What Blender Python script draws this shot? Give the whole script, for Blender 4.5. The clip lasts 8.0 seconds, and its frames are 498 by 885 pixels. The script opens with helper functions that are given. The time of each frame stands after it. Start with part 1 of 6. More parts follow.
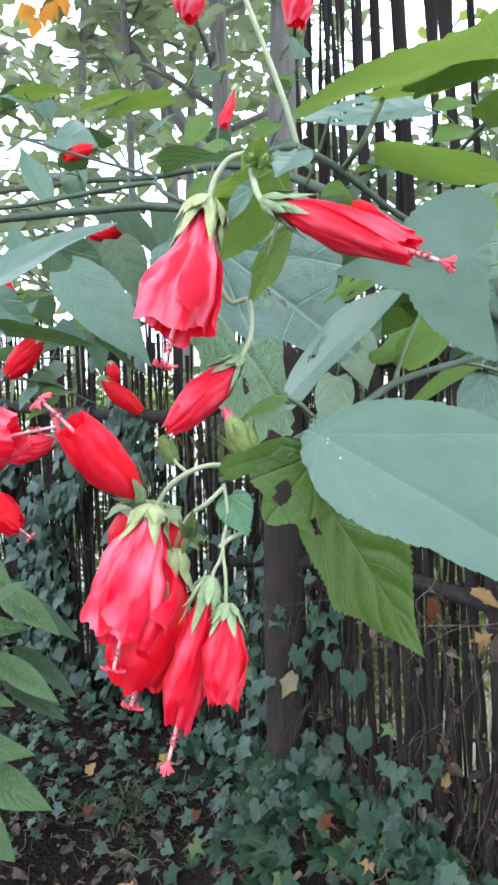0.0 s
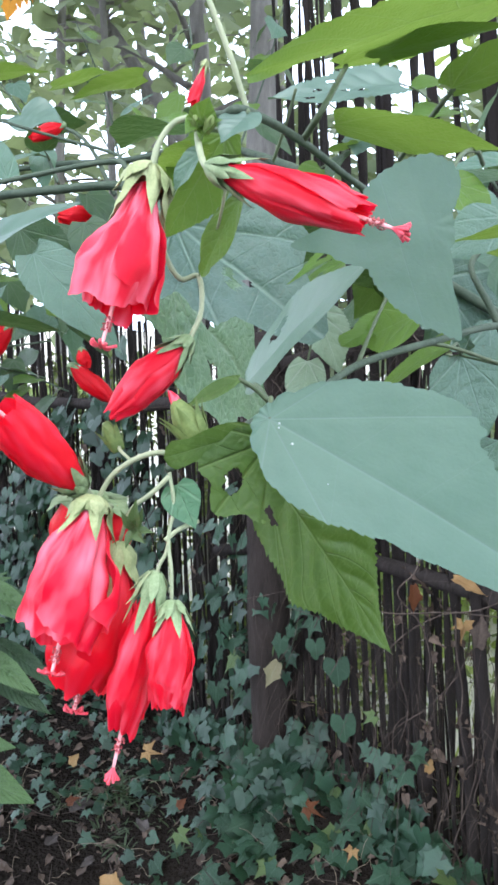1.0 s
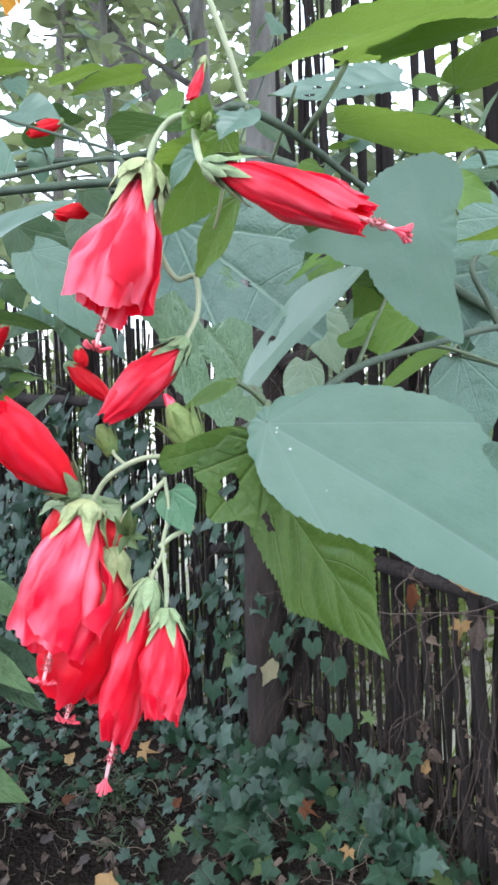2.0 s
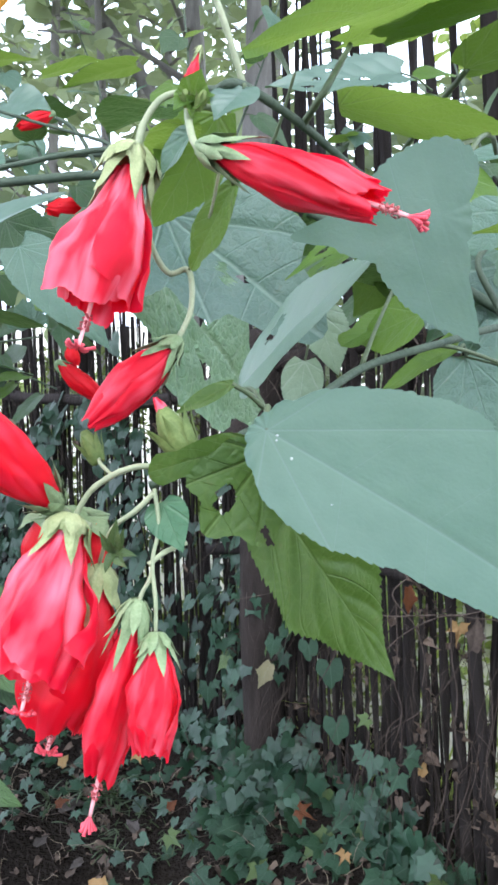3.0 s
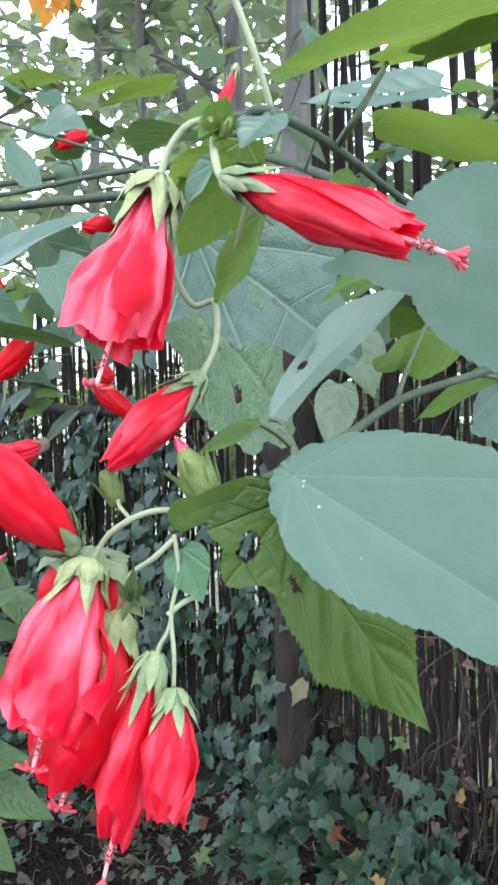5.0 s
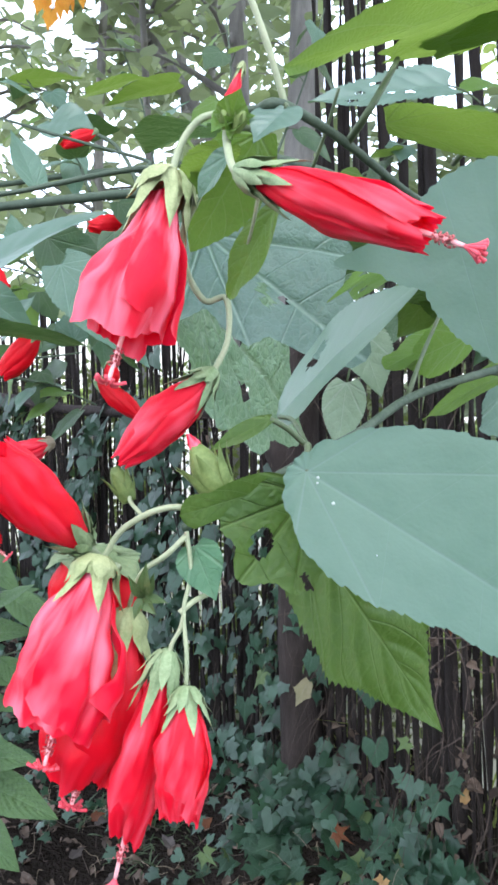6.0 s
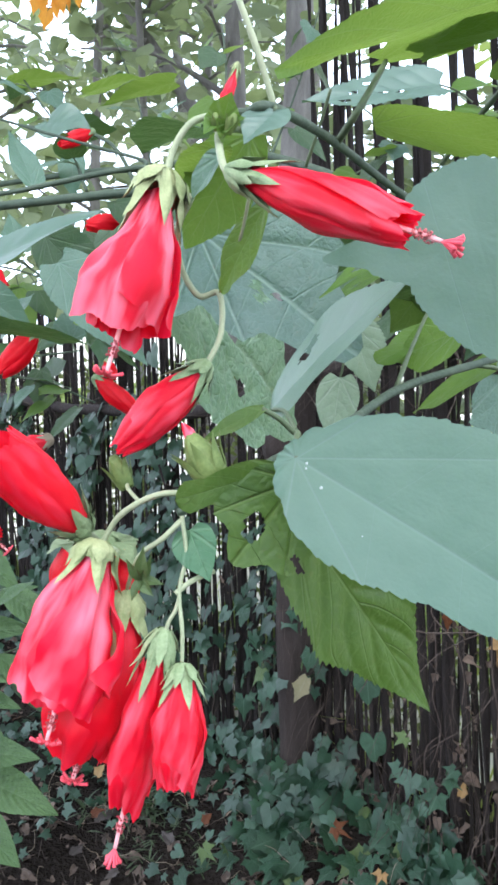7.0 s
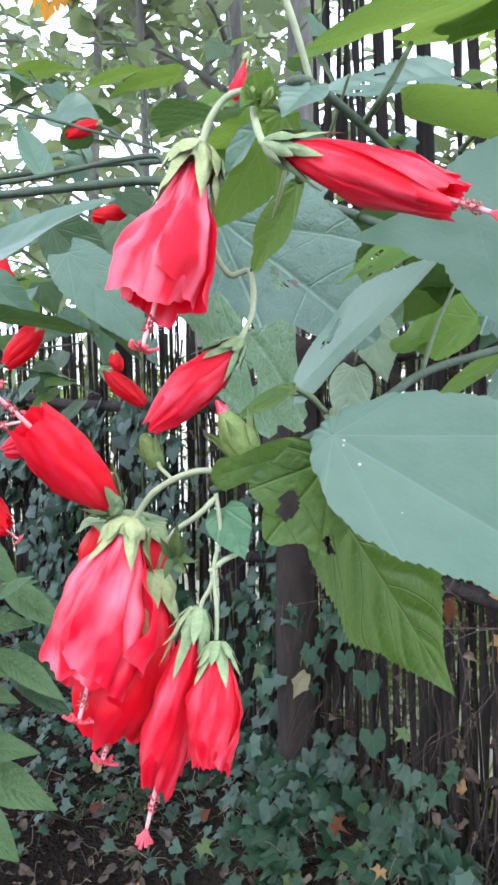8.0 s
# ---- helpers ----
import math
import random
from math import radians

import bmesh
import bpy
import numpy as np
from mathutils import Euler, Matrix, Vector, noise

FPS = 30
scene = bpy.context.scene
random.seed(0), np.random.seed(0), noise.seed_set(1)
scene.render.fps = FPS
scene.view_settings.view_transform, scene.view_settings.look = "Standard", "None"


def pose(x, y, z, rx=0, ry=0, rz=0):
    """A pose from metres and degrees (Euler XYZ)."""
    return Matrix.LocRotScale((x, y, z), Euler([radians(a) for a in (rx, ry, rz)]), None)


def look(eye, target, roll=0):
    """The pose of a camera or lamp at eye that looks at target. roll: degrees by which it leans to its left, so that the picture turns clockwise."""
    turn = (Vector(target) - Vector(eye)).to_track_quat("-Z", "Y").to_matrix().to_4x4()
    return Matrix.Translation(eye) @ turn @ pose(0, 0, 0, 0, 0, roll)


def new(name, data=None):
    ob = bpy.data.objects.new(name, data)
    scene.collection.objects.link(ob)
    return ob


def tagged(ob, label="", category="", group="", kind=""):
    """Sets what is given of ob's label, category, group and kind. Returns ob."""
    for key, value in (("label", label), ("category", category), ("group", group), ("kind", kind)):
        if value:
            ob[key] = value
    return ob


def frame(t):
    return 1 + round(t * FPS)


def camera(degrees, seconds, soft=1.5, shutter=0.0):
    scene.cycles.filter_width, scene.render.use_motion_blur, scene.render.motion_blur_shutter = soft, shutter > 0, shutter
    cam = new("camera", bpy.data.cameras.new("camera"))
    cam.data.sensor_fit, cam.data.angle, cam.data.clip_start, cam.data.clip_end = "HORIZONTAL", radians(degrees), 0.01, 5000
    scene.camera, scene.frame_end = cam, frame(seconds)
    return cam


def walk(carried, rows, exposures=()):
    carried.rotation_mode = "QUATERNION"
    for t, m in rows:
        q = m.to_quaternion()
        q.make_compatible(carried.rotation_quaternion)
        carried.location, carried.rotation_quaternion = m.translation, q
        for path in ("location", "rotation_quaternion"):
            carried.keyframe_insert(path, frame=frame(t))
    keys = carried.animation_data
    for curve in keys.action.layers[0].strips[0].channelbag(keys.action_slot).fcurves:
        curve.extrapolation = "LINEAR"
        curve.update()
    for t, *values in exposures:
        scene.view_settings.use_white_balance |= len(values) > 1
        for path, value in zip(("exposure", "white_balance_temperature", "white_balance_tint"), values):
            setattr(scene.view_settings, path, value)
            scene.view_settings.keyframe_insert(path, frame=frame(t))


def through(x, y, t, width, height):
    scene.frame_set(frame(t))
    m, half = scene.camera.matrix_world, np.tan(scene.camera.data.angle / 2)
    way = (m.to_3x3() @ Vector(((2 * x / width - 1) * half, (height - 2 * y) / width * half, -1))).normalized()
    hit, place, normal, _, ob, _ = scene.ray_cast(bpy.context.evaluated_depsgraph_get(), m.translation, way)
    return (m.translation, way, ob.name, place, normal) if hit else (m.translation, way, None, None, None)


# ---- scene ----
cam = camera(37.84, 8.0, 3.0)
ROWS = [
    (0, 0.0000, 0.0000, 1.6000, 82.00, -0.00, 0.00),
    (0.5, 0.0038, 0.0116, 1.5982, 81.44, -0.02, -0.52),
    (1, 0.0137, 0.0173, 1.5964, 81.09, 0.27, -1.11),
    (1.5, 0.0152, 0.0196, 1.5973, 80.82, 0.45, -1.09),
    (1.7, 0.0149, 0.0199, 1.5975, 80.97, 0.18, -1.15),
    (2.8, 0.0132, 0.0410, 1.5984, 80.72, -0.21, -1.31),
    (3, 0.0140, 0.0438, 1.5976, 80.81, -0.16, -1.56),
    (3.5, 0.0207, 0.0426, 1.6003, 80.94, 0.06, -1.24),
    (4, 0.0321, 0.0412, 1.6008, 81.08, -0.07, -1.51),
    (4.5, 0.0339, 0.0462, 1.6067, 81.65, 0.02, -1.03),
    (5, 0.0177, 0.0574, 1.6055, 81.64, -0.18, 1.39),
    (5.2, 0.0138, 0.0607, 1.6044, 81.55, -0.13, 1.78),
    (6.3, 0.0160, 0.0565, 1.6040, 81.79, -0.17, 1.52),
    (6.5, 0.0170, 0.0541, 1.6044, 81.86, -0.01, 1.43),
    (7, 0.0168, 0.0489, 1.6022, 81.58, 0.01, 1.45),
    (7.5, 0.0117, 0.0479, 1.6004, 81.41, -0.35, 1.57),
    (8, 0.0050, 0.0496, 1.5956, 81.43, -0.32, 1.21),
]
walk(cam, [(t, pose(*row)) for t, *row in ROWS])

# ---- light: a bright overcast sky, a wide soft sun high up ----
world = bpy.data.worlds.new("overcast_sky")
scene.world = world
world.use_nodes = True
wt = world.node_tree
sky = wt.nodes.new("ShaderNodeTexSky")
sky.sky_type, sky.sun_disc = "NISHITA", False
sky.sun_elevation, sky.sun_rotation = radians(58), radians(200)
sky.air_density, sky.dust_density, sky.ozone_density = 1.0, 4.0, 1.0
cloud = wt.nodes.new("ShaderNodeMix")
cloud.data_type = "RGBA"
cloud.inputs["Factor"].default_value = 0.8
cloud.inputs["B"].default_value = (14.9, 16.6, 20.7, 1)
wt.links.new(sky.outputs[0], cloud.inputs["A"])
wt.links.new(cloud.outputs["Result"], wt.nodes["Background"].inputs["Color"])
wt.nodes["Background"].inputs["Strength"].default_value = 0.25
sun_data = bpy.data.lights.new("sun", "SUN")
sun_data.energy, sun_data.angle, sun_data.color = 1.2, radians(25), (1.0, 0.97, 0.92)
sun = new("sun", sun_data)
sun.matrix_world = look((0, 0, 10), (1.5, 4.0, 0.0))


# ---- materials ----
def material(name, rough=0.6, spec=0.4):
    m = bpy.data.materials.new(name)
    m.use_nodes = True
    bsdf = m.node_tree.nodes["Principled BSDF"]
    bsdf.inputs["Roughness"].default_value = rough
    bsdf.inputs["Specular IOR Level"].default_value = spec
    return m, m.node_tree, bsdf


def node(nt, kind, **values):
    n = nt.nodes.new("ShaderNode" + kind)
    for key, value in values.items():
        n.inputs[key].default_value = value
    return n


def math_node(nt, op, a, b=None):
    n = nt.nodes.new("ShaderNodeMath")
    n.operation = op
    for i, v in enumerate((a, b)):
        if v is None:
            continue
        if isinstance(v, (int, float)):
            n.inputs[i].default_value = v
        else:
            nt.links.new(v, n.inputs[i])
    return n.outputs[0]


def mix_colour(nt, factor, a, b):
    n = nt.nodes.new("ShaderNodeMix")
    n.data_type = "RGBA"
    for key, v in (("Factor", factor), ("A", a), ("B", b)):
        if isinstance(v, tuple):
            n.inputs[key].default_value = (*v, 1)
        elif isinstance(v, (int, float)):
            n.inputs[key].default_value = v
        else:
            nt.links.new(v, n.inputs[key])
    return n.outputs["Result"]


def noise_at(nt, scale, detail=4.0, low=0.35, high=0.65, coords="Object", stretch=None):
    """A noise between 0 and 1 in the thing's own coordinates."""
    tc = nt.nodes.new("ShaderNodeTexCoord")
    out = tc.outputs[coords]
    if stretch:
        mp = nt.nodes.new("ShaderNodeMapping")
        mp.inputs["Scale"].default_value = stretch
        nt.links.new(out, mp.inputs[0])
        out = mp.outputs[0]
    n = node(nt, "TexNoise", Scale=scale, Detail=detail)
    nt.links.new(out, n.inputs["Vector"])
    r = nt.nodes.new("ShaderNodeMapRange")
    r.inputs["From Min"].default_value, r.inputs["From Max"].default_value = low, high
    nt.links.new(n.outputs["Fac"], r.inputs["Value"])
    return r.outputs[0]


def bump(nt, bsdf, height, strength, distance):
    b = node(nt, "Bump", Strength=strength, Distance=distance)
    nt.links.new(height, b.inputs["Height"])
    nt.links.new(b.outputs[0], bsdf.inputs["Normal"])
    return b


def leaf_material(name, dark, light, vein, side_veins=7.0, rough=0.45, spec=0.5, through=0.35, glow=(0.25, 0.4, 0.04), slant=0.35, vein_width=0.05, spots=0.0, net=0.5, net_scale=230.0, groove=0.6, palm=0.0, odd=None, relief=0.0007, mid_width=0.022, net_tint=0.0):
    """A leaf: blotched green, paler veins from its own outline, light shining through it."""
    m, nt, bsdf = material(name, rough, spec)
    uv = nt.nodes.new("ShaderNodeUVMap")
    sep = nt.nodes.new("ShaderNodeSeparateXYZ")
    nt.links.new(uv.outputs[0], sep.inputs[0])
    across = math_node(nt, "ABSOLUTE", math_node(nt, "SUBTRACT", sep.outputs[1], 0.5))
    phase = math_node(nt, "MULTIPLY", math_node(nt, "SUBTRACT", sep.outputs[0], math_node(nt, "MULTIPLY", across, slant)), side_veins)
    tri = math_node(nt, "ABSOLUTE", math_node(nt, "SUBTRACT", math_node(nt, "FRACT", phase), 0.5))
    side = nt.nodes.new("ShaderNodeMapRange")
    side.inputs["From Min"].default_value, side.inputs["From Max"].default_value = 0.5 - vein_width, 0.5
    nt.links.new(tri, side.inputs["Value"])
    mid = nt.nodes.new("ShaderNodeMapRange")
    mid.inputs["From Min"].default_value, mid.inputs["From Max"].default_value = mid_width, mid_width * 0.27
    nt.links.new(across, mid.inputs["Value"])
    veins = math_node(nt, "MAXIMUM", math_node(nt, "MULTIPLY", side.outputs[0], 0.75), mid.outputs[0])
    tc = nt.nodes.new("ShaderNodeTexCoord")
    if palm:
        # main veins that fan out from the foot of the blade
        pos = nt.nodes.new("ShaderNodeSeparateXYZ")
        nt.links.new(tc.outputs["Object"], pos.inputs[0])
        ax = math_node(nt, "ABSOLUTE", pos.outputs[0])
        for a in (0.52, 1.10):
            d = math_node(nt, "ABSOLUTE", math_node(nt, "SUBTRACT", math_node(nt, "MULTIPLY", ax, math.cos(a)), math_node(nt, "MULTIPLY", pos.outputs[1], math.sin(a))))
            line = nt.nodes.new("ShaderNodeMapRange")
            line.inputs["From Min"].default_value, line.inputs["From Max"].default_value = palm, palm * 0.3
            nt.links.new(d, line.inputs["Value"])
            veins = math_node(nt, "MAXIMUM", veins, line.outputs[0])
    blotch = noise_at(nt, 45.0, 5.0)
    info = nt.nodes.new("ShaderNodeObjectInfo")
    tone = math_node(nt, "ADD", math_node(nt, "MULTIPLY", blotch, 0.6), math_node(nt, "MULTIPLY", info.outputs["Random"], 0.4))
    base = mix_colour(nt, tone, dark, light)
    if odd:
        base = mix_colour(nt, math_node(nt, "GREATER_THAN", info.outputs["Random"], 0.94), base, odd)
    base = mix_colour(nt, math_node(nt, "MULTIPLY", veins, 0.55), base, vein)
    cells = nt.nodes.new("ShaderNodeTexVoronoi")
    cells.feature = "DISTANCE_TO_EDGE"
    cells.inputs["Scale"].default_value = net_scale
    warp = node(nt, "TexNoise", Scale=net_scale * 0.5, Detail=2.0)
    nt.links.new(tc.outputs["Object"], warp.inputs["Vector"])
    bent = node(nt, "Mix", Factor=1.6 / net_scale)
    bent.data_type = "RGBA"
    bent.blend_type = "ADD"
    nt.links.new(tc.outputs["Object"], bent.inputs["A"])
    nt.links.new(warp.outputs["Color"], bent.inputs["B"])
    nt.links.new(bent.outputs["Result"], cells.inputs["Vector"])
    if net_tint:
        line = nt.nodes.new("ShaderNodeMapRange")
        line.inputs["From Min"].default_value, line.inputs["From Max"].default_value = 0.09, 0.02
        nt.links.new(cells.outputs["Distance"], line.inputs["Value"])
        base = mix_colour(nt, math_node(nt, "MULTIPLY", line.outputs[0], net_tint), base, vein)
    if spots:
        base = mix_colour(nt, math_node(nt, "MULTIPLY", noise_at(nt, 160.0, 2.0, 0.66, 0.70), spots), base, (0.16, 0.11, 0.05))
    nt.links.new(base, bsdf.inputs["Base Color"])
    fine = noise_at(nt, 900.0, 2.0, 0.3, 0.7)
    dome = nt.nodes.new("ShaderNodeMapRange")
    dome.interpolation_type = "SMOOTHERSTEP"
    dome.inputs["From Min"].default_value, dome.inputs["From Max"].default_value = -0.10, 0.30
    nt.links.new(cells.outputs["Distance"], dome.inputs["Value"])
    quilt = math_node(nt, "MULTIPLY", dome.outputs[0], net)
    height = math_node(nt, "ADD", quilt, math_node(nt, "SUBTRACT", math_node(nt, "MULTIPLY", fine, 0.2), math_node(nt, "MULTIPLY", veins, groove)))
    bump(nt, bsdf, height, 0.6, relief)
    nt.links.new(math_node(nt, "ADD", math_node(nt, "MULTIPLY", blotch, 0.14), rough - 0.07), bsdf.inputs["Roughness"])
    back = nt.nodes.new("ShaderNodeBsdfTranslucent")
    nt.links.new(mix_colour(nt, math_node(nt, "MULTIPLY", veins, 0.4), glow, tuple(c * 0.5 for c in glow)), back.inputs["Color"])
    mix = nt.nodes.new("ShaderNodeMixShader")
    mix.inputs[0].default_value = through
    nt.links.new(bsdf.outputs[0], mix.inputs[1])
    nt.links.new(back.outputs[0], mix.inputs[2])
    nt.links.new(mix.outputs[0], nt.nodes["Material Output"].inputs["Surface"])
    return m


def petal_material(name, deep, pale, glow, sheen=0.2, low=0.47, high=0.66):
    """A silky petal: fine ribs lengthwise, paler broad streaks that also carry painted highlights."""
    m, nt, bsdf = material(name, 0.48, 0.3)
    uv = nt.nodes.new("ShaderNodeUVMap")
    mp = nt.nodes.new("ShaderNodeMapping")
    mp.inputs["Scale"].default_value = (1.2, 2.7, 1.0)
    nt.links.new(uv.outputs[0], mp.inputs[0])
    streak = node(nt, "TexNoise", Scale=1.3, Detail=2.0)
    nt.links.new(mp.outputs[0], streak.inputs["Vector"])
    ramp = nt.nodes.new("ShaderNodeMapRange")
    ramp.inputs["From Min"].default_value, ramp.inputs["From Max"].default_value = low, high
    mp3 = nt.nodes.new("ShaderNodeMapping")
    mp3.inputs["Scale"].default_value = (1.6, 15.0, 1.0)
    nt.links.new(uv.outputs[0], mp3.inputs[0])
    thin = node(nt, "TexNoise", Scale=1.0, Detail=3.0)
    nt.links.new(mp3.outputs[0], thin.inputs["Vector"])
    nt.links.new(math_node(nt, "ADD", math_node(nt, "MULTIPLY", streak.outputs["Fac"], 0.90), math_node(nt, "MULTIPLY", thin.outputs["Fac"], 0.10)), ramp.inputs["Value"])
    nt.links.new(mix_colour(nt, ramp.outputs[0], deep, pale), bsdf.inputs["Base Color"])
    mp2 = nt.nodes.new("ShaderNodeMapping")
    mp2.inputs["Scale"].default_value = (2.0, 60.0, 1.0)
    nt.links.new(uv.outputs[0], mp2.inputs[0])
    ribs = node(nt, "TexNoise", Scale=1.0, Detail=3.0)
    nt.links.new(mp2.outputs[0], ribs.inputs["Vector"])
    bump(nt, bsdf, ribs.outputs["Fac"], 0.3, 0.0006)
    bsdf.inputs["Sheen Weight"].default_value = sheen
    bsdf.inputs["Sheen Tint"].default_value = (1.0, 0.7, 0.75, 1)
    back = nt.nodes.new("ShaderNodeBsdfTranslucent")
    back.inputs["Color"].default_value = (*glow, 1)
    mix = nt.nodes.new("ShaderNodeMixShader")
    mix.inputs[0].default_value = 0.36
    nt.links.new(bsdf.outputs[0], mix.inputs[1])
    nt.links.new(back.outputs[0], mix.inputs[2])
    nt.links.new(mix.outputs[0], nt.nodes["Material Output"].inputs["Surface"])
    return m


def plain_material(name, dark, light, scale=60.0, rough=0.7, spec=0.3, stretch=None, relief=0.4, depth=0.002, islands=False):
    """Two tones in coarse and fine patches, with a relief."""
    m, nt, bsdf = material(name, rough, spec)
    coarse = noise_at(nt, scale, 6.0, 0.3, 0.7, stretch=stretch)
    fine = noise_at(nt, scale * 7, 3.0, 0.3, 0.7, stretch=stretch)
    tone = math_node(nt, "ADD", math_node(nt, "MULTIPLY", coarse, 0.5), math_node(nt, "MULTIPLY", fine, 0.25))
    if islands:
        rnd = nt.nodes.new("ShaderNodeNewGeometry").outputs["Random Per Island"]
    else:
        rnd = nt.nodes.new("ShaderNodeObjectInfo").outputs["Random"]
    tone = math_node(nt, "ADD", tone, math_node(nt, "MULTIPLY", rnd, 0.25))
    nt.links.new(mix_colour(nt, tone, dark, light), bsdf.inputs["Base Color"])
    bump(nt, bsdf, math_node(nt, "ADD", coarse, math_node(nt, "MULTIPLY", fine, 0.5)), relief, depth)
    return m


def island_leaf_material(name, dark, light, through=0.3, glow=(0.2, 0.35, 0.04), rough=0.5):
    """Small far leaves joined in one mesh: each takes its own tone."""
    m, nt, bsdf = material(name, rough, 0.4)
    geo = nt.nodes.new("ShaderNodeNewGeometry")
    tone = math_node(nt, "ADD", math_node(nt, "MULTIPLY", geo.outputs["Random Per Island"], 0.75), math_node(nt, "MULTIPLY", noise_at(nt, 20.0), 0.25))
    nt.links.new(mix_colour(nt, tone, dark, light), bsdf.inputs["Base Color"])
    back = nt.nodes.new("ShaderNodeBsdfTranslucent")
    back.inputs["Color"].default_value = (*glow, 1)
    mix = nt.nodes.new("ShaderNodeMixShader")
    mix.inputs[0].default_value = through
    nt.links.new(bsdf.outputs[0], mix.inputs[1])
    nt.links.new(back.outputs[0], mix.inputs[2])
    nt.links.new(mix.outputs[0], nt.nodes["Material Output"].inputs["Surface"])
    return m


SHRUB_LEAF = leaf_material("shrub_leaf", (0.064, 0.138, 0.098), (0.112, 0.198, 0.146), (0.20, 0.31, 0.23), 6.0, 0.42, 0.5, 0.26, (0.15, 0.27, 0.06), 0.5, 0.03, 0.15, 0.4, 240.0, 1.1, 0.0010, None, 0.0010, 0.013, 0.10)
SHRUB_LEAF_SMOOTH = leaf_material("smooth_shrub_leaf", (0.060, 0.127, 0.091), (0.098, 0.172, 0.130), (0.130, 0.206, 0.164), 5.0, 0.48, 0.36, 0.25, (0.15, 0.27, 0.06), 0.7, 0.007, 0.0, 0.12, 230.0, 0.22, 0.00045, None, 0.0003, 0.0035, 0.05)
SHRUB_LEAF_WAVY = leaf_material("wavy_shrub_leaf", (0.064, 0.128, 0.096), (0.100, 0.170, 0.132), (0.110, 0.182, 0.143), 5.0, 0.46, 0.4, 0.25, (0.15, 0.27, 0.06), 0.7, 0.010, 0.0, 0.12, 230.0, 0.22, 0.0, None, 0.0003, 0.0035, 0.05)
# the shrub leaf again, sky sheen painted in as a paler, glossier green
SHRUB_LEAF_SKYLIT = leaf_material("skylit_shrub_leaf", (0.085, 0.152, 0.116), (0.118, 0.194, 0.152), (0.128, 0.206, 0.162), 5.0, 0.42, 0.7, 0.22, (0.15, 0.27, 0.06), 0.7, 0.014, 0.0, 0.12, 230.0, 0.25, 0.0, None, 0.0003, 0.010, 0.05)
SHRUB_LEAF_YOUNG = leaf_material("young_shrub_leaf", (0.052, 0.126, 0.014), (0.094, 0.184, 0.028), (0.22, 0.33, 0.13), 6.0, 0.45, 0.4, 0.38, (0.23, 0.355, 0.058), 0.5, 0.035, 0.25, 0.35, 360.0, 1.2, 0.0007, None, 0.0008, 0.014, 0.10)
BUSH_LEAF = leaf_material("bush_leaf", (0.060, 0.125, 0.050), (0.115, 0.205, 0.080), (0.19, 0.29, 0.14), 11.0, 0.42, 0.5, 0.32, (0.16, 0.28, 0.04), 0.6, 0.10, 0.0, 0.3, 120.0, 1.0, 0.0, None, 0.003)
IVY_LEAF = leaf_material("ivy_leaf", (0.006, 0.027, 0.014), (0.032, 0.088, 0.046), (0.085, 0.145, 0.090), 4.0, 0.40, 0.36, 0.2, (0.08, 0.16, 0.04), 0.8, 0.05, odd=(0.075, 0.12, 0.036))
DRY_LEAF = leaf_material("dry_leaf", (0.22, 0.13, 0.05), (0.38, 0.25, 0.12), (0.22, 0.13, 0.06), 6.0, 0.7, 0.2, 0.2, (0.5, 0.3, 0.1), 0.5, 0.05)
ORANGE_LEAF = leaf_material("orange_leaf", (0.55, 0.20, 0.03), (0.80, 0.36, 0.06), (0.5, 0.2, 0.05), 6.0, 0.6, 0.2, 0.4, (0.9, 0.42, 0.05), 0.5, 0.05)
RUST_LEAF = leaf_material("rust_leaf", (0.065, 0.022, 0.010), (0.13, 0.048, 0.020), (0.12, 0.05, 0.02), 6.0, 0.7, 0.2, 0.2, (0.25, 0.09, 0.03), 0.5, 0.05)
GREY_LEAF = leaf_material("grey_leaf", (0.045, 0.038, 0.034), (0.10, 0.086, 0.078), (0.07, 0.06, 0.05), 6.0, 0.7, 0.2, 0.1, (0.2, 0.15, 0.1), 0.5, 0.05)
YOUNG_IVY = leaf_material("young_ivy_leaf", (0.045, 0.095, 0.030), (0.10, 0.17, 0.055), (0.16, 0.22, 0.09), 4.0, 0.42, 0.5, 0.3, (0.16, 0.28, 0.05), 0.8, 0.05)
FADED_LEAF = leaf_material("faded_leaf", (0.14, 0.125, 0.07), (0.27, 0.24, 0.15), (0.4, 0.4, 0.28), 6.0, 0.7, 0.2, 0.3, (0.45, 0.45, 0.2), 0.5, 0.05)
SHRUB_LEAF_VEINED = leaf_material("veined_shrub_leaf", (0.040, 0.090, 0.015), (0.070, 0.136, 0.026), (0.14, 0.225, 0.07), 5.0, 0.45, 0.36, 0.36, (0.15, 0.245, 0.038), 0.6, 0.035, 0.15, 0.35, 150.0, 1.5, 0.0007, None, 0.0009, 0.016, 0.20)
SHRUB_LEAF_PALM = leaf_material("palmate_shrub_leaf", (0.042, 0.096, 0.074), (0.094, 0.160, 0.130), (0.27, 0.38, 0.30), 6.0, 0.42, 0.5, 0.26, (0.15, 0.27, 0.06), 0.5, 0.035, 0.12, 0.35, 210.0, 1.1, 0.0016, None, 0.0014, 0.010, 0.10)
SHRUB_LEAF_PUCKERED = leaf_material("puckered_shrub_leaf", (0.135, 0.240, 0.150), (0.215, 0.330, 0.220), (0.42, 0.54, 0.40), 6.0, 0.45, 0.5, 0.28, (0.17, 0.30, 0.07), 0.5, 0.035, 0.08, 0.8, 160.0, 1.1, 0.0015, None, 0.0026, 0.013, 0.34)
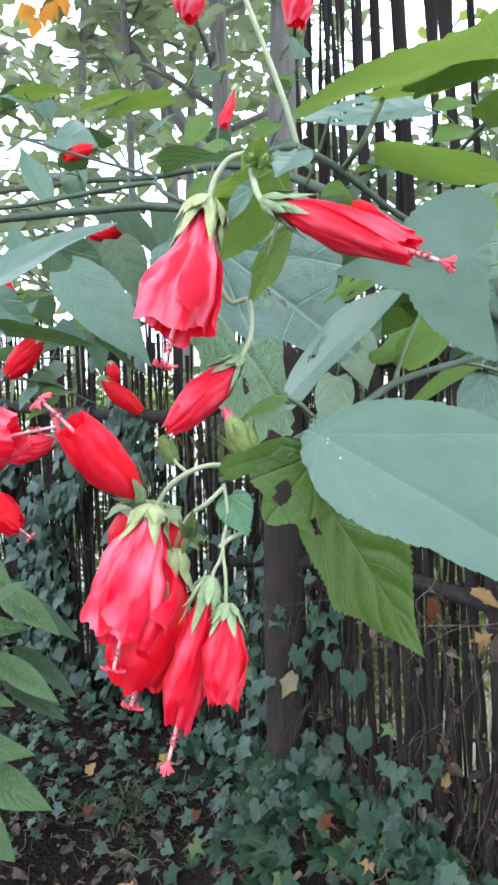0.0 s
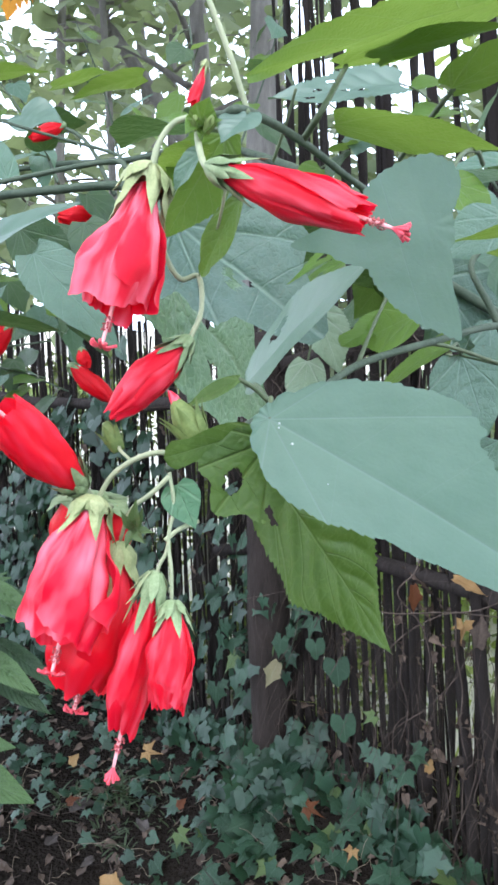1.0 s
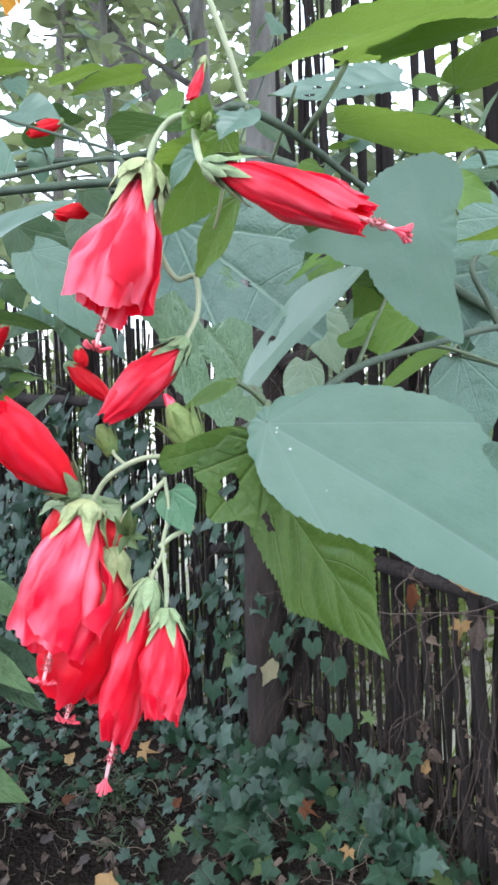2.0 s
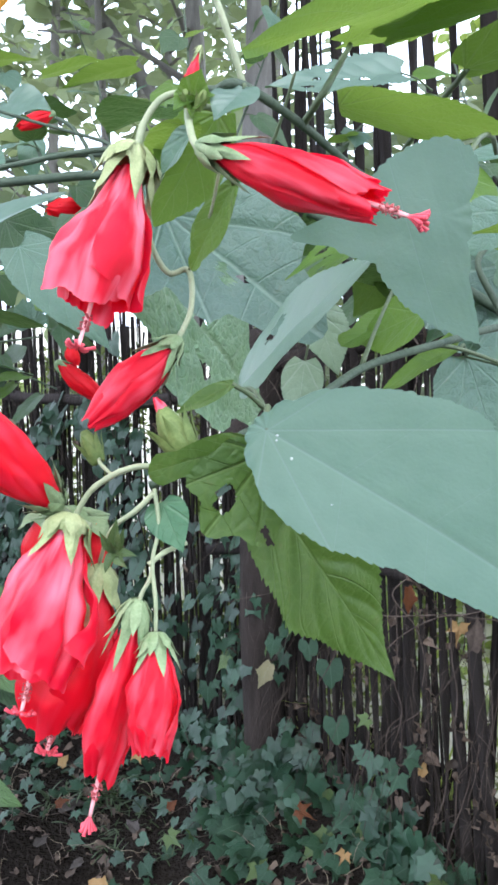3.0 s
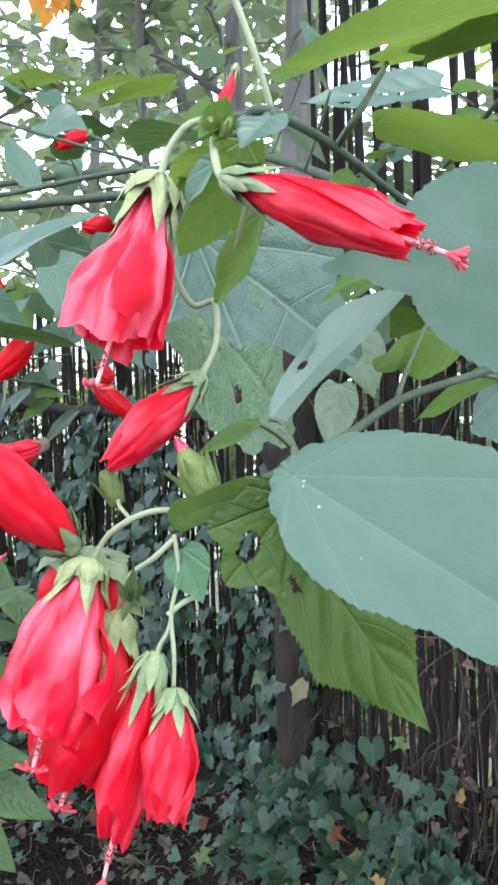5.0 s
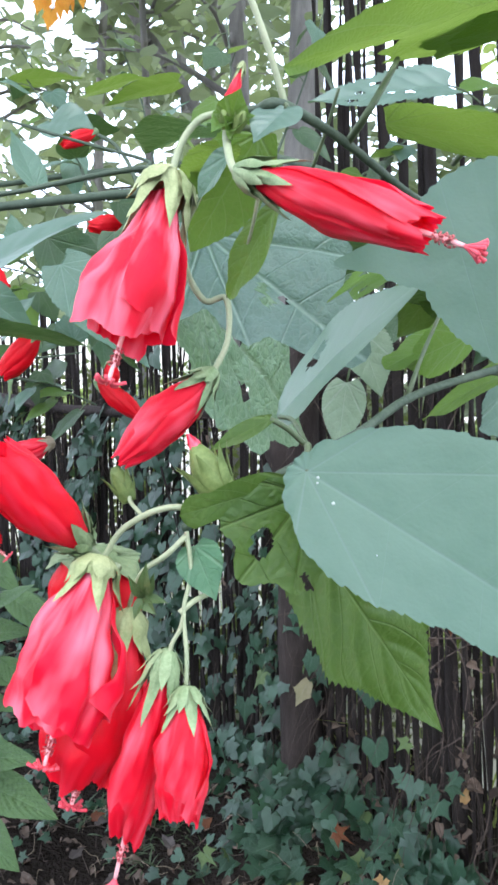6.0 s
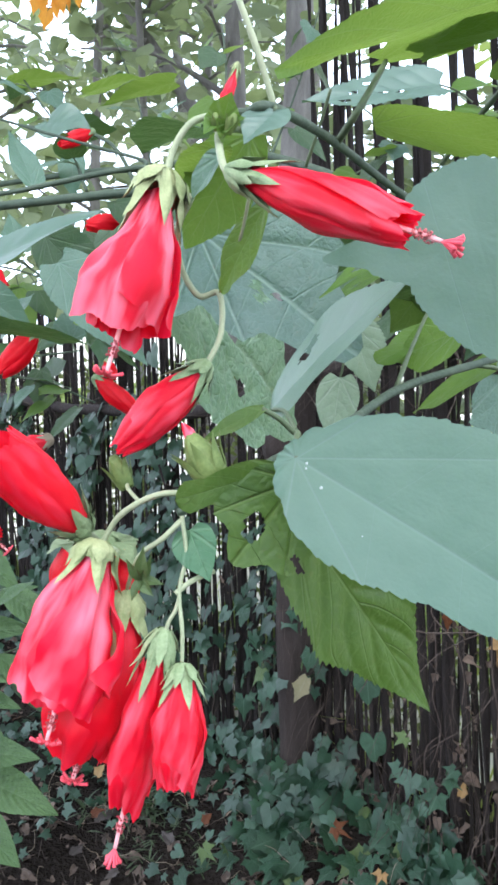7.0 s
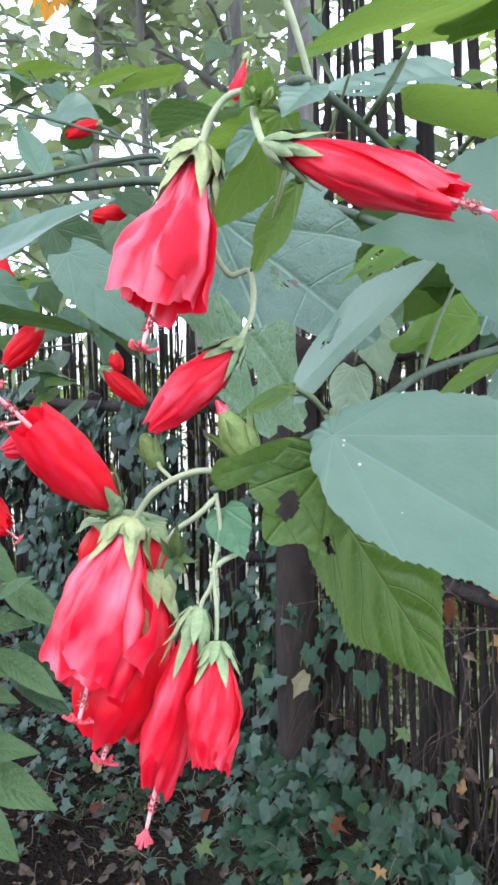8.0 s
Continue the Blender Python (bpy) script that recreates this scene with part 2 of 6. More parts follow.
SHRUB_LEAF_FRESH = leaf_material("fresh_shrub_leaf", (0.045, 0.135, 0.065), (0.085, 0.195, 0.105), (0.15, 0.27, 0.16), 5.0, 0.45, 0.4, 0.32, (0.12, 0.28, 0.08), 0.5, 0.035, 0.0, 0.35, 240.0, 1.0, 0.0007)
STEM_LEAF = leaf_material("bract_leaf", (0.050, 0.090, 0.030), (0.105, 0.160, 0.062), (0.15, 0.21, 0.10), 4.0, 0.5, 0.35, 0.25, (0.14, 0.22, 0.05), 0.5, 0.05)
SHRUB_LEAF_PALE = leaf_material("pale_shrub_leaf", (0.20, 0.30, 0.20), (0.31, 0.41, 0.29), (0.46, 0.55, 0.42), 6.0, 0.45, 0.45, 0.3, (0.2, 0.3, 0.1), 0.5, 0.03, 0.12, 0.4, 240.0, 1.1, 0.0010, None, 0.0010, 0.013, 0.10)
# deep green copy: shade painted on shadowed leaves, and variety among the others
SHRUB_LEAF_DARK_SHADED = leaf_material("dark_shaded_shrub_leaf", (0.026, 0.064, 0.030), (0.055, 0.108, 0.046), (0.11, 0.17, 0.09), 6.0, 0.42, 0.5, 0.26, (0.09, 0.17, 0.035), 0.5, 0.03, 0.12, 0.4, 200.0, 1.1, 0.0010, None, 0.0010, 0.013, 0.10)
# pale tones: the petals' own streaks with pink highlights painted in
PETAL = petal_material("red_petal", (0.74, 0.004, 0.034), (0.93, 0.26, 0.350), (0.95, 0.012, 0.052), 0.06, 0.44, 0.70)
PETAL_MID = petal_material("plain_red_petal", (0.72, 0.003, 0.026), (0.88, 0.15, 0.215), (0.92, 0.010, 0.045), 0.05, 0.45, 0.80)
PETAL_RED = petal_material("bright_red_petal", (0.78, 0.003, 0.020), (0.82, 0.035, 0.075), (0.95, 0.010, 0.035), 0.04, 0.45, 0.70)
PETAL_DEEP = petal_material("deep_red_petal", (0.70, 0.0015, 0.012), (0.74, 0.010, 0.028), (0.92, 0.006, 0.022), 0.03)
BUD_GREEN = plain_material("bud_green", (0.055, 0.095, 0.022), (0.20, 0.26, 0.08), 120.0, 0.6, 0.3, None, 0.3, 0.0006)
CALYX = plain_material("calyx", (0.085, 0.15, 0.06), (0.30, 0.37, 0.20), 170.0, 0.6, 0.3, None, 0.3, 0.0006)
CALYX_PALE = plain_material("pale_calyx", (0.16, 0.21, 0.075), (0.42, 0.45, 0.24), 170.0, 0.6, 0.3, None, 0.3, 0.0006)
STEM = plain_material("green_stem", (0.050, 0.078, 0.038), (0.120, 0.155, 0.078), 150.0, 0.55, 0.35, None, 0.3, 0.0005)
STEM_PALE = plain_material("pale_stem", (0.20, 0.25, 0.14), (0.37, 0.40, 0.25), 150.0, 0.55, 0.35, None, 0.3, 0.0004)
TWIG = plain_material("grey_green_twig", (0.034, 0.058, 0.037), (0.092, 0.122, 0.080), 90.0, 0.65, 0.3, None, 0.5, 0.0008)
BARK = plain_material("grey_bark", (0.015, 0.0115, 0.010), (0.056, 0.044, 0.038), 14.0, 0.85, 0.2, (3.0, 3.0, 0.5), 0.7, 0.006)
BARK_PALE = plain_material("pale_grey_bark", (0.13, 0.125, 0.112), (0.29, 0.275, 0.25), 14.0, 0.9, 0.15, (3.0, 3.0, 0.5), 0.6, 0.006)
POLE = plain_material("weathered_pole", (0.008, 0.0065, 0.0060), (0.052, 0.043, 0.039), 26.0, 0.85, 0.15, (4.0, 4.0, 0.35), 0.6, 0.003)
VINE = plain_material("dead_vine", (0.020, 0.015, 0.012), (0.120, 0.092, 0.074), 40.0, 0.85, 0.2, None, 0.5, 0.001, True)
STRAW = plain_material("dry_straw", (0.13, 0.10, 0.07), (0.32, 0.27, 0.19), 60.0, 0.8, 0.2, None, 0.3, 0.001, True)
COLUMN = plain_material("pink_column", (0.72, 0.26, 0.28), (0.88, 0.52, 0.50), 200.0, 0.5, 0.3, None, 0.2, 0.0003)
ANTHER = plain_material("anther", (0.32, 0.03, 0.05), (0.55, 0.16, 0.15), 300.0, 0.7, 0.2, None, 0.4, 0.0004)
STIGMA = plain_material("stigma", (0.60, 0.03, 0.06), (0.80, 0.14, 0.17), 300.0, 0.5, 0.3, None, 0.2, 0.0003)
FAR_LEAF = island_leaf_material("far_leaf", (0.075, 0.112, 0.062), (0.27, 0.33, 0.205), 0.45, (0.28, 0.34, 0.14))
FAR_LEAF_LIGHT = island_leaf_material("light_far_leaf", (0.10, 0.17, 0.035), (0.24, 0.31, 0.08), 0.4, (0.35, 0.45, 0.08))
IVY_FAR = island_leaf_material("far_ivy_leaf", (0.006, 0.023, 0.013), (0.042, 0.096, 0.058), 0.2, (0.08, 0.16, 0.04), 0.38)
UNDERGROWTH = island_leaf_material("undergrowth_leaf", (0.03, 0.048, 0.016), (0.20, 0.25, 0.09), 0.35, (0.20, 0.26, 0.05))
GRASS = island_leaf_material("pale_grass", (0.16, 0.22, 0.05), (0.34, 0.38, 0.12), 0.4, (0.4, 0.5, 0.1))
LITTER = island_leaf_material("leaf_litter", (0.022, 0.016, 0.012), (0.17, 0.125, 0.095), 0.1, (0.2, 0.1, 0.05), 0.8)


def soil_material():
    m, nt, bsdf = material("soil", 1.0, 0.02)
    big = noise_at(nt, 2.5, 6.0)
    grit = noise_at(nt, 70.0, 8.0, 0.3, 0.7)
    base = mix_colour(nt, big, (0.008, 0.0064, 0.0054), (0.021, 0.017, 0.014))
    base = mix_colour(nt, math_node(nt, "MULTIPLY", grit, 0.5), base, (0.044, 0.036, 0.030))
    nt.links.new(base, bsdf.inputs["Base Color"])
    bump(nt, bsdf, math_node(nt, "ADD", grit, big), 0.8, 0.02)
    return m


SPECK = plain_material("white_speck", (0.26, 0.32, 0.27), (0.40, 0.45, 0.39), 400.0, 0.8, 0.2, None, 0.3, 0.0002)
WEED = island_leaf_material("weed_blade", (0.020, 0.038, 0.020), (0.060, 0.092, 0.045), 0.25, (0.14, 0.2, 0.05))
SOIL = soil_material()
FIELD = plain_material("dry_field", (0.46, 0.46, 0.36), (0.66, 0.64, 0.55), 3.0, 0.95, 0.1, None, 0.6, 0.02)


# ---- building blocks ----
def mesh_from(name, verts, faces, uvs=None, smooth=True):
    me = bpy.data.meshes.new(name)
    me.from_pydata([tuple(v) for v in verts], [], faces)
    if uvs is not None:
        layer = me.uv_layers.new(name="UVMap")
        index = np.zeros(len(me.loops), dtype=np.int32)
        me.loops.foreach_get("vertex_index", index)
        layer.data.foreach_set("uv", np.asarray(uvs, dtype=np.float32)[index].ravel())
    if smooth:
        me.polygons.foreach_set("use_smooth", [True] * len(me.polygons))
    me.update()
    return me


def thing(name, place, label, category, group="", kind=""):
    ob = new(name)
    ob.empty_display_size = 0.01
    ob.matrix_world = Matrix.Translation(place)
    return tagged(ob, label, category, group, kind)


def part(name, me, mat, parent, m=None, label=""):
    """A mesh as one object under a thing or part; m is its pose in the world."""
    if mat is not None and not me.materials:
        me.materials.append(mat)
    ob = new(name, me)
    world_pose = m if m is not None else Matrix.Identity(4)
    if parent is not None:
        ob.parent = parent
        ob.matrix_parent_inverse = Matrix.Identity(4)
        ob.matrix_basis = WORLD_OF[parent.name].inverted() @ world_pose
    else:
        ob.matrix_basis = world_pose
    WORLD_OF[ob.name] = world_pose
    return tagged(ob, label)


WORLD_OF = {}


def rooted(name, place, label, category, group="", kind=""):
    ob = thing(name, place, label, category, group, kind)
    WORLD_OF[ob.name] = Matrix.Translation(place)
    return ob


def spline(points, steps):
    """A smooth way through a few points."""
    p = [Vector(q) for q in points]
    p = [p[0] * 2 - p[1]] + p + [p[-1] * 2 - p[-2]]
    out = []
    for i in range(1, len(p) - 2):
        for k in range(steps):
            t = k / steps
            a, b, c, d = p[i - 1], p[i], p[i + 1], p[i + 2]
            out.append(0.5 * ((2 * b) + (c - a) * t + (2 * a - 5 * b + 4 * c - d) * t * t + (3 * b - a - 3 * c + d) * t ** 3))
    out.append(p[-2])
    return out


def tube_data(way, r0, r1, sides=8, knots=0.0, seed=0, start=0):
    """Vertices and faces of a tapered, slightly uneven tube along a way."""
    rng = random.Random(seed)
    n = len(way)
    normal = Vector((0.3, 0.2, 0.93))
    verts, faces, uvs = [], [], []
    for i, p in enumerate(way):
        d = (way[min(i + 1, n - 1)] - way[max(i - 1, 0)]).normalized()
        normal = normal - d * normal.dot(d)
        if normal.length < 1e-4:
            normal = d.orthogonal()
        normal.normalize()
        other = d.cross(normal)
        r = r0 + (r1 - r0) * i / max(1, n - 1)
        r *= 1 + knots * (rng.random() - 0.3)
        for k in range(sides):
            a = 2 * math.pi * k / sides
            verts.append(p + (normal * math.cos(a) + other * math.sin(a)) * r)
            uvs.append((i / max(1, n - 1), k / sides))
    for i in range(n - 1):
        for k in range(sides):
            a, b = start + i * sides + k, start + i * sides + (k + 1) % sides
            faces.append((a, b, b + sides, a + sides))
    faces.append(tuple(start + k for k in reversed(range(sides))))
    faces.append(tuple(start + (n - 1) * sides + k for k in range(sides)))
    return verts, faces, uvs


def stem(parent, name, points, r0, r1, mat=None, steps=7, sides=8, knots=0.12, label=""):
    origin = Vector(points[0])
    way = [q - origin for q in spline(points, steps)]
    v, f, uv = tube_data(way, r0, r1, sides, knots, len(points))
    return part(name, mesh_from(name, v, f, uv), mat or STEM, parent, Matrix.Translation(origin), label)


def leaf_mesh(L, W, cord=0.12, peak=0.6, base_wide=0.35, teeth=0.10, n_teeth=22, lobe=0.0, fold=0.12, curl=0.15, wave=0.03,
              pucker=0.02, veins=6, holes=(), nu=46, nv=7, seed=0, point=1.0, skew=0.0, slant=0.25, blunt=0.0, full=0.9):
    """One leaf blade along +Y, its upper face to +Z. cord: how far the base lobes reach back; lobe: side lobes; fold: the halves
    raised; curl: the tip bent down; holes: (u, v, radius) eaten places."""
    rng = random.Random(seed)
    ph = rng.random() * 6.28
    verts, uvs, faces = [], [], []
    for i in range(nu + 1):
        u = (i / nu) ** 1.2
        s = max(0.0, math.sin(math.pi * min(1.0, u ** peak))) ** full
        s = max(s * (1 - 0.35 * point * max(0.0, u - 0.6) / 0.4), base_wide * min(1.0, u / 0.045) ** 0.6 * (1 - u) ** 3.0)
        s = max(s, blunt * u * min(1.0, (1 - u) / 0.10) ** 0.5)
        s *= 1 + lobe * (math.exp(-((u - 0.42) / 0.07) ** 2) - 0.35 * math.exp(-((u - 0.60) / 0.08) ** 2))
        if u > 0.995:
            s = 0.004
        for j in range(-nv, nv + 1):
            v = j / nv
            a = abs(v)
            side = 1 if v >= 0 else 1.7
            saw = ((u * n_teeth + ph * (side - 1)) % 1.0) - 0.4
            jag = teeth * (saw + 0.5 * (rng.random() - 0.5)) * (1 if a > 0.99 else 0) * (1 - u ** 6)
            w = W * 0.5 * s * (1 + jag) * (1 + skew * (1 if v > 0 else -1))
            x = v * w
            y = L * u - cord * L * a ** 1.4 * (1 - u) ** 4 * min(1.0, u / 0.035)
            y += L * 0.012 * jag / max(teeth, 0.01)
            z = fold * abs(x) - curl * L * u * u + wave * W * math.sin(9.0 * u + ph + (1.5 if v > 0 else 0)) * a * a
            rib = abs(math.sin(math.pi * veins * (u - slant * a))) ** 0.6 - 0.55
            z += pucker * W * rib * (1 - a ** 4) * min(1.0, 6 * a) * s
            z += 0.012 * W * noise.noise((x * 55 + ph, y * 55, seed))
            verts.append((x, y, z))
            uvs.append((u, 0.5 + 0.5 * v))
    row = 2 * nv + 1
    for i in range(nu):
        for j in range(2 * nv):
            u, v = ((i + 0.5) / nu) ** 1.2, (j + 0.5) / nv - 1
            if any(((u - hu) / hr) ** 2 + ((v - hv) / (hr * 1.9)) ** 2 < 1 + 0.5 * math.sin(5 * math.atan2(v - hv, u - hu) + hu * 40) for hu, hv, hr in holes):
                continue
            a = i * row + j
            faces.append((a, a + 1, a + row + 1, a + row))
    return mesh_from("leaf", verts, faces, uvs)


def aim(base, tip, face):
    """A pose at base with +Y towards tip and +Z as near to face as can be."""
    b, d = Vector(base), (Vector(tip) - Vector(base)).normalized()
    n = Vector(face)
    n = (n - d * n.dot(d)).normalized()
    x = d.cross(n)
    m = Matrix((x, d, n)).transposed().to_4x4()
    m.translation = b
    return m


def leaf(parent, base, tip, width, face=(0, -0.6, 0.8), mat=None, label="", petiole=None, name="leaf", **shape):
    L = (Vector(tip) - Vector(base)).length
    curl = shape.pop("curl", 0.10)
    m = aim(base, tip, face) @ Matrix.Rotation(math.atan(curl), 4, "X")
    me = leaf_mesh(L * 1.0, width, curl=curl, seed=int(abs(base[0] * 9173 + tip[2] * 3571)) % 997, **shape)
    ob = part(name, me, mat or SHRUB_LEAF, parent, m, label)
    if petiole is not None:
        r = 0.0009 if L < 0.2 else 0.002
        way = spline([Vector(petiole), (Vector(petiole) + Vector(base)) / 2 + Vector((0, 0, 0.06 * (Vector(petiole) - Vector(base)).length)), Vector(base)], 5)
        v, f, uv = tube_data([q - Vector(petiole) for q in way], r * 1.15, r, 6, 0.08)
        part("petiole", mesh_from("petiole", v, f, uv), STEM, ob, Matrix.Translation(petiole))
    return ob


def palm_leaf(parent, base, tip, lobes, face=(0, -0.6, 0.8), mat=None, label="", petiole=None, teeth=0.035, n_teeth=70, curl=0.1, cup=0.1, relief=0.012, holes=(), wave=0.02, rings=30, spokes=150, seed=0, rim_shape=None, midrib=0.5, pitch=0.0):
    """A palmate leaf: lobes are (angle from the tip's line, reach as a share of the length, breadth); each lobe carries a main vein.
    rim_shape: (angle, reach) round the blade, in place of the lobes' own outline.
    holes: (angle, share of the radius, size) eaten places. pitch: the teeth's distance along the rim, as a share of the length."""
    L = (Vector(tip) - Vector(base)).length
    rng = random.Random(seed + 5)
    verts, uvs, faces = [(0, 0, wave * L * noise.noise((seed, 0, 0.7)))], [(0.2, 0.5)], []
    span = math.pi * (1.0 if rim_shape else 0.97)
    rim = []
    gone, last, amount = 0.0, None, 1.0
    for j in range(spokes + 1):
        q = 2 * j / spokes - 1
        th = span * (math.copysign(abs(q) ** 1.8, q) if pitch else q)
        total = sum((k / (1 + ((th - a) / w) ** 2) ** 0.9) ** 5 for a, k, w in lobes) ** 0.2
        if rim_shape:
            for (a, p), (b, q) in zip(rim_shape, rim_shape[1:]):
                if a <= th <= b:
                    t = (th - a) / (b - a)
                    total = p + (q - p) * (0.5 * t + 0.5 * t * t * (3 - 2 * t))
        saw = ((th * n_teeth / 6.28) % 1.0) - 0.45 + 0.5 * (rng.random() - 0.5)
        if pitch:
            here = Vector((total * math.sin(th), total * math.cos(th)))
            gone += (here - last).length / (pitch * amount) if last else 0.0
            if gone > 1.0:
                gone, amount = gone % 1.0, rng.uniform(0.7, 1.4)
            last = here
            saw = (abs(gone - 0.3) / (0.3 if gone < 0.3 else 0.7)) * -1.0 * amount + 0.5
        rim.append((th, total, saw))
    for i in range(1, rings + 1):
        k = i / rings
        for th, total, saw in rim:
            r = L * total * k * (1 + teeth * saw * (1 if i == rings else 0) / max(0.4, total))
            x, y = r * math.sin(th), r * math.cos(th)
            near = min(abs(r * math.sin(th - a)) if abs(th - a) < 1.2 else 1.0 for a, _, _ in lobes)
            along = min((abs(th - a), r * math.cos(th - a)) for a, _, _ in lobes)[1]
            rib = abs(math.sin(math.pi * (along / L * 6.5 - near / L * 3.5))) ** 0.6 - 0.55
            z = relief * L * (rib * min(1.0, near / (0.05 * L)) - 1.1 * math.exp(-(near / (0.018 * L)) ** 2)) * min(1.0, 3 * k)
            z += cup * abs(x) - curl * y * abs(y) / L + wave * L * noise.noise((x / L * 3 + seed, y / L * 3, 0.7)) + (0.35 if relief else 0.15) * wave * L * math.sin(11 * th + seed) * k ** 3
            z += (0.006 if relief > 0.005 else 0.001) * L * noise.noise((x / L * 26, y / L * 26, seed))
            verts.append((x, y, z))
            uvs.append((min(1.0, max(0.0, y / L * 0.8 + 0.2)), midrib + 0.5 * max(-1.0, min(1.0, x / (0.9 * L)))))
    n = spokes + 1

    def eaten(i, j):
        th, total, _ = rim[j]
        k = (i + 0.5) / rings
        for a, rad, size in holes:
            d = math.hypot(k * total * math.sin(th) - rad * math.sin(a), k * total * math.cos(th) - rad * math.cos(a))
            if d < size * (1 + 0.35 * noise.noise((th * 9, k * 9, seed))):
                return True
        return False

    for j in range(spokes):
        faces.append((0, 2 + j, 1 + j))
    for i in range(rings - 1):
        for j in range(spokes):
            if not eaten(i + 1, j):
                q = 1 + i * n + j
                faces.append((q, q + 1, q + n + 1, q + n))
    ob = part("leaf", mesh_from("leaf", verts, faces, uvs), mat or SHRUB_LEAF, parent, aim(base, tip, face) @ Matrix.Rotation(math.atan(curl) * 0.5, 4, "X"), label)
    if petiole is not None:
        mid = (Vector(petiole) + Vector(base)) / 2 + Vector((0, 0, 0.006))
        v, f, uv = tube_data([q - Vector(petiole) for q in spline([Vector(petiole), mid, Vector(base)], 6)], 0.0012, 0.0009, 7, 0.08)
        part("petiole", mesh_from("petiole", v, f, uv), STEM, ob, Matrix.Translation(petiole))
    return ob


def profile(u, radii):
    """A smooth run through radii given at even steps of u."""
    k = u * (len(radii) - 1)
    i = min(int(k), len(radii) - 2)
    t = k - i
    t = t * t * (3 - 2 * t) * 0.5 + t * 0.5
    return radii[i] * (1 - t) + radii[i + 1] * t


def petal_mesh(L, R, radii, turn, twist, half, corner, ripple, seed, cut=0.1, phase=0.0, frill=0.0, folds=2.5, crumple=0.08):
    """One silky petal rolled round the axis, with lengthwise folds and an uneven hem drawn out at one corner."""
    rng = random.Random(seed * 7 + 3)
    ph, lean = rng.random() * 6.28, rng.uniform(-0.15, 0.15)
    nu, ns = 30, 30
    verts, uvs, faces = [], [], []
    for i in range(nu + 1):
        u = i / nu
        for j in range(ns + 1):
            s = 2 * j / ns - 1
            wide = half * (0.80 + 0.25 * math.sin(1.7 * u))
            th = turn + twist * u * u + lean * u + s * wide
            late = max(0.0, u - 0.45) / 0.55
            edge = corner * late ** 1.5 * (math.exp(-((s - 0.78) / 0.26) ** 2) + 0.15 * math.exp(-((s + 0.30) / 0.2) ** 2))
            r = R * profile(u, radii) * (1 + 0.11 * s * min(1, 3 * u)) + R * edge
            r += R * frill * max(0.0, (s - 0.4) / 0.6) ** 1.5 * (0.45 + 0.55 * math.sin(9 * u + ph)) * min(1.0, 2.5 * u)
            # the folds run on through all the petals, so that these lie within one another
            a = th - twist * u * u + 0.45 * math.sin(2 * th + phase) + 0.25 * noise.noise((math.cos(th) * 2, math.sin(th) * 2, u * 2.0 + phase))
            crease = (1 - abs(math.sin(folds * a + phase))) ** 1.6 * 1.4 * (0.75 + 0.5 * math.sin(th * 2 + 3 * phase)) + 0.03 * math.sin(14 * a + 1.5 * u)
            r -= R * ripple * min(1, 0.35 + 1.2 * u) * crease
            r += R * crumple * min(1.0, 2.2 * u) * (noise.noise((math.cos(th) * 1.5, math.sin(th) * 1.5, u * 3.0 + phase)) + 0.5 * noise.noise((math.cos(th) * 3.4, math.sin(th) * 3.4, u * 7.0 + phase)))
            hem = 1 - cut * abs(s + 0.3) ** 2 + 0.022 * math.sin(3.4 * s + ph) + 0.05 * noise.noise((s * 3.0, seed, 1.0)) + 0.025 * noise.noise((s * 9.0, seed, 4.0))
            z = L * (u * (1 + (hem - 1) * u) + 0.22 * edge)
            verts.append((r * math.cos(th), r * math.sin(th), z))
            uvs.append((u + seed * 0.37, 0.5 + 0.5 * s + seed * 1.7))
    row = ns + 1
    for i in range(nu):
        for j in range(ns):
            a = i * row + j
            faces.append((a, a + 1, a + row + 1, a + row))
    return mesh_from("petal", verts, faces, uvs)


def axis_pose(base, tip, spin=0.0):
    d = (Vector(tip) - Vector(base)).normalized()
    m = d.to_track_quat("Z", "Y").to_matrix().to_4x4()
    m.translation = Vector(base)
    return m @ Matrix.Rotation(spin, 4, "Z")


def calyx_mesh(L, R, petals=None):
    """A five-lobed cup, open at the top, its lobes lying on the petals, whose radius at a height is petals(z)."""
    verts, faces = [], []
    nu, ns = 9, 60
    for i in range(nu + 1):
        u = i / nu
        for j in range(ns):
            th = 2 * math.pi * j / ns
            lobe = min(1.0, abs(((th * 5 / (2 * math.pi)) % 1.0) - 0.5) * 2.5)
            z = L * u * (0.44 + 0.76 * (1 - lobe) ** 1.2 * min(1.0, u / 0.4))
            r = R * (0.30 + 0.60 * min(1, 2.2 * u) ** 0.8 + 0.30 * max(0, u - 0.5) * (1 - lobe)) * (1 + 0.06 * math.cos(10 * th) * u)
            if petals:
                r = max(r, petals(z)) + R * (0.16 * max(0.0, u - 0.6) * (1 - lobe) + 0.20 * (1 - lobe) ** 3 * min(1.0, 2 * u) + 0.05 * math.sin(15 * th + 9 * u))
            verts.append((r * math.cos(th), r * math.sin(th), z))
    for i in range(nu):
        for j in range(ns):
            a, b = i * ns + j, i * ns + (j + 1) % ns
            faces.append((a, b, b + ns, a + ns))
    faces.append(tuple(reversed(range(ns))))
    return mesh_from("calyx", verts, faces, [(0, 0)] * len(verts))


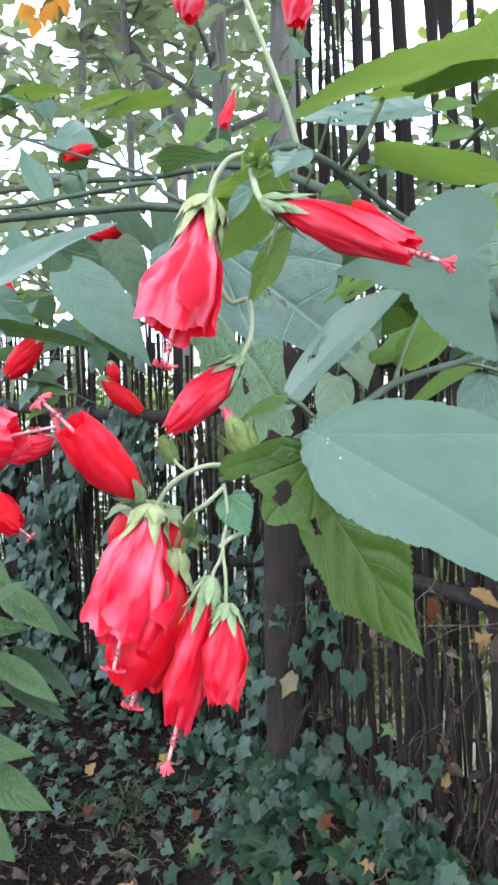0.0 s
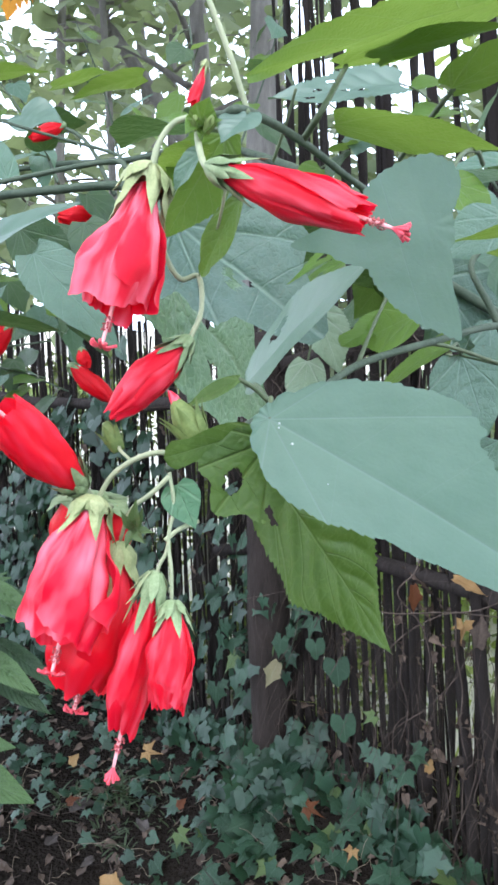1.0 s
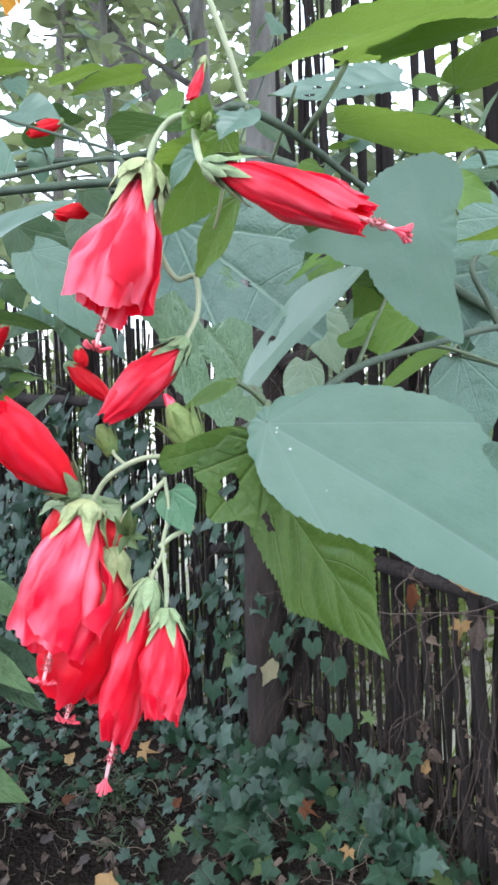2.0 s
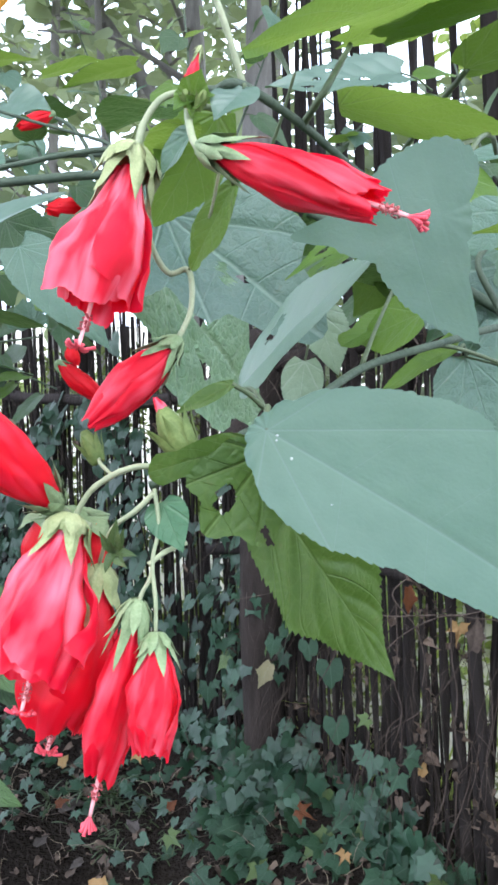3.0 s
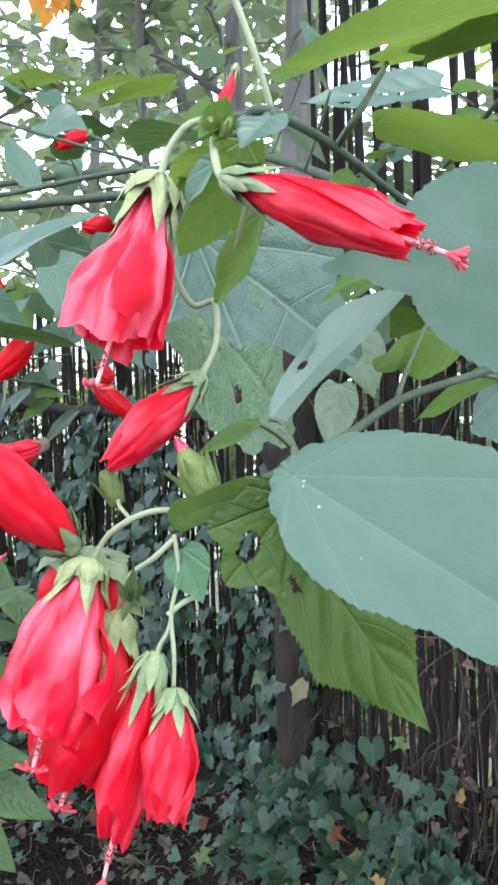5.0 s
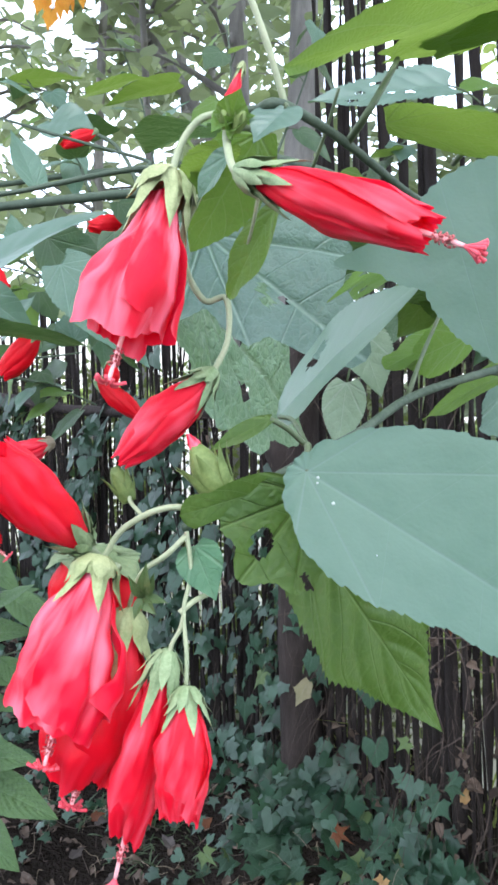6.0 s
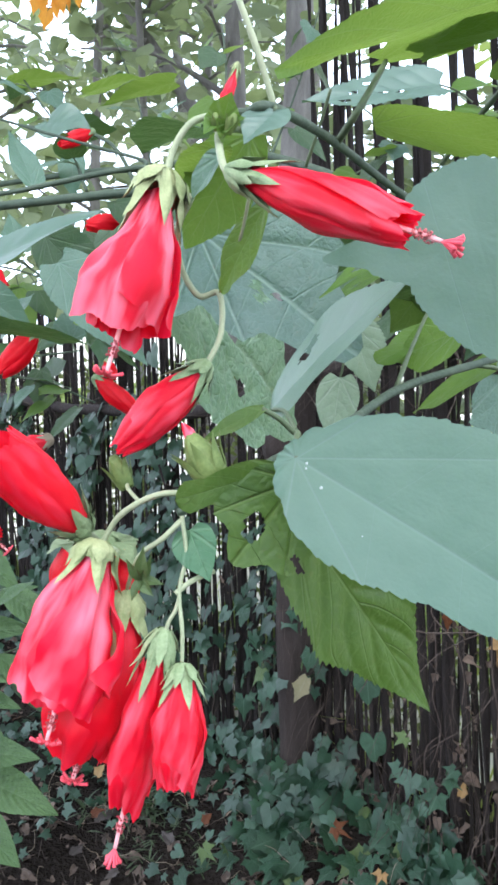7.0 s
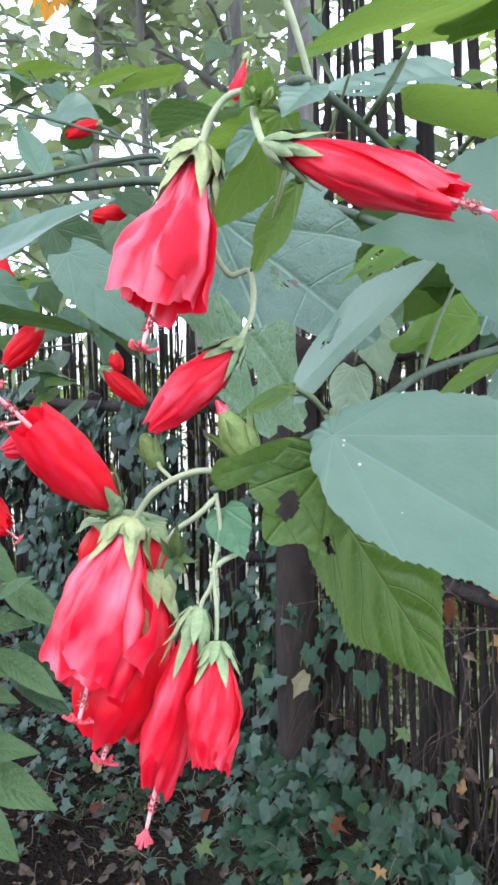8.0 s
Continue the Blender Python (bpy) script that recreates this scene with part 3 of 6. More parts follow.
def bract_mesh(L, R, spread, over=None):
    """One narrow strap-shaped bract round the calyx, lying on it and turned out towards its tip."""
    verts, faces = [], []
    for i in range(11):
        u = i / 10
        z = L * u * (1 - 0.12 * spread * u)
        w = R * 0.31 * (0.75 + 0.5 * math.sin(math.pi * u)) * (1 - u ** 4) + 0.00008
        r = R * (0.34 + 0.66 * min(1.0, 2.4 * u) ** 0.8)
        if over:
            r = max(r, over(z)) + 0.0007
        r += L * spread * (0.12 * u + 0.5 * u ** 3)
        for j in (-1, -0.5, 0, 0.5, 1):
            verts.append((r - 0.35 * w * j * j, j * w, z))
    for i in range(10):
        for j in range(4):
            a = i * 5 + j
            faces.append((a, a + 1, a + 6, a + 5))
    return mesh_from("bract", verts, faces, [(0, 0)] * len(verts))


def flower(parent, base, tip, radius, radii=(0.42, 0.8, 1.0, 0.9, 0.7), twist=1.0, corner=0.15, ripple=0.05, spin=0.0, column=0.015,
           stigma="spread", mat=None, spread=0.45, calyx=1.0, half=0.95, cut=0.10, label="", lean=(0, 0), drawn=None, frill=0.0, calyx_turn=0.0, folds=2.5, crumple=0.08, green=None, bracts=8):
    """A half-closed pendant flower: calyx, bracts, five overlapping petals, and the column with its stigma. base: the calyx's foot."""
    b, t = Vector(base), Vector(tip)
    total = (t - b).length
    cl = min(0.0145, total * 0.26) * calyx
    if drawn:
        # turn it so that one drawn-out petal corner points that way
        way = axis_pose(base, tip).to_3x3().inverted() @ Vector(drawn)
        spin = math.atan2(way.y, way.x) - twist - 0.82 * half
    m = axis_pose(base, tip, spin)
    head = rooted_part("flower", parent, b, label)
    cr = radius * 0.52 * (0.6 + 0.4 * calyx)
    L = total - cl * 0.45

    def on_petals(z):
        return radius * 1.13 * profile(min(1.0, max(0.0, z - cl * 0.45) / L), radii) + 0.0004 if z > cl * 0.4 else 0.0

    part("calyx", calyx_mesh(cl, cr, on_petals), green or CALYX, head, m @ Matrix.Rotation(calyx_turn, 4, "Z"))
    straps = [bract_mesh(cl * q, cr, spread * w, on_petals) for q, w in ((0.66, 0.4), (0.54, 0.8), (0.76, 0.5))]
    for k in range(bracts):
        part("bract", straps[(k * 2 + int(spin * 7)) % 3], green or CALYX, head, m @ Matrix.Rotation(2 * math.pi * k / bracts + 0.3 * math.sin(k * 5 + spin), 4, "Z"))
    pb = m @ Matrix.Translation((0, 0, cl * 0.45))
    L = total - cl * 0.45
    for k in range(5):
        me = petal_mesh(L * (0.97 + 0.04 * math.sin(k * 2.3 + spin)), radius, radii, 2 * math.pi * k / 5, twist, half, corner if k == 0 else corner * 0.4, ripple, k + int(spin * 10), cut, spin * 2.0, frill, folds, crumple)
        part("petal", me, mat or PETAL, head, pb)
    if column > 0:
        lx, ly = lean
        way = [Vector((0, 0, L * 0.55)), Vector((lx * 0.3, ly * 0.3, L * 0.9)), Vector((lx * 0.6, ly * 0.6, L + column * 0.45)), Vector((lx, ly, L + column))]
        v, f, uv = tube_data(spline(way, 5), 0.0008, 0.0006, 7, 0.1)
        part("stamen_column", mesh_from("stamen_column", v, f, uv), COLUMN, head, pb)
        rng = random.Random(int(spin * 100) + 5)
        verts, faces = [], []
        for k in range(60):
            c = way[2] + Vector((rng.uniform(-1, 1), rng.uniform(-1, 1), rng.uniform(-2.4, 1.4))) * 0.0014
            r = rng.uniform(0.0003, 0.00055)
            n = len(verts)
            for q in ((1, 0, 0), (-1, 0, 0), (0, 1, 0), (0, -1, 0), (0, 0, 1), (0, 0, -1)):
                verts.append(c + Vector(q) * r)
            for q in ((0, 2, 4), (2, 1, 4), (1, 3, 4), (3, 0, 4), (2, 0, 5), (1, 2, 5), (3, 1, 5), (0, 3, 5)):
                faces.append(tuple(n + i for i in q))
        tagged(part("anther_tuft", mesh_from("anther_tuft", verts, faces), ANTHER, head, pb), kind="stuff")
        verts, faces = [], []
        for k in range(9):
            a = 2 * math.pi * k / 9
            out = Vector((math.cos(a), math.sin(a), 0))
            if stigma == "spread":
                arm = [way[3], way[3] + out * 0.0022 + Vector((0, 0, 0.0008)), way[3] + out * (0.0042 + 0.0014 * math.sin(k * 3)) + Vector((0, 0, -0.0002))]
            else:
                arm = [way[3], way[3] + out * 0.0011 + Vector((0, 0, 0.0026)), way[3] + out * (0.0023 + 0.0005 * math.sin(k * 4)) + Vector((0, 0, 0.0050 + 0.0006 * math.sin(k * 5)))]
            v, f, _ = tube_data(spline(arm, 3), 0.00030, 0.00062, 5, 0.2, k, len(verts))
            verts += v
            faces += f
        part("stigma", mesh_from("stigma", verts, faces), STIGMA, head, pb)
    return head


def rooted_part(name, parent, place, label=""):
    """An empty under a thing, which holds the sub-parts of one of its parts."""
    ob = new(name)
    ob.empty_display_size = 0.005
    ob.parent = parent
    ob.matrix_basis = WORLD_OF[parent.name].inverted() @ Matrix.Translation(place)
    WORLD_OF[ob.name] = Matrix.Translation(place)
    return tagged(ob, label)


def bud(parent, base, tip, radius, red_tip=False, spin=0.0):
    """A closed green bud, its sepals folded together."""
    b, t = Vector(base), Vector(tip)
    L = (t - b).length
    m = axis_pose(base, tip, spin)
    head = rooted_part("flower_bud", parent, b, "closed pale green flower bud")
    verts, faces = [], []
    nu, ns = 14, 30
    for i in range(nu + 1):
        u = i / nu
        for j in range(ns):
            th = 2 * math.pi * j / ns
            r = radius * (0.25 + 0.75 * math.sin(math.pi * min(1, 0.15 + 0.83 * u)) ** 0.8) * (1 + 0.10 * abs(math.cos(2.5 * th + 1.2 * u)))
            verts.append((r * math.cos(th), r * math.sin(th), L * u))
    for i in range(nu):
        for j in range(ns):
            a, c = i * ns + j, i * ns + (j + 1) % ns
            faces.append((a, c, c + ns, a + ns))
    faces.append(tuple(reversed(range(ns))))
    faces.append(tuple(nu * ns + k for k in range(ns)))
    part("calyx", mesh_from("calyx", verts, faces, [(0, 0)] * len(verts)), BUD_GREEN, head, m)
    bm = bract_mesh(L * 0.9, radius * 1.1, 0.34)
    for k in range(7):
        part("bract", bm, BUD_GREEN, head, m @ Matrix.Rotation(2 * math.pi * k / 7, 4, "Z"))
    if red_tip:
        me = petal_mesh(L * 0.45, radius * 0.45, (0.9, 1.0, 0.8, 0.3), 0, 1.0, 3.0, 0, 0.05, 3)
        part("petal", me, PETAL, head, m @ Matrix.Translation((0, 0, L * 0.75)), "red petal tip")
    return head


# ---- ground ----
def smoothstep(t):
    t = min(1.0, max(0.0, t))
    return t * t * (3 - 2 * t)


def ground_z(x, y):
    """The bed is banked up to the right, towards the near end of the fence."""
    return -0.01 + 0.29 * smoothstep((x + 0.35) / 0.9) + 0.025 * noise.noise((x * 2.2, y * 2.2, 0.3)) + 0.008 * noise.noise((x * 11, y * 11, 1.3))


def build_ground():
    xs = [-600, -150, -40, -12, -6] + [-4 + 0.08 * i for i in range(101)] + [6, 12, 40, 150, 600]
    ys = [-600, -150, -40, -12, -4] + [-1 + 0.08 * i for i in range(101)] + [9, 14, 40, 150, 600]
    verts = [(x, y, ground_z(x, y)) for y in ys for x in xs]
    n = len(xs)
    faces = [(j * n + i, j * n + i + 1, (j + 1) * n + i + 1, (j + 1) * n + i) for j in range(len(ys) - 1) for i in range(n - 1)]
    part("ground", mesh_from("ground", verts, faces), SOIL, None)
    tagged(bpy.data.objects["ground"], "dark bare soil under ivy and dead leaves", "ground", "", "structure")


build_ground()

# ---- fence of rough poles, running away to the left ----
FENCE = ((1.30, 0.52), (0.62, 1.55), (-0.08, 2.63), (-2.30, 4.75))


def fence_at(s):
    """The place and the way along the fence s metres from its near end."""
    for a, b in zip(FENCE, FENCE[1:]):
        d = math.hypot(b[0] - a[0], b[1] - a[1])
        if s <= d or b == FENCE[-1]:
            t = s / d
            return Vector((a[0] + (b[0] - a[0]) * t, a[1] + (b[1] - a[1]) * t, 0)), Vector(((b[0] - a[0]) / d, (b[1] - a[1]) / d, 0))
        s -= d


def pole_mesh(seed):
    """A slightly crooked pole, one metre high, with knots."""
    rng = random.Random(seed)
    way, radii = [], []
    for i in range(15):
        z = i / 14
        way.append(Vector((1.1 * noise.noise((z * 2.5, seed, 0)) + 0.3 * noise.noise((z * 9, seed, 3)), 1.1 * noise.noise((z * 2.5, seed, 5)), z)))
    v, f, uv = tube_data(way, 1.0, 0.78, 8, 0.16, seed)
    for i in range(15):
        c = way[i]
        for k in range(8):
            q = v[i * 8 + k]
            v[i * 8 + k] = Vector((c.x + (q.x - c.x) * (1 + 0.1 * noise.noise((k, seed, 2))), c.y + (q.y - c.y), c.z))
    return mesh_from("pole", v, f, uv)


def build_fence():
    fence = rooted("fence", (0.62, 1.55, 0.25), "tall dark weathered fence of rough upright poles with narrow gaps", "fence", "", "")
    meshes = [pole_mesh(i) for i in range(9)]
    rng = random.Random(11)
    s, total = 0.0, 5.55
    while s < total:
        p, d = fence_at(s)
        far = s > 2.5
        r = rng.choice((0.007, 0.009, 0.011, 0.0125)) if far else rng.choice((0.009, 0.0105, 0.012, 0.0135, 0.0145))
        z0 = ground_z(p.x, p.y) - 0.12
        top = 3.0 - 1.3 * smoothstep((s - 1.98) / 0.2) + rng.uniform(-0.16, 0.12)
        slope = radians(-6.0 + 5.5 * smoothstep((s - 1.0) / 1.4) + rng.gauss(0, 0.6 if far else 0.7))
        tip = rng.gauss(0, 0.7 if far else 0.6)
        if not far and rng.random() < 0.04:
            top = rng.uniform(1.2, 1.75)
        side = d.cross(Vector((0, 0, 1)))
        up = (Vector((0, 0, 1)) + Vector((1, 0, 0)) * math.tan(slope) + side * math.tan(radians(tip))).normalized()
        m = up.to_track_quat("Z", "Y").to_matrix().to_4x4() @ Matrix.Rotation(rng.random() * 6.28, 4, "Z") @ Matrix.Diagonal((r, r, top - z0, 1))
        m.translation = p + Vector((rng.uniform(-0.0015, 0.0015), rng.uniform(-0.004, 0.004), z0))
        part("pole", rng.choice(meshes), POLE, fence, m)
        s += (r * 2 + rng.choice((-0.004, -0.002, 0.0, 0.003) if far else (-0.002, 0.0, 0.002, 0.004, 0.007))) / (0.85 if far else 0.80)
    for z, a, b, r in ((0.735, 0.2, 2.42, 0.022), (1.30, 0.3, 5.4, 0.026)):
        way = []
        k = a
        while k <= b:
            p, d = fence_at(k)
            n = Vector((-d.y, d.x, 0))
            n = n if n.y < 0 else -n
            way.append(p + n * 0.07 + Vector((0, 0, z + ground_z(p.x, p.y) + 0.012 * noise.noise((k * 3, z, 0)))))
            k += 0.18
        v, f, uv = tube_data([q - way[0] for q in way], r, r * 0.9, 9, 0.12, int(z * 10))
        part("rail", mesh_from("rail", v, f, uv), POLE, fence, Matrix.Translation(way[0]), "dark round wooden rail")
    # thin brushwood woven between the poles
    sticks = [pole_mesh(20 + i) for i in range(3)]
    for k in range(80):
        s = rng.uniform(0.2, 5.4)
        p, d = fence_at(s)
        n = Vector((-d.y, d.x, 0))
        n = n if n.y < 0 else -n
        z0 = ground_z(p.x, p.y) + rng.choice((-0.05, -0.05, rng.uniform(0.0, 0.6)))
        r, ln = rng.uniform(0.004, 0.009), rng.uniform(0.7, 1.5)
        up = Vector((rng.gauss(0, 0.09), rng.gauss(0, 0.05), 1)).normalized()
        m = up.to_track_quat("Z", "Y").to_matrix().to_4x4() @ Matrix.Diagonal((r, r, ln, 1))
        m.translation = p + n * rng.uniform(-0.03, 0.035) + Vector((0, 0, z0))
        part("stick", rng.choice(sticks), POLE if rng.random() < 0.8 else VINE, fence, m)
    # more of it below the upper rail at the near end
    for k in range(60):
        p, d = fence_at(0.9 + 1.5 * k / 60 + rng.uniform(-0.01, 0.01))
        r = rng.uniform(0.004, 0.0075)
        up = Vector((rng.gauss(-0.03, 0.02), rng.gauss(0, 0.02), 1)).normalized()
        m = up.to_track_quat("Z", "Y").to_matrix().to_4x4() @ Matrix.Diagonal((r, r, rng.uniform(0.5, 0.66), 1))
        m.translation = p + Vector((0, 0, ground_z(p.x, p.y) + 0.74))
        part("stick", rng.choice(sticks), POLE, fence, m)
    # thin stakes low down, closing most of the gaps
    for k in range(30, 330):
        s = (0.5 + 2.0 * (k - 30) / 65 if k < 95 else 2.5 + 2.9 * (k - 95) / 235) + rng.uniform(-0.008, 0.008)
        if (2.2 < s < 3.1 and k % 3) or (s > 3.1 and k % 3 == 0):
            continue
        p, d = fence_at(s)
        r = rng.uniform(0.004, 0.009)
        up = Vector((rng.gauss(-0.04, 0.03), rng.gauss(0, 0.02), 1)).normalized()
        m = up.to_track_quat("Z", "Y").to_matrix().to_4x4() @ Matrix.Diagonal((r, r, rng.uniform(0.85, 1.5), 1))
        m.translation = p + Vector((0.02, 0.012, ground_z(p.x, p.y) - 0.1))
        part("stick", rng.choice(sticks), POLE, fence, m)
    return fence


fence = build_fence()


# ---- the stout grey post before the fence ----
def build_post():
    heights = [-0.2 + 0.1 * i for i in range(16)] + [1.36, 1.40, 1.425, 1.437, 1.44]
    way = [Vector((0.002 * math.sin(z * 9) - 0.022 * z, 0.002 * math.cos(z * 7), z)) for z in heights]
    v, f, uv = tube_data(way, 0.066, 0.062, 18, 0.03, 4)
    for i, k in enumerate((0.97, 0.88, 0.70, 0.42, 0.1)):
        for j in range(18):
            c = way[16 + i]
            v[(16 + i) * 18 + j] = c + (v[(16 + i) * 18 + j] - c) * k
    v = [q + Vector((0.004 * noise.noise(q * 6), 0.004 * noise.noise(q * 6 + Vector((3, 0, 0))), 0)) for q in v]
    foot = Vector((0.125, 2.16, ground_z(0.125, 2.16)))
    post = part("post", mesh_from("post", v, f, uv), BARK, None, Matrix.Translation(foot))
    # the rounded stub of a limb sawn off long ago
    a, b = Vector((0.1346, 2.1731, 1.0957)), Vector((0.0238, 2.1476, 1.3218))
    knob = [a.lerp(b, t) for t in (0, 0.3, 0.6, 0.8, 0.92, 0.98, 1.0)]
    v, f, uv = tube_data([q - a for q in knob], 0.05, 0.05, 16, 0.05, 8)
    for i, k in enumerate((1.0, 1.0, 0.98, 0.92, 0.74, 0.45, 0.12)):
        for j in range(16):
            c = knob[i] - a
            v[i * 16 + j] = c + (v[i * 16 + j] - c) * k
    part("limb_stub", mesh_from("limb_stub", v, f, uv), BARK, post, Matrix.Translation(a))
    tagged(bpy.data.objects["post"], "stout dark brown rounded wooden post standing before the fence", "post")


build_post()


# ---- ivy ----
def ivy_mesh(seed, size=1.0, lobes=5, deep=0.34):
    """An ivy leaf with its stalk at the origin, tip to +Y, upper face to +Z; about `size` wide."""
    rng = random.Random(seed)
    rings = 3
    if lobes:
        notch = 0.84 - 0.9 * deep
        knots = [(-2.75, 0.34), (-2.10, 0.66), (-1.62, 0.60 - 0.3 * deep), (-1.05, 0.92), (-0.50, notch), (0.0, 1.18), (0.50, notch), (1.05, 0.92), (1.62, 0.60 - 0.3 * deep), (2.10, 0.66), (2.75, 0.34)]
    else:
        knots = [(-2.7, 0.36), (-2.2, 0.62), (-1.4, 0.66), (-0.7, 0.70), (-0.25, 0.82), (0.0, 0.98), (0.25, 0.82), (0.7, 0.70), (1.4, 0.66), (2.2, 0.62), (2.7, 0.36)]
    knots = [(a, r * rng.uniform(0.88, 1.12)) for a, r in knots]
    # the rim runs straight from tip to notch, a little hollow
    rim = []
    for (a, ra), (b, rb) in zip(knots, knots[1:]):
        for i in range(4):
            t = i / 4
            sag = 1 - (0.10 if lobes else -0.05) * math.sin(math.pi * t)
            rim.append((((1 - t) * math.sin(a) * ra + t * math.sin(b) * rb) * sag, ((1 - t) * math.cos(a) * ra + t * math.cos(b) * rb) * sag))
    a, ra = knots[-1]
    rim.append((math.sin(a) * ra, math.cos(a) * ra))
    n = len(rim) - 1
    verts, uvs, faces = [(0, 0, 0)], [(0, 0.5)], []
    for r in range(1, rings + 1):
        k = r / rings
        for rx, ry in rim:
            x, y = 0.62 * size * k * rx, 0.62 * size * k * ry
            th, rad = math.atan2(x, y), math.hypot(x, y)
            z = -0.20 * rad * rad / size - 0.012 * size * math.cos(th * 6.0) * k * k + 0.015 * size * rng.uniform(-1, 1) * k
            verts.append((x, y, z))
            uvs.append((min(1, max(0, y / size + 0.2)), 0.5 + x / size))
    for i in range(n):
        faces.append((0, 1 + i + 1, 1 + i))
    for r in range(rings - 1):
        for i in range(n):
            a = 1 + r * (n + 1) + i
            faces.append((a, a + 1, a + n + 2, a + n + 1))
    return mesh_from("ivy_leaf", verts, faces, uvs)


def leaf_pose(p, face, heading, size):
    n = Vector(face).normalized()
    d = Vector(heading)
    d = (d - n * d.dot(n)).normalized()
    m = Matrix((d.cross(n), d, n)).transposed().to_4x4() @ Matrix.Diagonal((size, size, size, 1))
    m.translation = p
    return m


def joined(name, mesh_list, poses, mat, parent, label="", place=None):
    """Many leaves as one mesh."""
    verts, faces, uvs = [], [], []
    for me, m in zip(mesh_list, poses):
        n = len(verts)
        verts += [m @ q.co for q in me.vertices]
        faces += [tuple(n + i for i in f.vertices) for f in me.polygons]
    out = mesh_from(name, verts, faces)
    return part(name, out, mat, parent, None, label)


def build_ivy():
    rng = random.Random(21)
    meshes = [ivy_mesh(i, 1.0, 5, 0.10 + 0.075 * i) for i in range(5)] + [ivy_mesh(9, 1.0, 0), ivy_mesh(10, 1.0, 0)]
    ivy = rooted("ground_ivy", (0.2, 1.9, ground_z(0.2, 1.9)), "dense dark green ivy covering the ground and climbing the fence", "ivy")
    near, rest = [], []
    tries = 0
    while tries < 7200:
        tries += 1
        x, y = rng.uniform(-1.5, 1.0), rng.uniform(0.95, 4.2)
        fx = 0.62 - 0.648 * (y - 1.55)
        if x > fx + 0.05 or y < 1.0:
            continue
        cover = smoothstep((x + 0.62 - 0.30 * (y - 1.4)) / 0.4) if y < 2.2 else 0.75
        cover = max(cover, 0.12)
        if noise.noise((x * 3.1, y * 3.1, 4)) < -0.35:
            cover *= 0.35
        if rng.random() > cover * 0.5:
            continue
        p = Vector((x, y, ground_z(x, y) + abs(rng.gauss(0.015, 0.035)) + 0.012))
        face = (rng.gauss(0, 0.6), rng.gauss(-0.5, 0.6), 1)
        turn = rng.gauss(-1.57, 0.9)
        m = leaf_pose(p, face, (math.cos(turn), math.sin(turn), 0), rng.uniform(0.042, 0.098) * (0.7 + 0.3 * smoothstep((x + 0.35) / 0.3)))
        me = rng.choice(meshes[:5]) if rng.random() < 0.88 else rng.choice(meshes[5:])
        (near if 1.35 < y < 2.05 and x > -0.25 else rest).append((me, m))
    climb = 0
    while climb < 2300:
        climb += 1
        s = rng.uniform(0.3, 5.4) if climb < 1350 else rng.uniform(2.7, 4.6)
        p, d = fence_at(s)
        n = Vector((-d.y, d.x, 0))
        n = n if n.y < 0 else -n
        gz = ground_z(p.x, p.y)
        top = 0.35 if s < 1.5 else (0.95 if s < 2.9 else 1.25)
        h = abs(rng.gauss(0, 0.5)) * top if s < 2.4 or rng.random() < 0.35 else rng.uniform(0.1, 1.35)
        if s < 1.3 and rng.random() < 0.5:
            continue
        if noise.noise((s * 2.6, h * 2.6, 7)) < (0.08 if s < 2.9 else -0.05) and h > 0.12:
            continue
        q = p + n * rng.uniform(0.04, 0.16) + Vector((0, 0, gz + h))
        face = n + Vector((rng.gauss(0, 0.4), rng.gauss(0, 0.3), rng.uniform(0.1, 0.9)))
        m = leaf_pose(q, face, (rng.gauss(0, 0.6), rng.gauss(0, 0.2), -1), rng.uniform(0.045, 0.10) * (1.2 if s > 2.9 else 1.0))
        (near if 1.2 < s < 2.6 and len(near) < 300 else rest).append((rng.choice(meshes[:5]) if rng.random() < (0.85 if s < 2.4 else 0.25) else rng.choice(meshes[5:]), m))
    for k in range(120):
        s = rng.uniform(1.85, 2.75)
        p, d = fence_at(s)
        n = Vector((-d.y, d.x, 0))
        n = n if n.y < 0 else -n
        q = p + n * rng.uniform(0.03, 0.12) + Vector((0, 0, ground_z(p.x, p.y) + rng.random() ** 1.2 * (0.65 if s < 2.1 else 0.95)))
        face = n + Vector((rng.gauss(0, 0.4), rng.gauss(0, 0.3), rng.uniform(0.1, 0.9)))
        rest.append((rng.choice(meshes), leaf_pose(q, face, (rng.gauss(0, 0.6), rng.gauss(0, 0.2), -1), rng.uniform(0.04, 0.085))))
    # a thick cushion round the foot of the post
    foot_rng = random.Random(77)
    for k in range(95):
        x, y = foot_rng.uniform(-0.02, 0.27), foot_rng.uniform(1.98, 2.09)
        p = Vector((x, y, ground_z(x, y) + 0.02 + 0.23 * foot_rng.random() ** 1.4))
        rest.append((foot_rng.choice(meshes), leaf_pose(p, (foot_rng.gauss(0, 0.4), -0.8, foot_rng.uniform(0.2, 1.0)), (foot_rng.gauss(0, 0.6), foot_rng.gauss(0, 0.2), -1), foot_rng.uniform(0.045, 0.09))))
    # two broad heart-shaped leaves hanging clear of the rest
    for place, size in (((0.2781, 1.8274, 0.7130), 0.092), ((0.2945, 1.8032, 0.5648), 0.088), ((0.2292, 1.9033, 0.7382), 0.07)):
        near.insert(0, (meshes[5], leaf_pose(Vector(place), (-0.1, -0.9, 0.45), (0.1, 0, -1), size)))
    for me, m in near[:290]:
        part("ivy_leaf", me, IVY_LEAF, ivy, m)
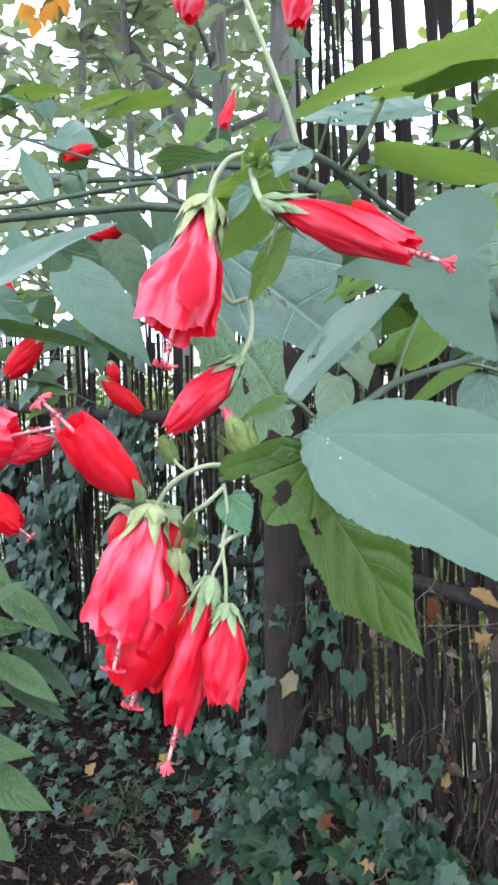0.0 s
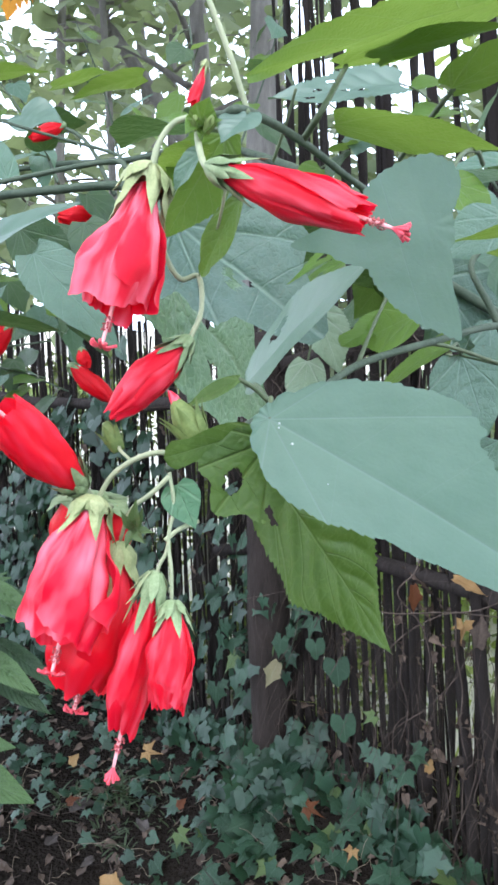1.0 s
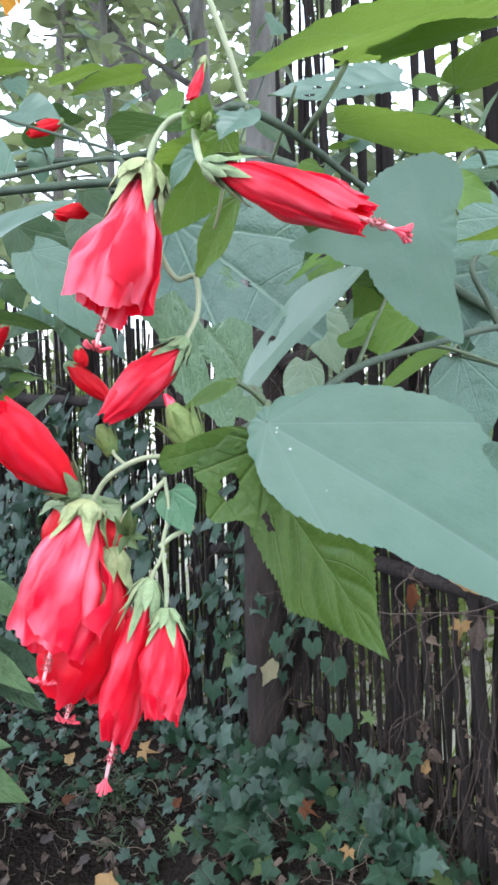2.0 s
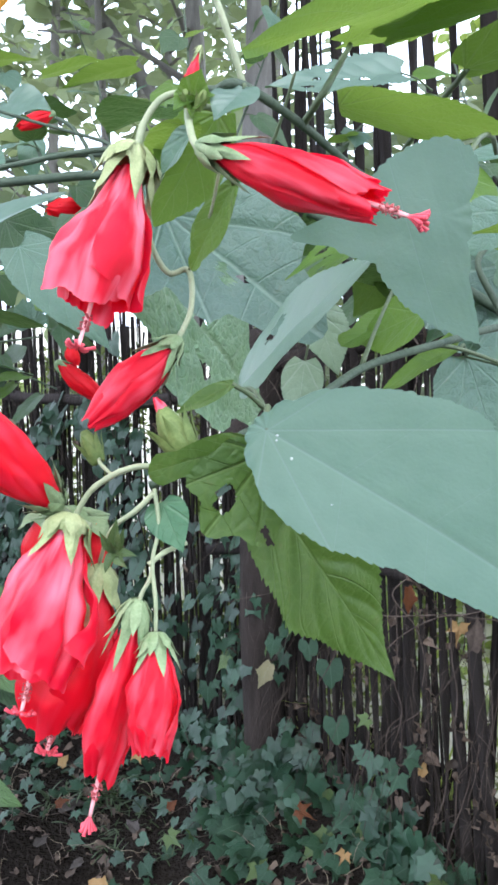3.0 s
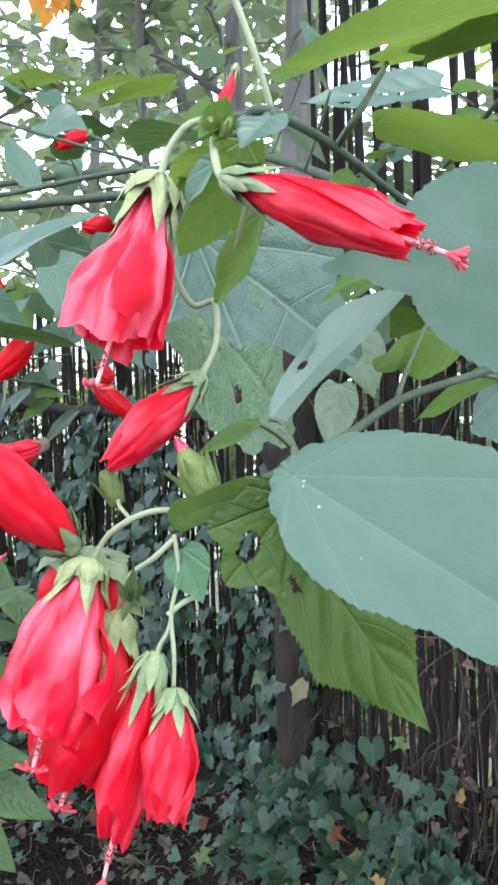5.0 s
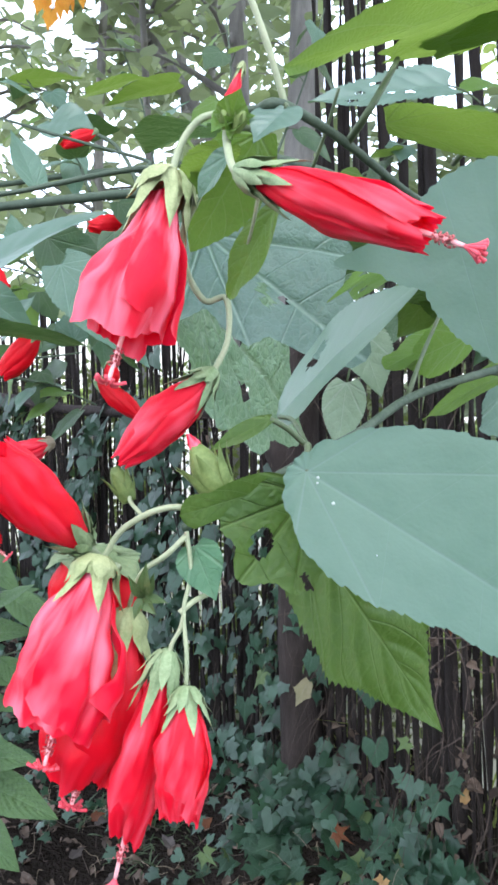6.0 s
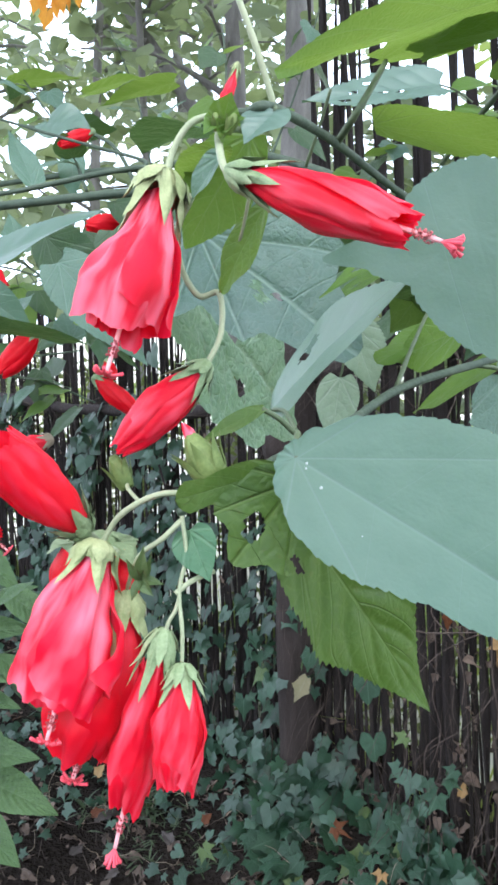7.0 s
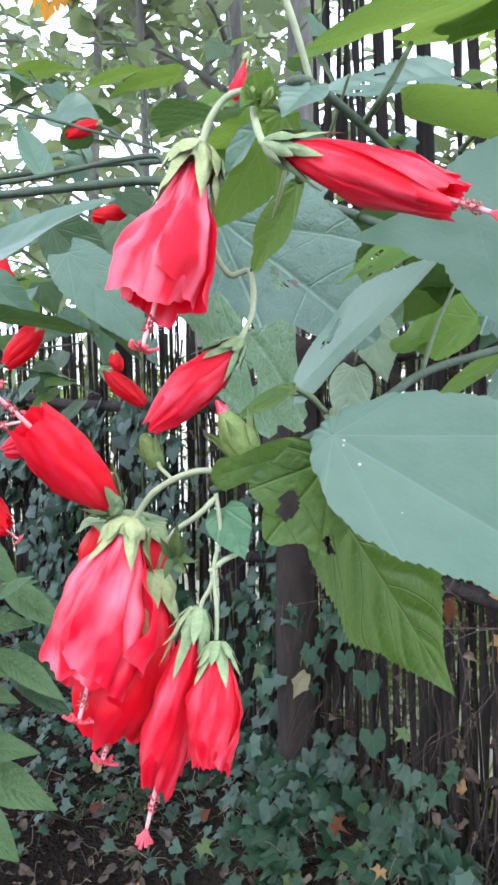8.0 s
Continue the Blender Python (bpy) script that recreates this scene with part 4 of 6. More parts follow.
    # pale young leaves at the ends of the runners
    for k, place in enumerate(((0.3657, 1.50, 0.6493), (0.4092, 1.50, 0.6554), (0.3856, 1.50, 0.6150), (0.3169, 1.52, 0.7389), (0.3125, 1.60, 0.4831), (-0.1568, 1.90, 0.1715), (0.4209, 1.50, 0.6755))):
        part("ivy_leaf", meshes[3 + k % 2], YOUNG_IVY, ivy, leaf_pose(Vector(place), (0.3 * math.sin(k * 2), -0.7, 0.6), (math.sin(k * 1.7), 0, -0.8), 0.045 + 0.012 * (k % 3)))
    rest += near[290:]
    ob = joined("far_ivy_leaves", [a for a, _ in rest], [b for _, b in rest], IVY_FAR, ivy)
    tagged(ob, kind="stuff")
    # runners over the soil and up the fence
    for k in range(26):
        s = rng.uniform(0.7, 4.5)
        p, d = fence_at(s)
        n = Vector((-d.y, d.x, 0))
        n = n if n.y < 0 else -n
        x, y = p.x + n.x * 0.08, p.y + n.y * 0.08
        pts = [Vector((x, y, ground_z(x, y)))]
        for i in range(6):
            pts.append(pts[-1] + Vector((rng.gauss(0, 0.022), rng.gauss(0, 0.012), rng.uniform(0.03, 0.10))))
        stem(ivy, "runner", pts, 0.0020, 0.0010, VINE, 4, 6)
    return meshes


build_ivy()


def build_dead_vines():
    """Dry stems hanging in a tangle on the near end of the fence."""
    rng = random.Random(31)
    verts, faces = [], []
    for k in range(980):
        s = rng.uniform(0.9, 2.1) if k < 150 or k >= 800 else (rng.uniform(2.1, 5.0) if k < 560 else rng.uniform(0.8, 2.4))
        p, d = fence_at(s)
        n = Vector((-d.y, d.x, 0))
        n = n if n.y < 0 else -n
        low = 440 < k < 800
        z = ground_z(p.x, p.y) + (rng.uniform(0.10, 0.80) if k < 150 or k >= 800 else (min(1.6, abs(rng.gauss(1.15, 0.22))) if not low else rng.gauss(1.33, 0.05)))
        q = p + n * (rng.uniform(0.03, 0.11) if k < 560 or k >= 800 else rng.uniform(0.05, 0.13)) + Vector((0, 0, z))
        pts = [q]
        heading = (Vector((rng.gauss(0, 0.45), rng.gauss(0, 0.2), rng.choice((-1, -1, -1, -1, 0.6)))) if not low else d * rng.choice((-1, 1)) + Vector((0, 0, rng.gauss(0, 0.3)))).normalized()
        for i in range(rng.randint(4, 8)):
            heading = (heading + Vector((rng.gauss(0, 0.22), rng.gauss(0, 0.12), rng.gauss(-0.15, 0.18)))).normalized()
            pts.append(pts[-1] + heading * rng.uniform(0.03, 0.075))
        if min(q.z for q in pts) < ground_z(pts[-1].x, pts[-1].y):
            pts = [q for q in pts if q.z > ground_z(q.x, q.y)]
        if len(pts) < 3:
            continue
        r = rng.choice((0.0004, 0.0005, 0.0007, 0.0009, 0.0015)) * (1.0 if k < 800 else 0.65)
        v, f, _ = tube_data(spline(pts, 4), r, r * 0.6, 5, 0.2, k, len(verts))
        verts += v
        faces += f
    # a few long tendrils that hang clear
    for pts in (((0.2300, 1.50, 0.9960), (0.2800, 1.46, 1.0150), (0.3355, 1.42, 1.0206), (0.4154, 1.42, 1.0223), (0.4920, 1.41, 1.0282), (0.5470, 1.38, 1.0634), (0.60, 1.36, 1.10)),
                ((0.40, 1.47, 1.13), (0.3800, 1.45, 1.0949), (0.3468, 1.45, 1.0530), (0.3932, 1.44, 0.9899), (0.4160, 1.44, 0.9159), (0.4137, 1.44, 0.8598)),
                ((0.4600, 1.42, 1.0250), (0.4655, 1.42, 0.9312), (0.4810, 1.42, 0.8510), (0.4806, 1.42, 0.7631), (0.4986, 1.42, 0.6863))):
        v, f, _ = tube_data(spline([Vector(q) for q in pts], 7), 0.0017, 0.0011, 6, 0.2, 3, len(verts))
        verts += v
        faces += f
    part("dead_vines", mesh_from("dead_vines", verts, faces), VINE, None)
    tagged(bpy.data.objects["dead_vines"], "tangle of dry brown vine stems hanging on the fence", "dead vines", "", "stuff")


build_dead_vines()


def build_fence_scraps():
    """Curled brown leaf scraps caught among the dry stems."""
    rng = random.Random(35)
    scrap = leaf_mesh(1.0, 0.6, nu=6, nv=2, teeth=0.0, curl=0.5, fold=0.5, wave=0.3, pucker=0.0)
    poses = []
    for k in range(1060):
        s = rng.uniform(0.95, 2.2) if k < 300 or k >= 760 else (rng.uniform(2.2, 4.8) if k < 560 else rng.uniform(0.9, 2.4))
        p, d = fence_at(s)
        n = Vector((-d.y, d.x, 0))
        n = n if n.y < 0 else -n
        h = rng.uniform(0.1, 0.75) if k < 300 or k >= 760 else (rng.uniform(0.6, 1.4) if k < 560 else rng.gauss(1.30, 0.06))
        if noise.noise((s * 4, h * 4, 3)) < 0.0:
            continue
        q = p + n * rng.uniform(0.02, 0.10) + Vector((0, 0, ground_z(p.x, p.y) + h))
        poses.append(leaf_pose(q, n + Vector((rng.gauss(0, 0.6), rng.gauss(0, 0.5), rng.gauss(0, 0.5))), (rng.gauss(0, 0.5), 0.1, -1), rng.uniform(0.012, 0.045)))
    ob = joined("dry_leaf_scraps", [scrap] * len(poses), poses, LITTER, None)
    tagged(ob, "curled brown dead leaf scraps caught on the fence", "dead leaves", "", "stuff")


build_fence_scraps()


def build_undergrowth():
    """Low leafage behind the fence, which breaks up the light in its gaps."""
    rng = random.Random(37)
    verts, faces = [], []
    for k in range(16000):
        s = rng.uniform(0.5, 5.4) if k < 9000 else rng.uniform(2.2, 5.4)
        p, d = fence_at(s)
        n = Vector((-d.y, d.x, 0))
        n = n if n.y > 0 else -n
        h = 1.5 * rng.random() ** 1.15
        if noise.noise((s * 3.0, h * 3.5, 9)) < -0.12:
            continue
        q = p + n * rng.uniform(0.06, 0.40) + Vector((0, 0, ground_z(p.x, p.y) + h))
        size = rng.uniform(0.012, 0.030)
        along = Vector((rng.gauss(0, 1), rng.gauss(0, 0.6), rng.gauss(-0.3, 0.7))).normalized() * size
        side = along.cross(Vector((rng.gauss(0, 0.5), -1, rng.gauss(0.3, 0.5)))).normalized() * size * rng.uniform(0.3, 0.5)
        m = len(verts)
        verts += [q - along, q - side + along * 0.1, q + along, q + side + along * 0.1, q + side.cross(along).normalized() * size * 0.15]
        faces += [(m, m + 1, m + 4), (m + 1, m + 2, m + 4), (m + 2, m + 3, m + 4), (m + 3, m, m + 4)]
    part("undergrowth", mesh_from("undergrowth", verts, faces), UNDERGROWTH, None)
    tagged(bpy.data.objects["undergrowth"], "low green leafage growing close behind the fence", "undergrowth", "", "stuff")


build_undergrowth()


def build_litter():
    """Dead leaves and bits of twig on the soil."""
    rng = random.Random(41)
    scrap = leaf_mesh(1.0, 0.5, nu=6, nv=2, teeth=0.0, curl=0.3, fold=0.3, wave=0.2, pucker=0.0)
    poses = []
    for k in range(2600):
        x, y = rng.uniform(-1.7, 0.6), rng.uniform(0.9, 3.8)
        if x > 0.6 - 0.648 * (y - 1.55):
            continue
        poses.append(leaf_pose(Vector((x, y, ground_z(x, y) + rng.uniform(0.004, 0.02))), (rng.gauss(0, 0.4), rng.gauss(0, 0.4), 1), (rng.gauss(0, 1), rng.gauss(0, 1), 0.1), rng.uniform(0.015, 0.055)))
    ob = joined("leaf_litter", [scrap] * len(poses), poses, LITTER, None)
    tagged(ob, "brown dead leaves and scraps scattered on the soil", "leaf litter", "", "stuff")
    verts, faces = [], []
    for k in range(160):
        x, y = rng.uniform(-1.2, 0.5), rng.uniform(1.1, 2.4)
        a = rng.random() * 6.28
        ln = rng.uniform(0.04, 0.16)
        p = Vector((x, y, ground_z(x, y) + 0.012))
        pts = [p + Vector((math.cos(a) * ln * t, math.sin(a) * ln * t, 0.02 * rng.random())) for t in (0, 0.4, 0.7, 1)]
        v, f, _ = tube_data(spline(pts, 2), 0.0013, 0.0008, 5, 0.2, k, len(verts))
        verts += v
        faces += f
    part("fallen_twigs", mesh_from("fallen_twigs", verts, faces), VINE, None)
    tagged(bpy.data.objects["fallen_twigs"], "thin dry twigs lying on the soil", "twigs", "", "stuff")


def build_straws():
    """Pale dry straws on the soil and among the ivy."""
    rng = random.Random(43)
    verts, faces = [], []
    for k in range(150):
        x, y = rng.uniform(-1.0, 0.55), rng.uniform(1.3, 2.5)
        if x > 0.5 - 0.648 * (y - 1.55):
            continue
        a, ln = rng.random() * 6.28, rng.uniform(0.03, 0.13)
        p = Vector((x, y, ground_z(x, y) + 0.02))
        pts = [p + Vector((math.cos(a + 0.5 * t) * ln * t, math.sin(a + 0.5 * t) * ln * t, 0.04 * rng.random())) for t in (0, 0.35, 0.7, 1)]
        v, f, _ = tube_data(spline(pts, 3), 0.0010, 0.0005, 5, 0.2, k, len(verts))
        verts += v
        faces += f
    part("dry_straws", mesh_from("dry_straws", verts, faces), STRAW, None)
    tagged(bpy.data.objects["dry_straws"], "thin pale dry straws lying on the soil and ivy", "straws", "", "stuff")


def build_weeds():
    """Low tufts of fine-leaved weed on the bare soil."""
    rng = random.Random(47)
    blade = leaf_mesh(1.0, 0.12, nu=6, nv=1, teeth=0.0, curl=0.35, fold=0.2, wave=0.0, pucker=0.0, cord=0.0, base_wide=0.3)
    poses = []
    for cx, cy, count, size in ((-0.42, 2.35, 80, 0.075), (-0.30, 2.25, 40, 0.06), (-0.55, 2.3, 50, 0.065), (-0.18, 2.05, 25, 0.05), (-0.38, 2.1, 40, 0.05)):
        for k in range(count):
            x, y = cx + rng.gauss(0, 0.045), cy + rng.gauss(0, 0.045)
            out = Vector((rng.gauss(0, 0.7), rng.gauss(0, 0.7), rng.uniform(0.3, 1.0)))
            poses.append(leaf_pose(Vector((x, y, ground_z(x, y) + rng.uniform(0.0, 0.03))), (-out.x, -out.y, 0.9), out, size * rng.uniform(0.5, 1.2)))
    ob = joined("low_weeds", [blade] * len(poses), poses, WEED, None)
    tagged(ob, "low tufts of fine-leaved green weed on the soil", "weeds", "", "stuff")


build_litter()
build_straws()
build_weeds()


# ---- trees and growth beyond and beside the fence ----
def tree(place, height, lean, spread, leaves, leaf_size, mat, seed, label, crown_low=0.45, trunk_r=0.06):
    rng = random.Random(seed)
    x, y = place
    foot = Vector((x, y, ground_z(x, y) - 0.05))
    ob = rooted("tree", foot, label, "tree", "trees beyond the fence")
    top = foot + Vector((lean[0], lean[1], height))
    pts = [foot.lerp(top, t) + Vector((rng.gauss(0, 0.04), rng.gauss(0, 0.04), 0)) * (t > 0) for t in (0, 0.25, 0.5, 0.75, 1)]
    stem(ob, "trunk", pts, trunk_r, trunk_r * 0.35, BARK_PALE, 5, 10, 0.08)
    tips = []
    for k in range(16):
        t = crown_low + (1 - crown_low) * (k + rng.random()) / 16
        a = rng.random() * 6.28
        s = foot.lerp(top, t)
        ln = spread * rng.uniform(0.5, 1.0) * (1.15 - 0.6 * t)
        e = s + Vector((math.cos(a) * ln, math.sin(a) * ln, rng.uniform(0.0, 0.5) * ln))
        mid = s.lerp(e, 0.5) + Vector((0, 0, 0.12 * ln))
        stem(ob, "limb", [s, mid, e], trunk_r * 0.28, trunk_r * 0.08, BARK_PALE, 4, 6, 0.1)
        for i in range(7):
            tips.append(s.lerp(e, rng.uniform(0.25, 1.0)) + Vector((rng.gauss(0, 0.16), rng.gauss(0, 0.16), rng.gauss(0, 0.13))))
    one = leaf_mesh(1.0, 0.8, nu=5, nv=1, teeth=0.0, curl=0.2, fold=0.15, wave=0.0, pucker=0.0, cord=0.0, base_wide=0.1)
    poses = []
    for k in range(leaves):
        c = rng.choice(tips)
        p = c + Vector((rng.gauss(0, 0.13), rng.gauss(0, 0.13), rng.gauss(0, 0.11)))
        poses.append(leaf_pose(p, (rng.gauss(0, 0.7), rng.gauss(-0.3, 0.6), 1), (rng.gauss(0, 1), rng.gauss(0, 1), rng.gauss(-0.5, 0.4)), leaf_size * rng.uniform(0.6, 1.3)))
    joined("crown", [one] * len(poses), poses, mat, ob)
    return ob


GREY_TREE = "slender grey tree with a loose dark green crown"
tree((-1.35, 5.4), 5.2, (0.3, 0.2), 1.3, 560, 0.18, FAR_LEAF, 1, GREY_TREE, 0.35, 0.055)
tree((-0.55, 6.6), 6.0, (-0.3, 0.0), 1.5, 560, 0.19, FAR_LEAF, 2, GREY_TREE, 0.35, 0.075)
tree((-2.6, 6.4), 5.6, (0.2, 0.1), 1.6, 560, 0.19, FAR_LEAF, 3, GREY_TREE, 0.3, 0.07)
tree((0.3, 7.6), 6.4, (0.2, 0.0), 1.5, 1500, 0.13, FAR_LEAF, 4, GREY_TREE, 0.4, 0.08)
tree((2.6, 6.6), 5.5, (0.0, 0.0), 1.5, 1000, 0.13, FAR_LEAF_LIGHT, 5, "light green tree beyond the pole fence", 0.35, 0.06)
# the next two stand out of view, added to keep sky light off the bed
tree((1.75, 3.3), 4.9, (-1.2, -0.6), 2.2, 5200, 0.2, FAR_LEAF, 8, "unseen tall tree added so that its crown shades the bed", 0.74, 0.08)
tree((-2.3, 0.2), 5.2, (1.3, 1.2), 2.2, 4200, 0.2, FAR_LEAF, 9, "unseen tall tree added so that its crown shades the bed", 0.70, 0.09)
tree((-0.1255, 3.5226, 1.8559)[:2], 5.0, (-0.05, 0.0), 0.9, 500, 0.10, FAR_LEAF, 10, "slender pale grey tree close behind the fence", 0.5, 0.062)
tree((0.0881, 3.0437, 2.4074)[:2], 5.4, (0.02, 0.0), 0.9, 420, 0.10, FAR_LEAF, 12, "straight pale grey tree close behind the fence", 0.62, 0.076)
tree((1.29, 3.2), 4.5, (-2.98, 1.37), 0.8, 160, 0.12, FAR_LEAF, 13, "slender grey tree leaning far over", 0.6, 0.055)
tree((-0.585, 3.9), 4.6, (-0.04, 0.0), 0.7, 160, 0.12, FAR_LEAF, 14, "thin straight grey tree behind the fence", 0.6, 0.030)
tree((-0.37, 4.4), 4.8, (0.03, 0.0), 0.7, 160, 0.12, FAR_LEAF, 15, "thin straight grey tree behind the fence", 0.6, 0.040)
tree((-4.2, 8.5), 6.5, (0.0, 0.0), 2.0, 1100, 0.17, FAR_LEAF, 6, GREY_TREE, 0.25, 0.09)


def hedge(x0, x1, y, top, count, size, mat, seed, label):
    """A loose bank of leafy growth on the far side."""
    rng = random.Random(seed)
    one = leaf_mesh(1.0, 0.5, nu=4, nv=1, teeth=0.0, curl=0.2, fold=0.15, wave=0.0, pucker=0.0, cord=0.0, base_wide=0.1)
    poses = []
    for k in range(count):
        x = rng.uniform(x0, x1)
        h = top * (0.75 + 0.35 * noise.noise((x * 0.9, seed, 0)))
        p = Vector((x, y + rng.gauss(0, 0.35), ground_z(x, y) + h * rng.random() ** 0.8))
        if p.x < 0.62 - 0.66 * (p.y - 1.55) + 0.16:
            continue
        poses.append(leaf_pose(p, (rng.gauss(0, 0.6), rng.gauss(-0.6, 0.5), 1), (rng.gauss(0, 1), rng.gauss(0, 0.6), rng.gauss(0.2, 0.8)), size * rng.uniform(0.6, 1.4)))
    ob = joined("far_bushes", [one] * len(poses), poses, mat, None)
    tagged(ob, label, "bushes", "", "stuff")


hedge(0.35, 2.6, 2.75, 1.0, 2400, 0.065, FAR_LEAF_LIGHT, 53, "yellow-green growth close behind the fence")
hedge(0.30, 2.4, 3.3, 3.4, 4600, 0.10, FAR_LEAF, 55, "grey-green leaves of the shrubs behind the fence")
hedge(0.9, 2.6, 1.75, 0.8, 1300, 0.055, FAR_LEAF_LIGHT, 54, "yellow-green growth close behind the fence")
hedge(0.6, 5.0, 4.6, 1.1, 2600, 0.16, FAR_LEAF_LIGHT, 51, "pale green sunlit bushes seen through the gaps of the fence")
hedge(-9.0, 1.0, 12.5, 0.9, 2600, 0.24, FAR_LEAF_LIGHT, 52, "light green bushes far behind the fence")


def far_field():
    """Open, pale ground in full daylight on the far side."""
    xs = [0.12 * i for i in range(84)] + [16, 40, 120, 400, 900]
    ys = [-3.3 + 0.12 * j for j in range(131)] + [18, 30, 60, 150, 500]
    verts, faces = [], []
    for y in ys:
        edge = 1.42 - 0.648 * (y - 0.52) if y < 2.63 else -0.08 - 1.047 * (y - 2.63)
        for x in xs:
            x += 0.12 * noise.noise((y * 1.3, 0, 7)) if x < 0.3 else 0
            verts.append((edge + 0.15 + x, y, ground_z(edge + 0.15 + x, y) + 0.03 + 0.14 * smoothstep(x / 3.0) + 0.14 * smoothstep((y - 6) / 6)))
    n = len(xs)
    for j in range(len(ys) - 1):
        for i in range(n - 1):
            faces.append((j * n + i, j * n + i + 1, (j + 1) * n + i + 1, (j + 1) * n + i))
    part("field", mesh_from("field", verts, faces), FIELD, None)
    tagged(bpy.data.objects["field"], "pale dry open ground in daylight behind the fence", "field", "", "structure")


far_field()


def far_grass():
    rng = random.Random(61)
    verts, faces = [], []
    for k in range(5200):
        y = rng.uniform(1.2, 7.5)
        x = 0.62 - 0.648 * (y - 1.55) + rng.uniform(0.12, 3.5)
        p = Vector((x, y, ground_z(x, y)))
        h, a = rng.uniform(0.10, 0.32), rng.random() * 6.28
        w = Vector((math.cos(a), math.sin(a), 0)) * rng.uniform(0.002, 0.005)
        b = Vector((rng.gauss(0, 0.3), rng.gauss(0, 0.3), 1)).normalized() * h
        n = len(verts)
        verts += [p - w, p + w, p + b * 0.6 + w * 0.7, p + b * 0.6 - w * 0.7, p + b + Vector((b.x, b.y, -0.02))]
        faces += [(n, n + 1, n + 2, n + 3), (n + 3, n + 2, n + 4)]
    part("far_grass", mesh_from("far_grass", verts, faces), GRASS, None)
    tagged(bpy.data.objects["far_grass"], "pale yellow-green grass growing behind the fence", "grass", "", "stuff")


far_grass()


# ---- the flowering shrub ----
shrub = rooted("flowering_shrub", (0.62, 0.62, ground_z(0.62, 0.62)), "flowering shrub with toothed green leaves and hanging half-closed red flowers", "shrub")

# main branches
stem(shrub, "branch", [(0.62, 0.62, 0.28), (0.56, 0.62, 0.9), (0.38, 0.60, 1.40), (0.2310, 0.4808, 1.5908), (0.1662, 0.4323, 1.5975), (0.1113, 0.3813, 1.5892), (0.0724, 0.3502, 1.5807), (0.0484, 0.3187, 1.5709), (0.0280, 0.2839, 1.5664), (0.0115, 0.2748, 1.5586), (0.0015, 0.2719, 1.5523), (-0.0110, 0.2674, 1.5477)], 0.0024, 0.0013, TWIG, steps=10)
stem(shrub, "branch", [(0.56, 0.62, 0.9), (0.46, 0.66, 1.40), (0.2319, 0.6305, 1.6400), (0.1495, 0.5346, 1.6639), (0.0891, 0.4566, 1.6768), (0.0462, 0.3774, 1.6835), (0.0188, 0.2922, 1.6731), (0.0098, 0.2921, 1.6720), (0.0017, 0.2933, 1.6719)], 0.0029, 0.0013, TWIG)
stem(shrub, "branch", [(0.0188, 0.2922, 1.6735), (0.0127, 0.2902, 1.6914), (0.0040, 0.2919, 1.7137), (-0.0058, 0.2961, 1.7387)], 0.0011, 0.0009, STEM_PALE)
stem(shrub, "branch", [(0.50, 0.62, 1.35), (0.30, 0.56, 1.54), (0.1582, 0.5500, 1.6332), (0.0965, 0.5800, 1.6670), (0.0419, 0.6000, 1.6887), (-0.0703, 0.6400, 1.7123), (-0.1418, 0.6600, 1.7126), (-0.2205, 0.7000, 1.7131), (-0.3200, 0.7400, 1.7120)], 0.0035, 0.0038, TWIG)
stem(shrub, "branch", [(-0.0350, 0.6300, 1.7060), (-0.0702, 0.6400, 1.7230), (-0.0826, 0.6500, 1.7339), (-0.1229, 0.6600, 1.7310), (-0.1628, 0.6800, 1.7282), (-0.2151, 0.7000, 1.7239), (-0.2900, 0.7300, 1.7250)], 0.0023, 0.0022, TWIG)
stem(shrub, "twig", [(-0.0826, 0.6500, 1.7339), (-0.0862, 0.6600, 1.7423), (-0.1549, 0.7000, 1.7684), (-0.2360, 0.7400, 1.7989)], 0.0017, 0.0012, TWIG)
leaf(shrub, (-0.0159, 0.4200, 1.7020), (-0.0520, 0.4600, 1.7000), 0.052, (0.1, -0.25, 0.95), SHRUB_LEAF_DARK_SHADED, "", None, teeth=0.05, full=0.7)
stem(shrub, "branch", [(0.30, 0.80, 1.66), (0.0218, 1.2823, 1.8886), (-0.2058, 1.4936, 1.9174), (-0.3590, 1.5897, 1.9311), (-0.5717, 1.5996, 1.9062)], 0.007, 0.0055, TWIG)
stem(shrub, "twig", [(0.2030, 0.5205, 1.5829), (0.1909, 0.5251, 1.6099), (0.1776, 0.5299, 1.6384), (0.1992, 0.5530, 1.6583)], 0.0030, 0.0016, TWIG)
stem(shrub, "twig", [(0.0707, 0.3552, 1.5800), (0.0872, 0.4035, 1.5986), (0.1088, 0.4484, 1.6276)], 0.0011, 0.0008)
stem(shrub, "twig", [(0.1099, 0.3813, 1.5889), (0.1254, 0.3907, 1.5863), (0.1598, 0.4190, 1.5766), (0.1720, 0.4700, 1.5750), (0.1699, 0.5202, 1.5774)], 0.0011, 0.0008)
stem(shrub, "twig", [(0.0462, 0.3774, 1.6835), (0.0545, 0.3588, 1.6943), (0.0703, 0.4041, 1.7257)], 0.0017, 0.0013)
stem(shrub, "twig", [(0.1173, 0.4904, 1.7006), (0.1155, 0.4199, 1.7028), (0.1148, 0.3695, 1.7045)], 0.0016, 0.0012)
stem(shrub, "twig", [(0.0412, 0.5440, 1.7108), (0.0479, 0.5265, 1.7283), (0.0539, 0.5092, 1.7475)], 0.0012, 0.0009)
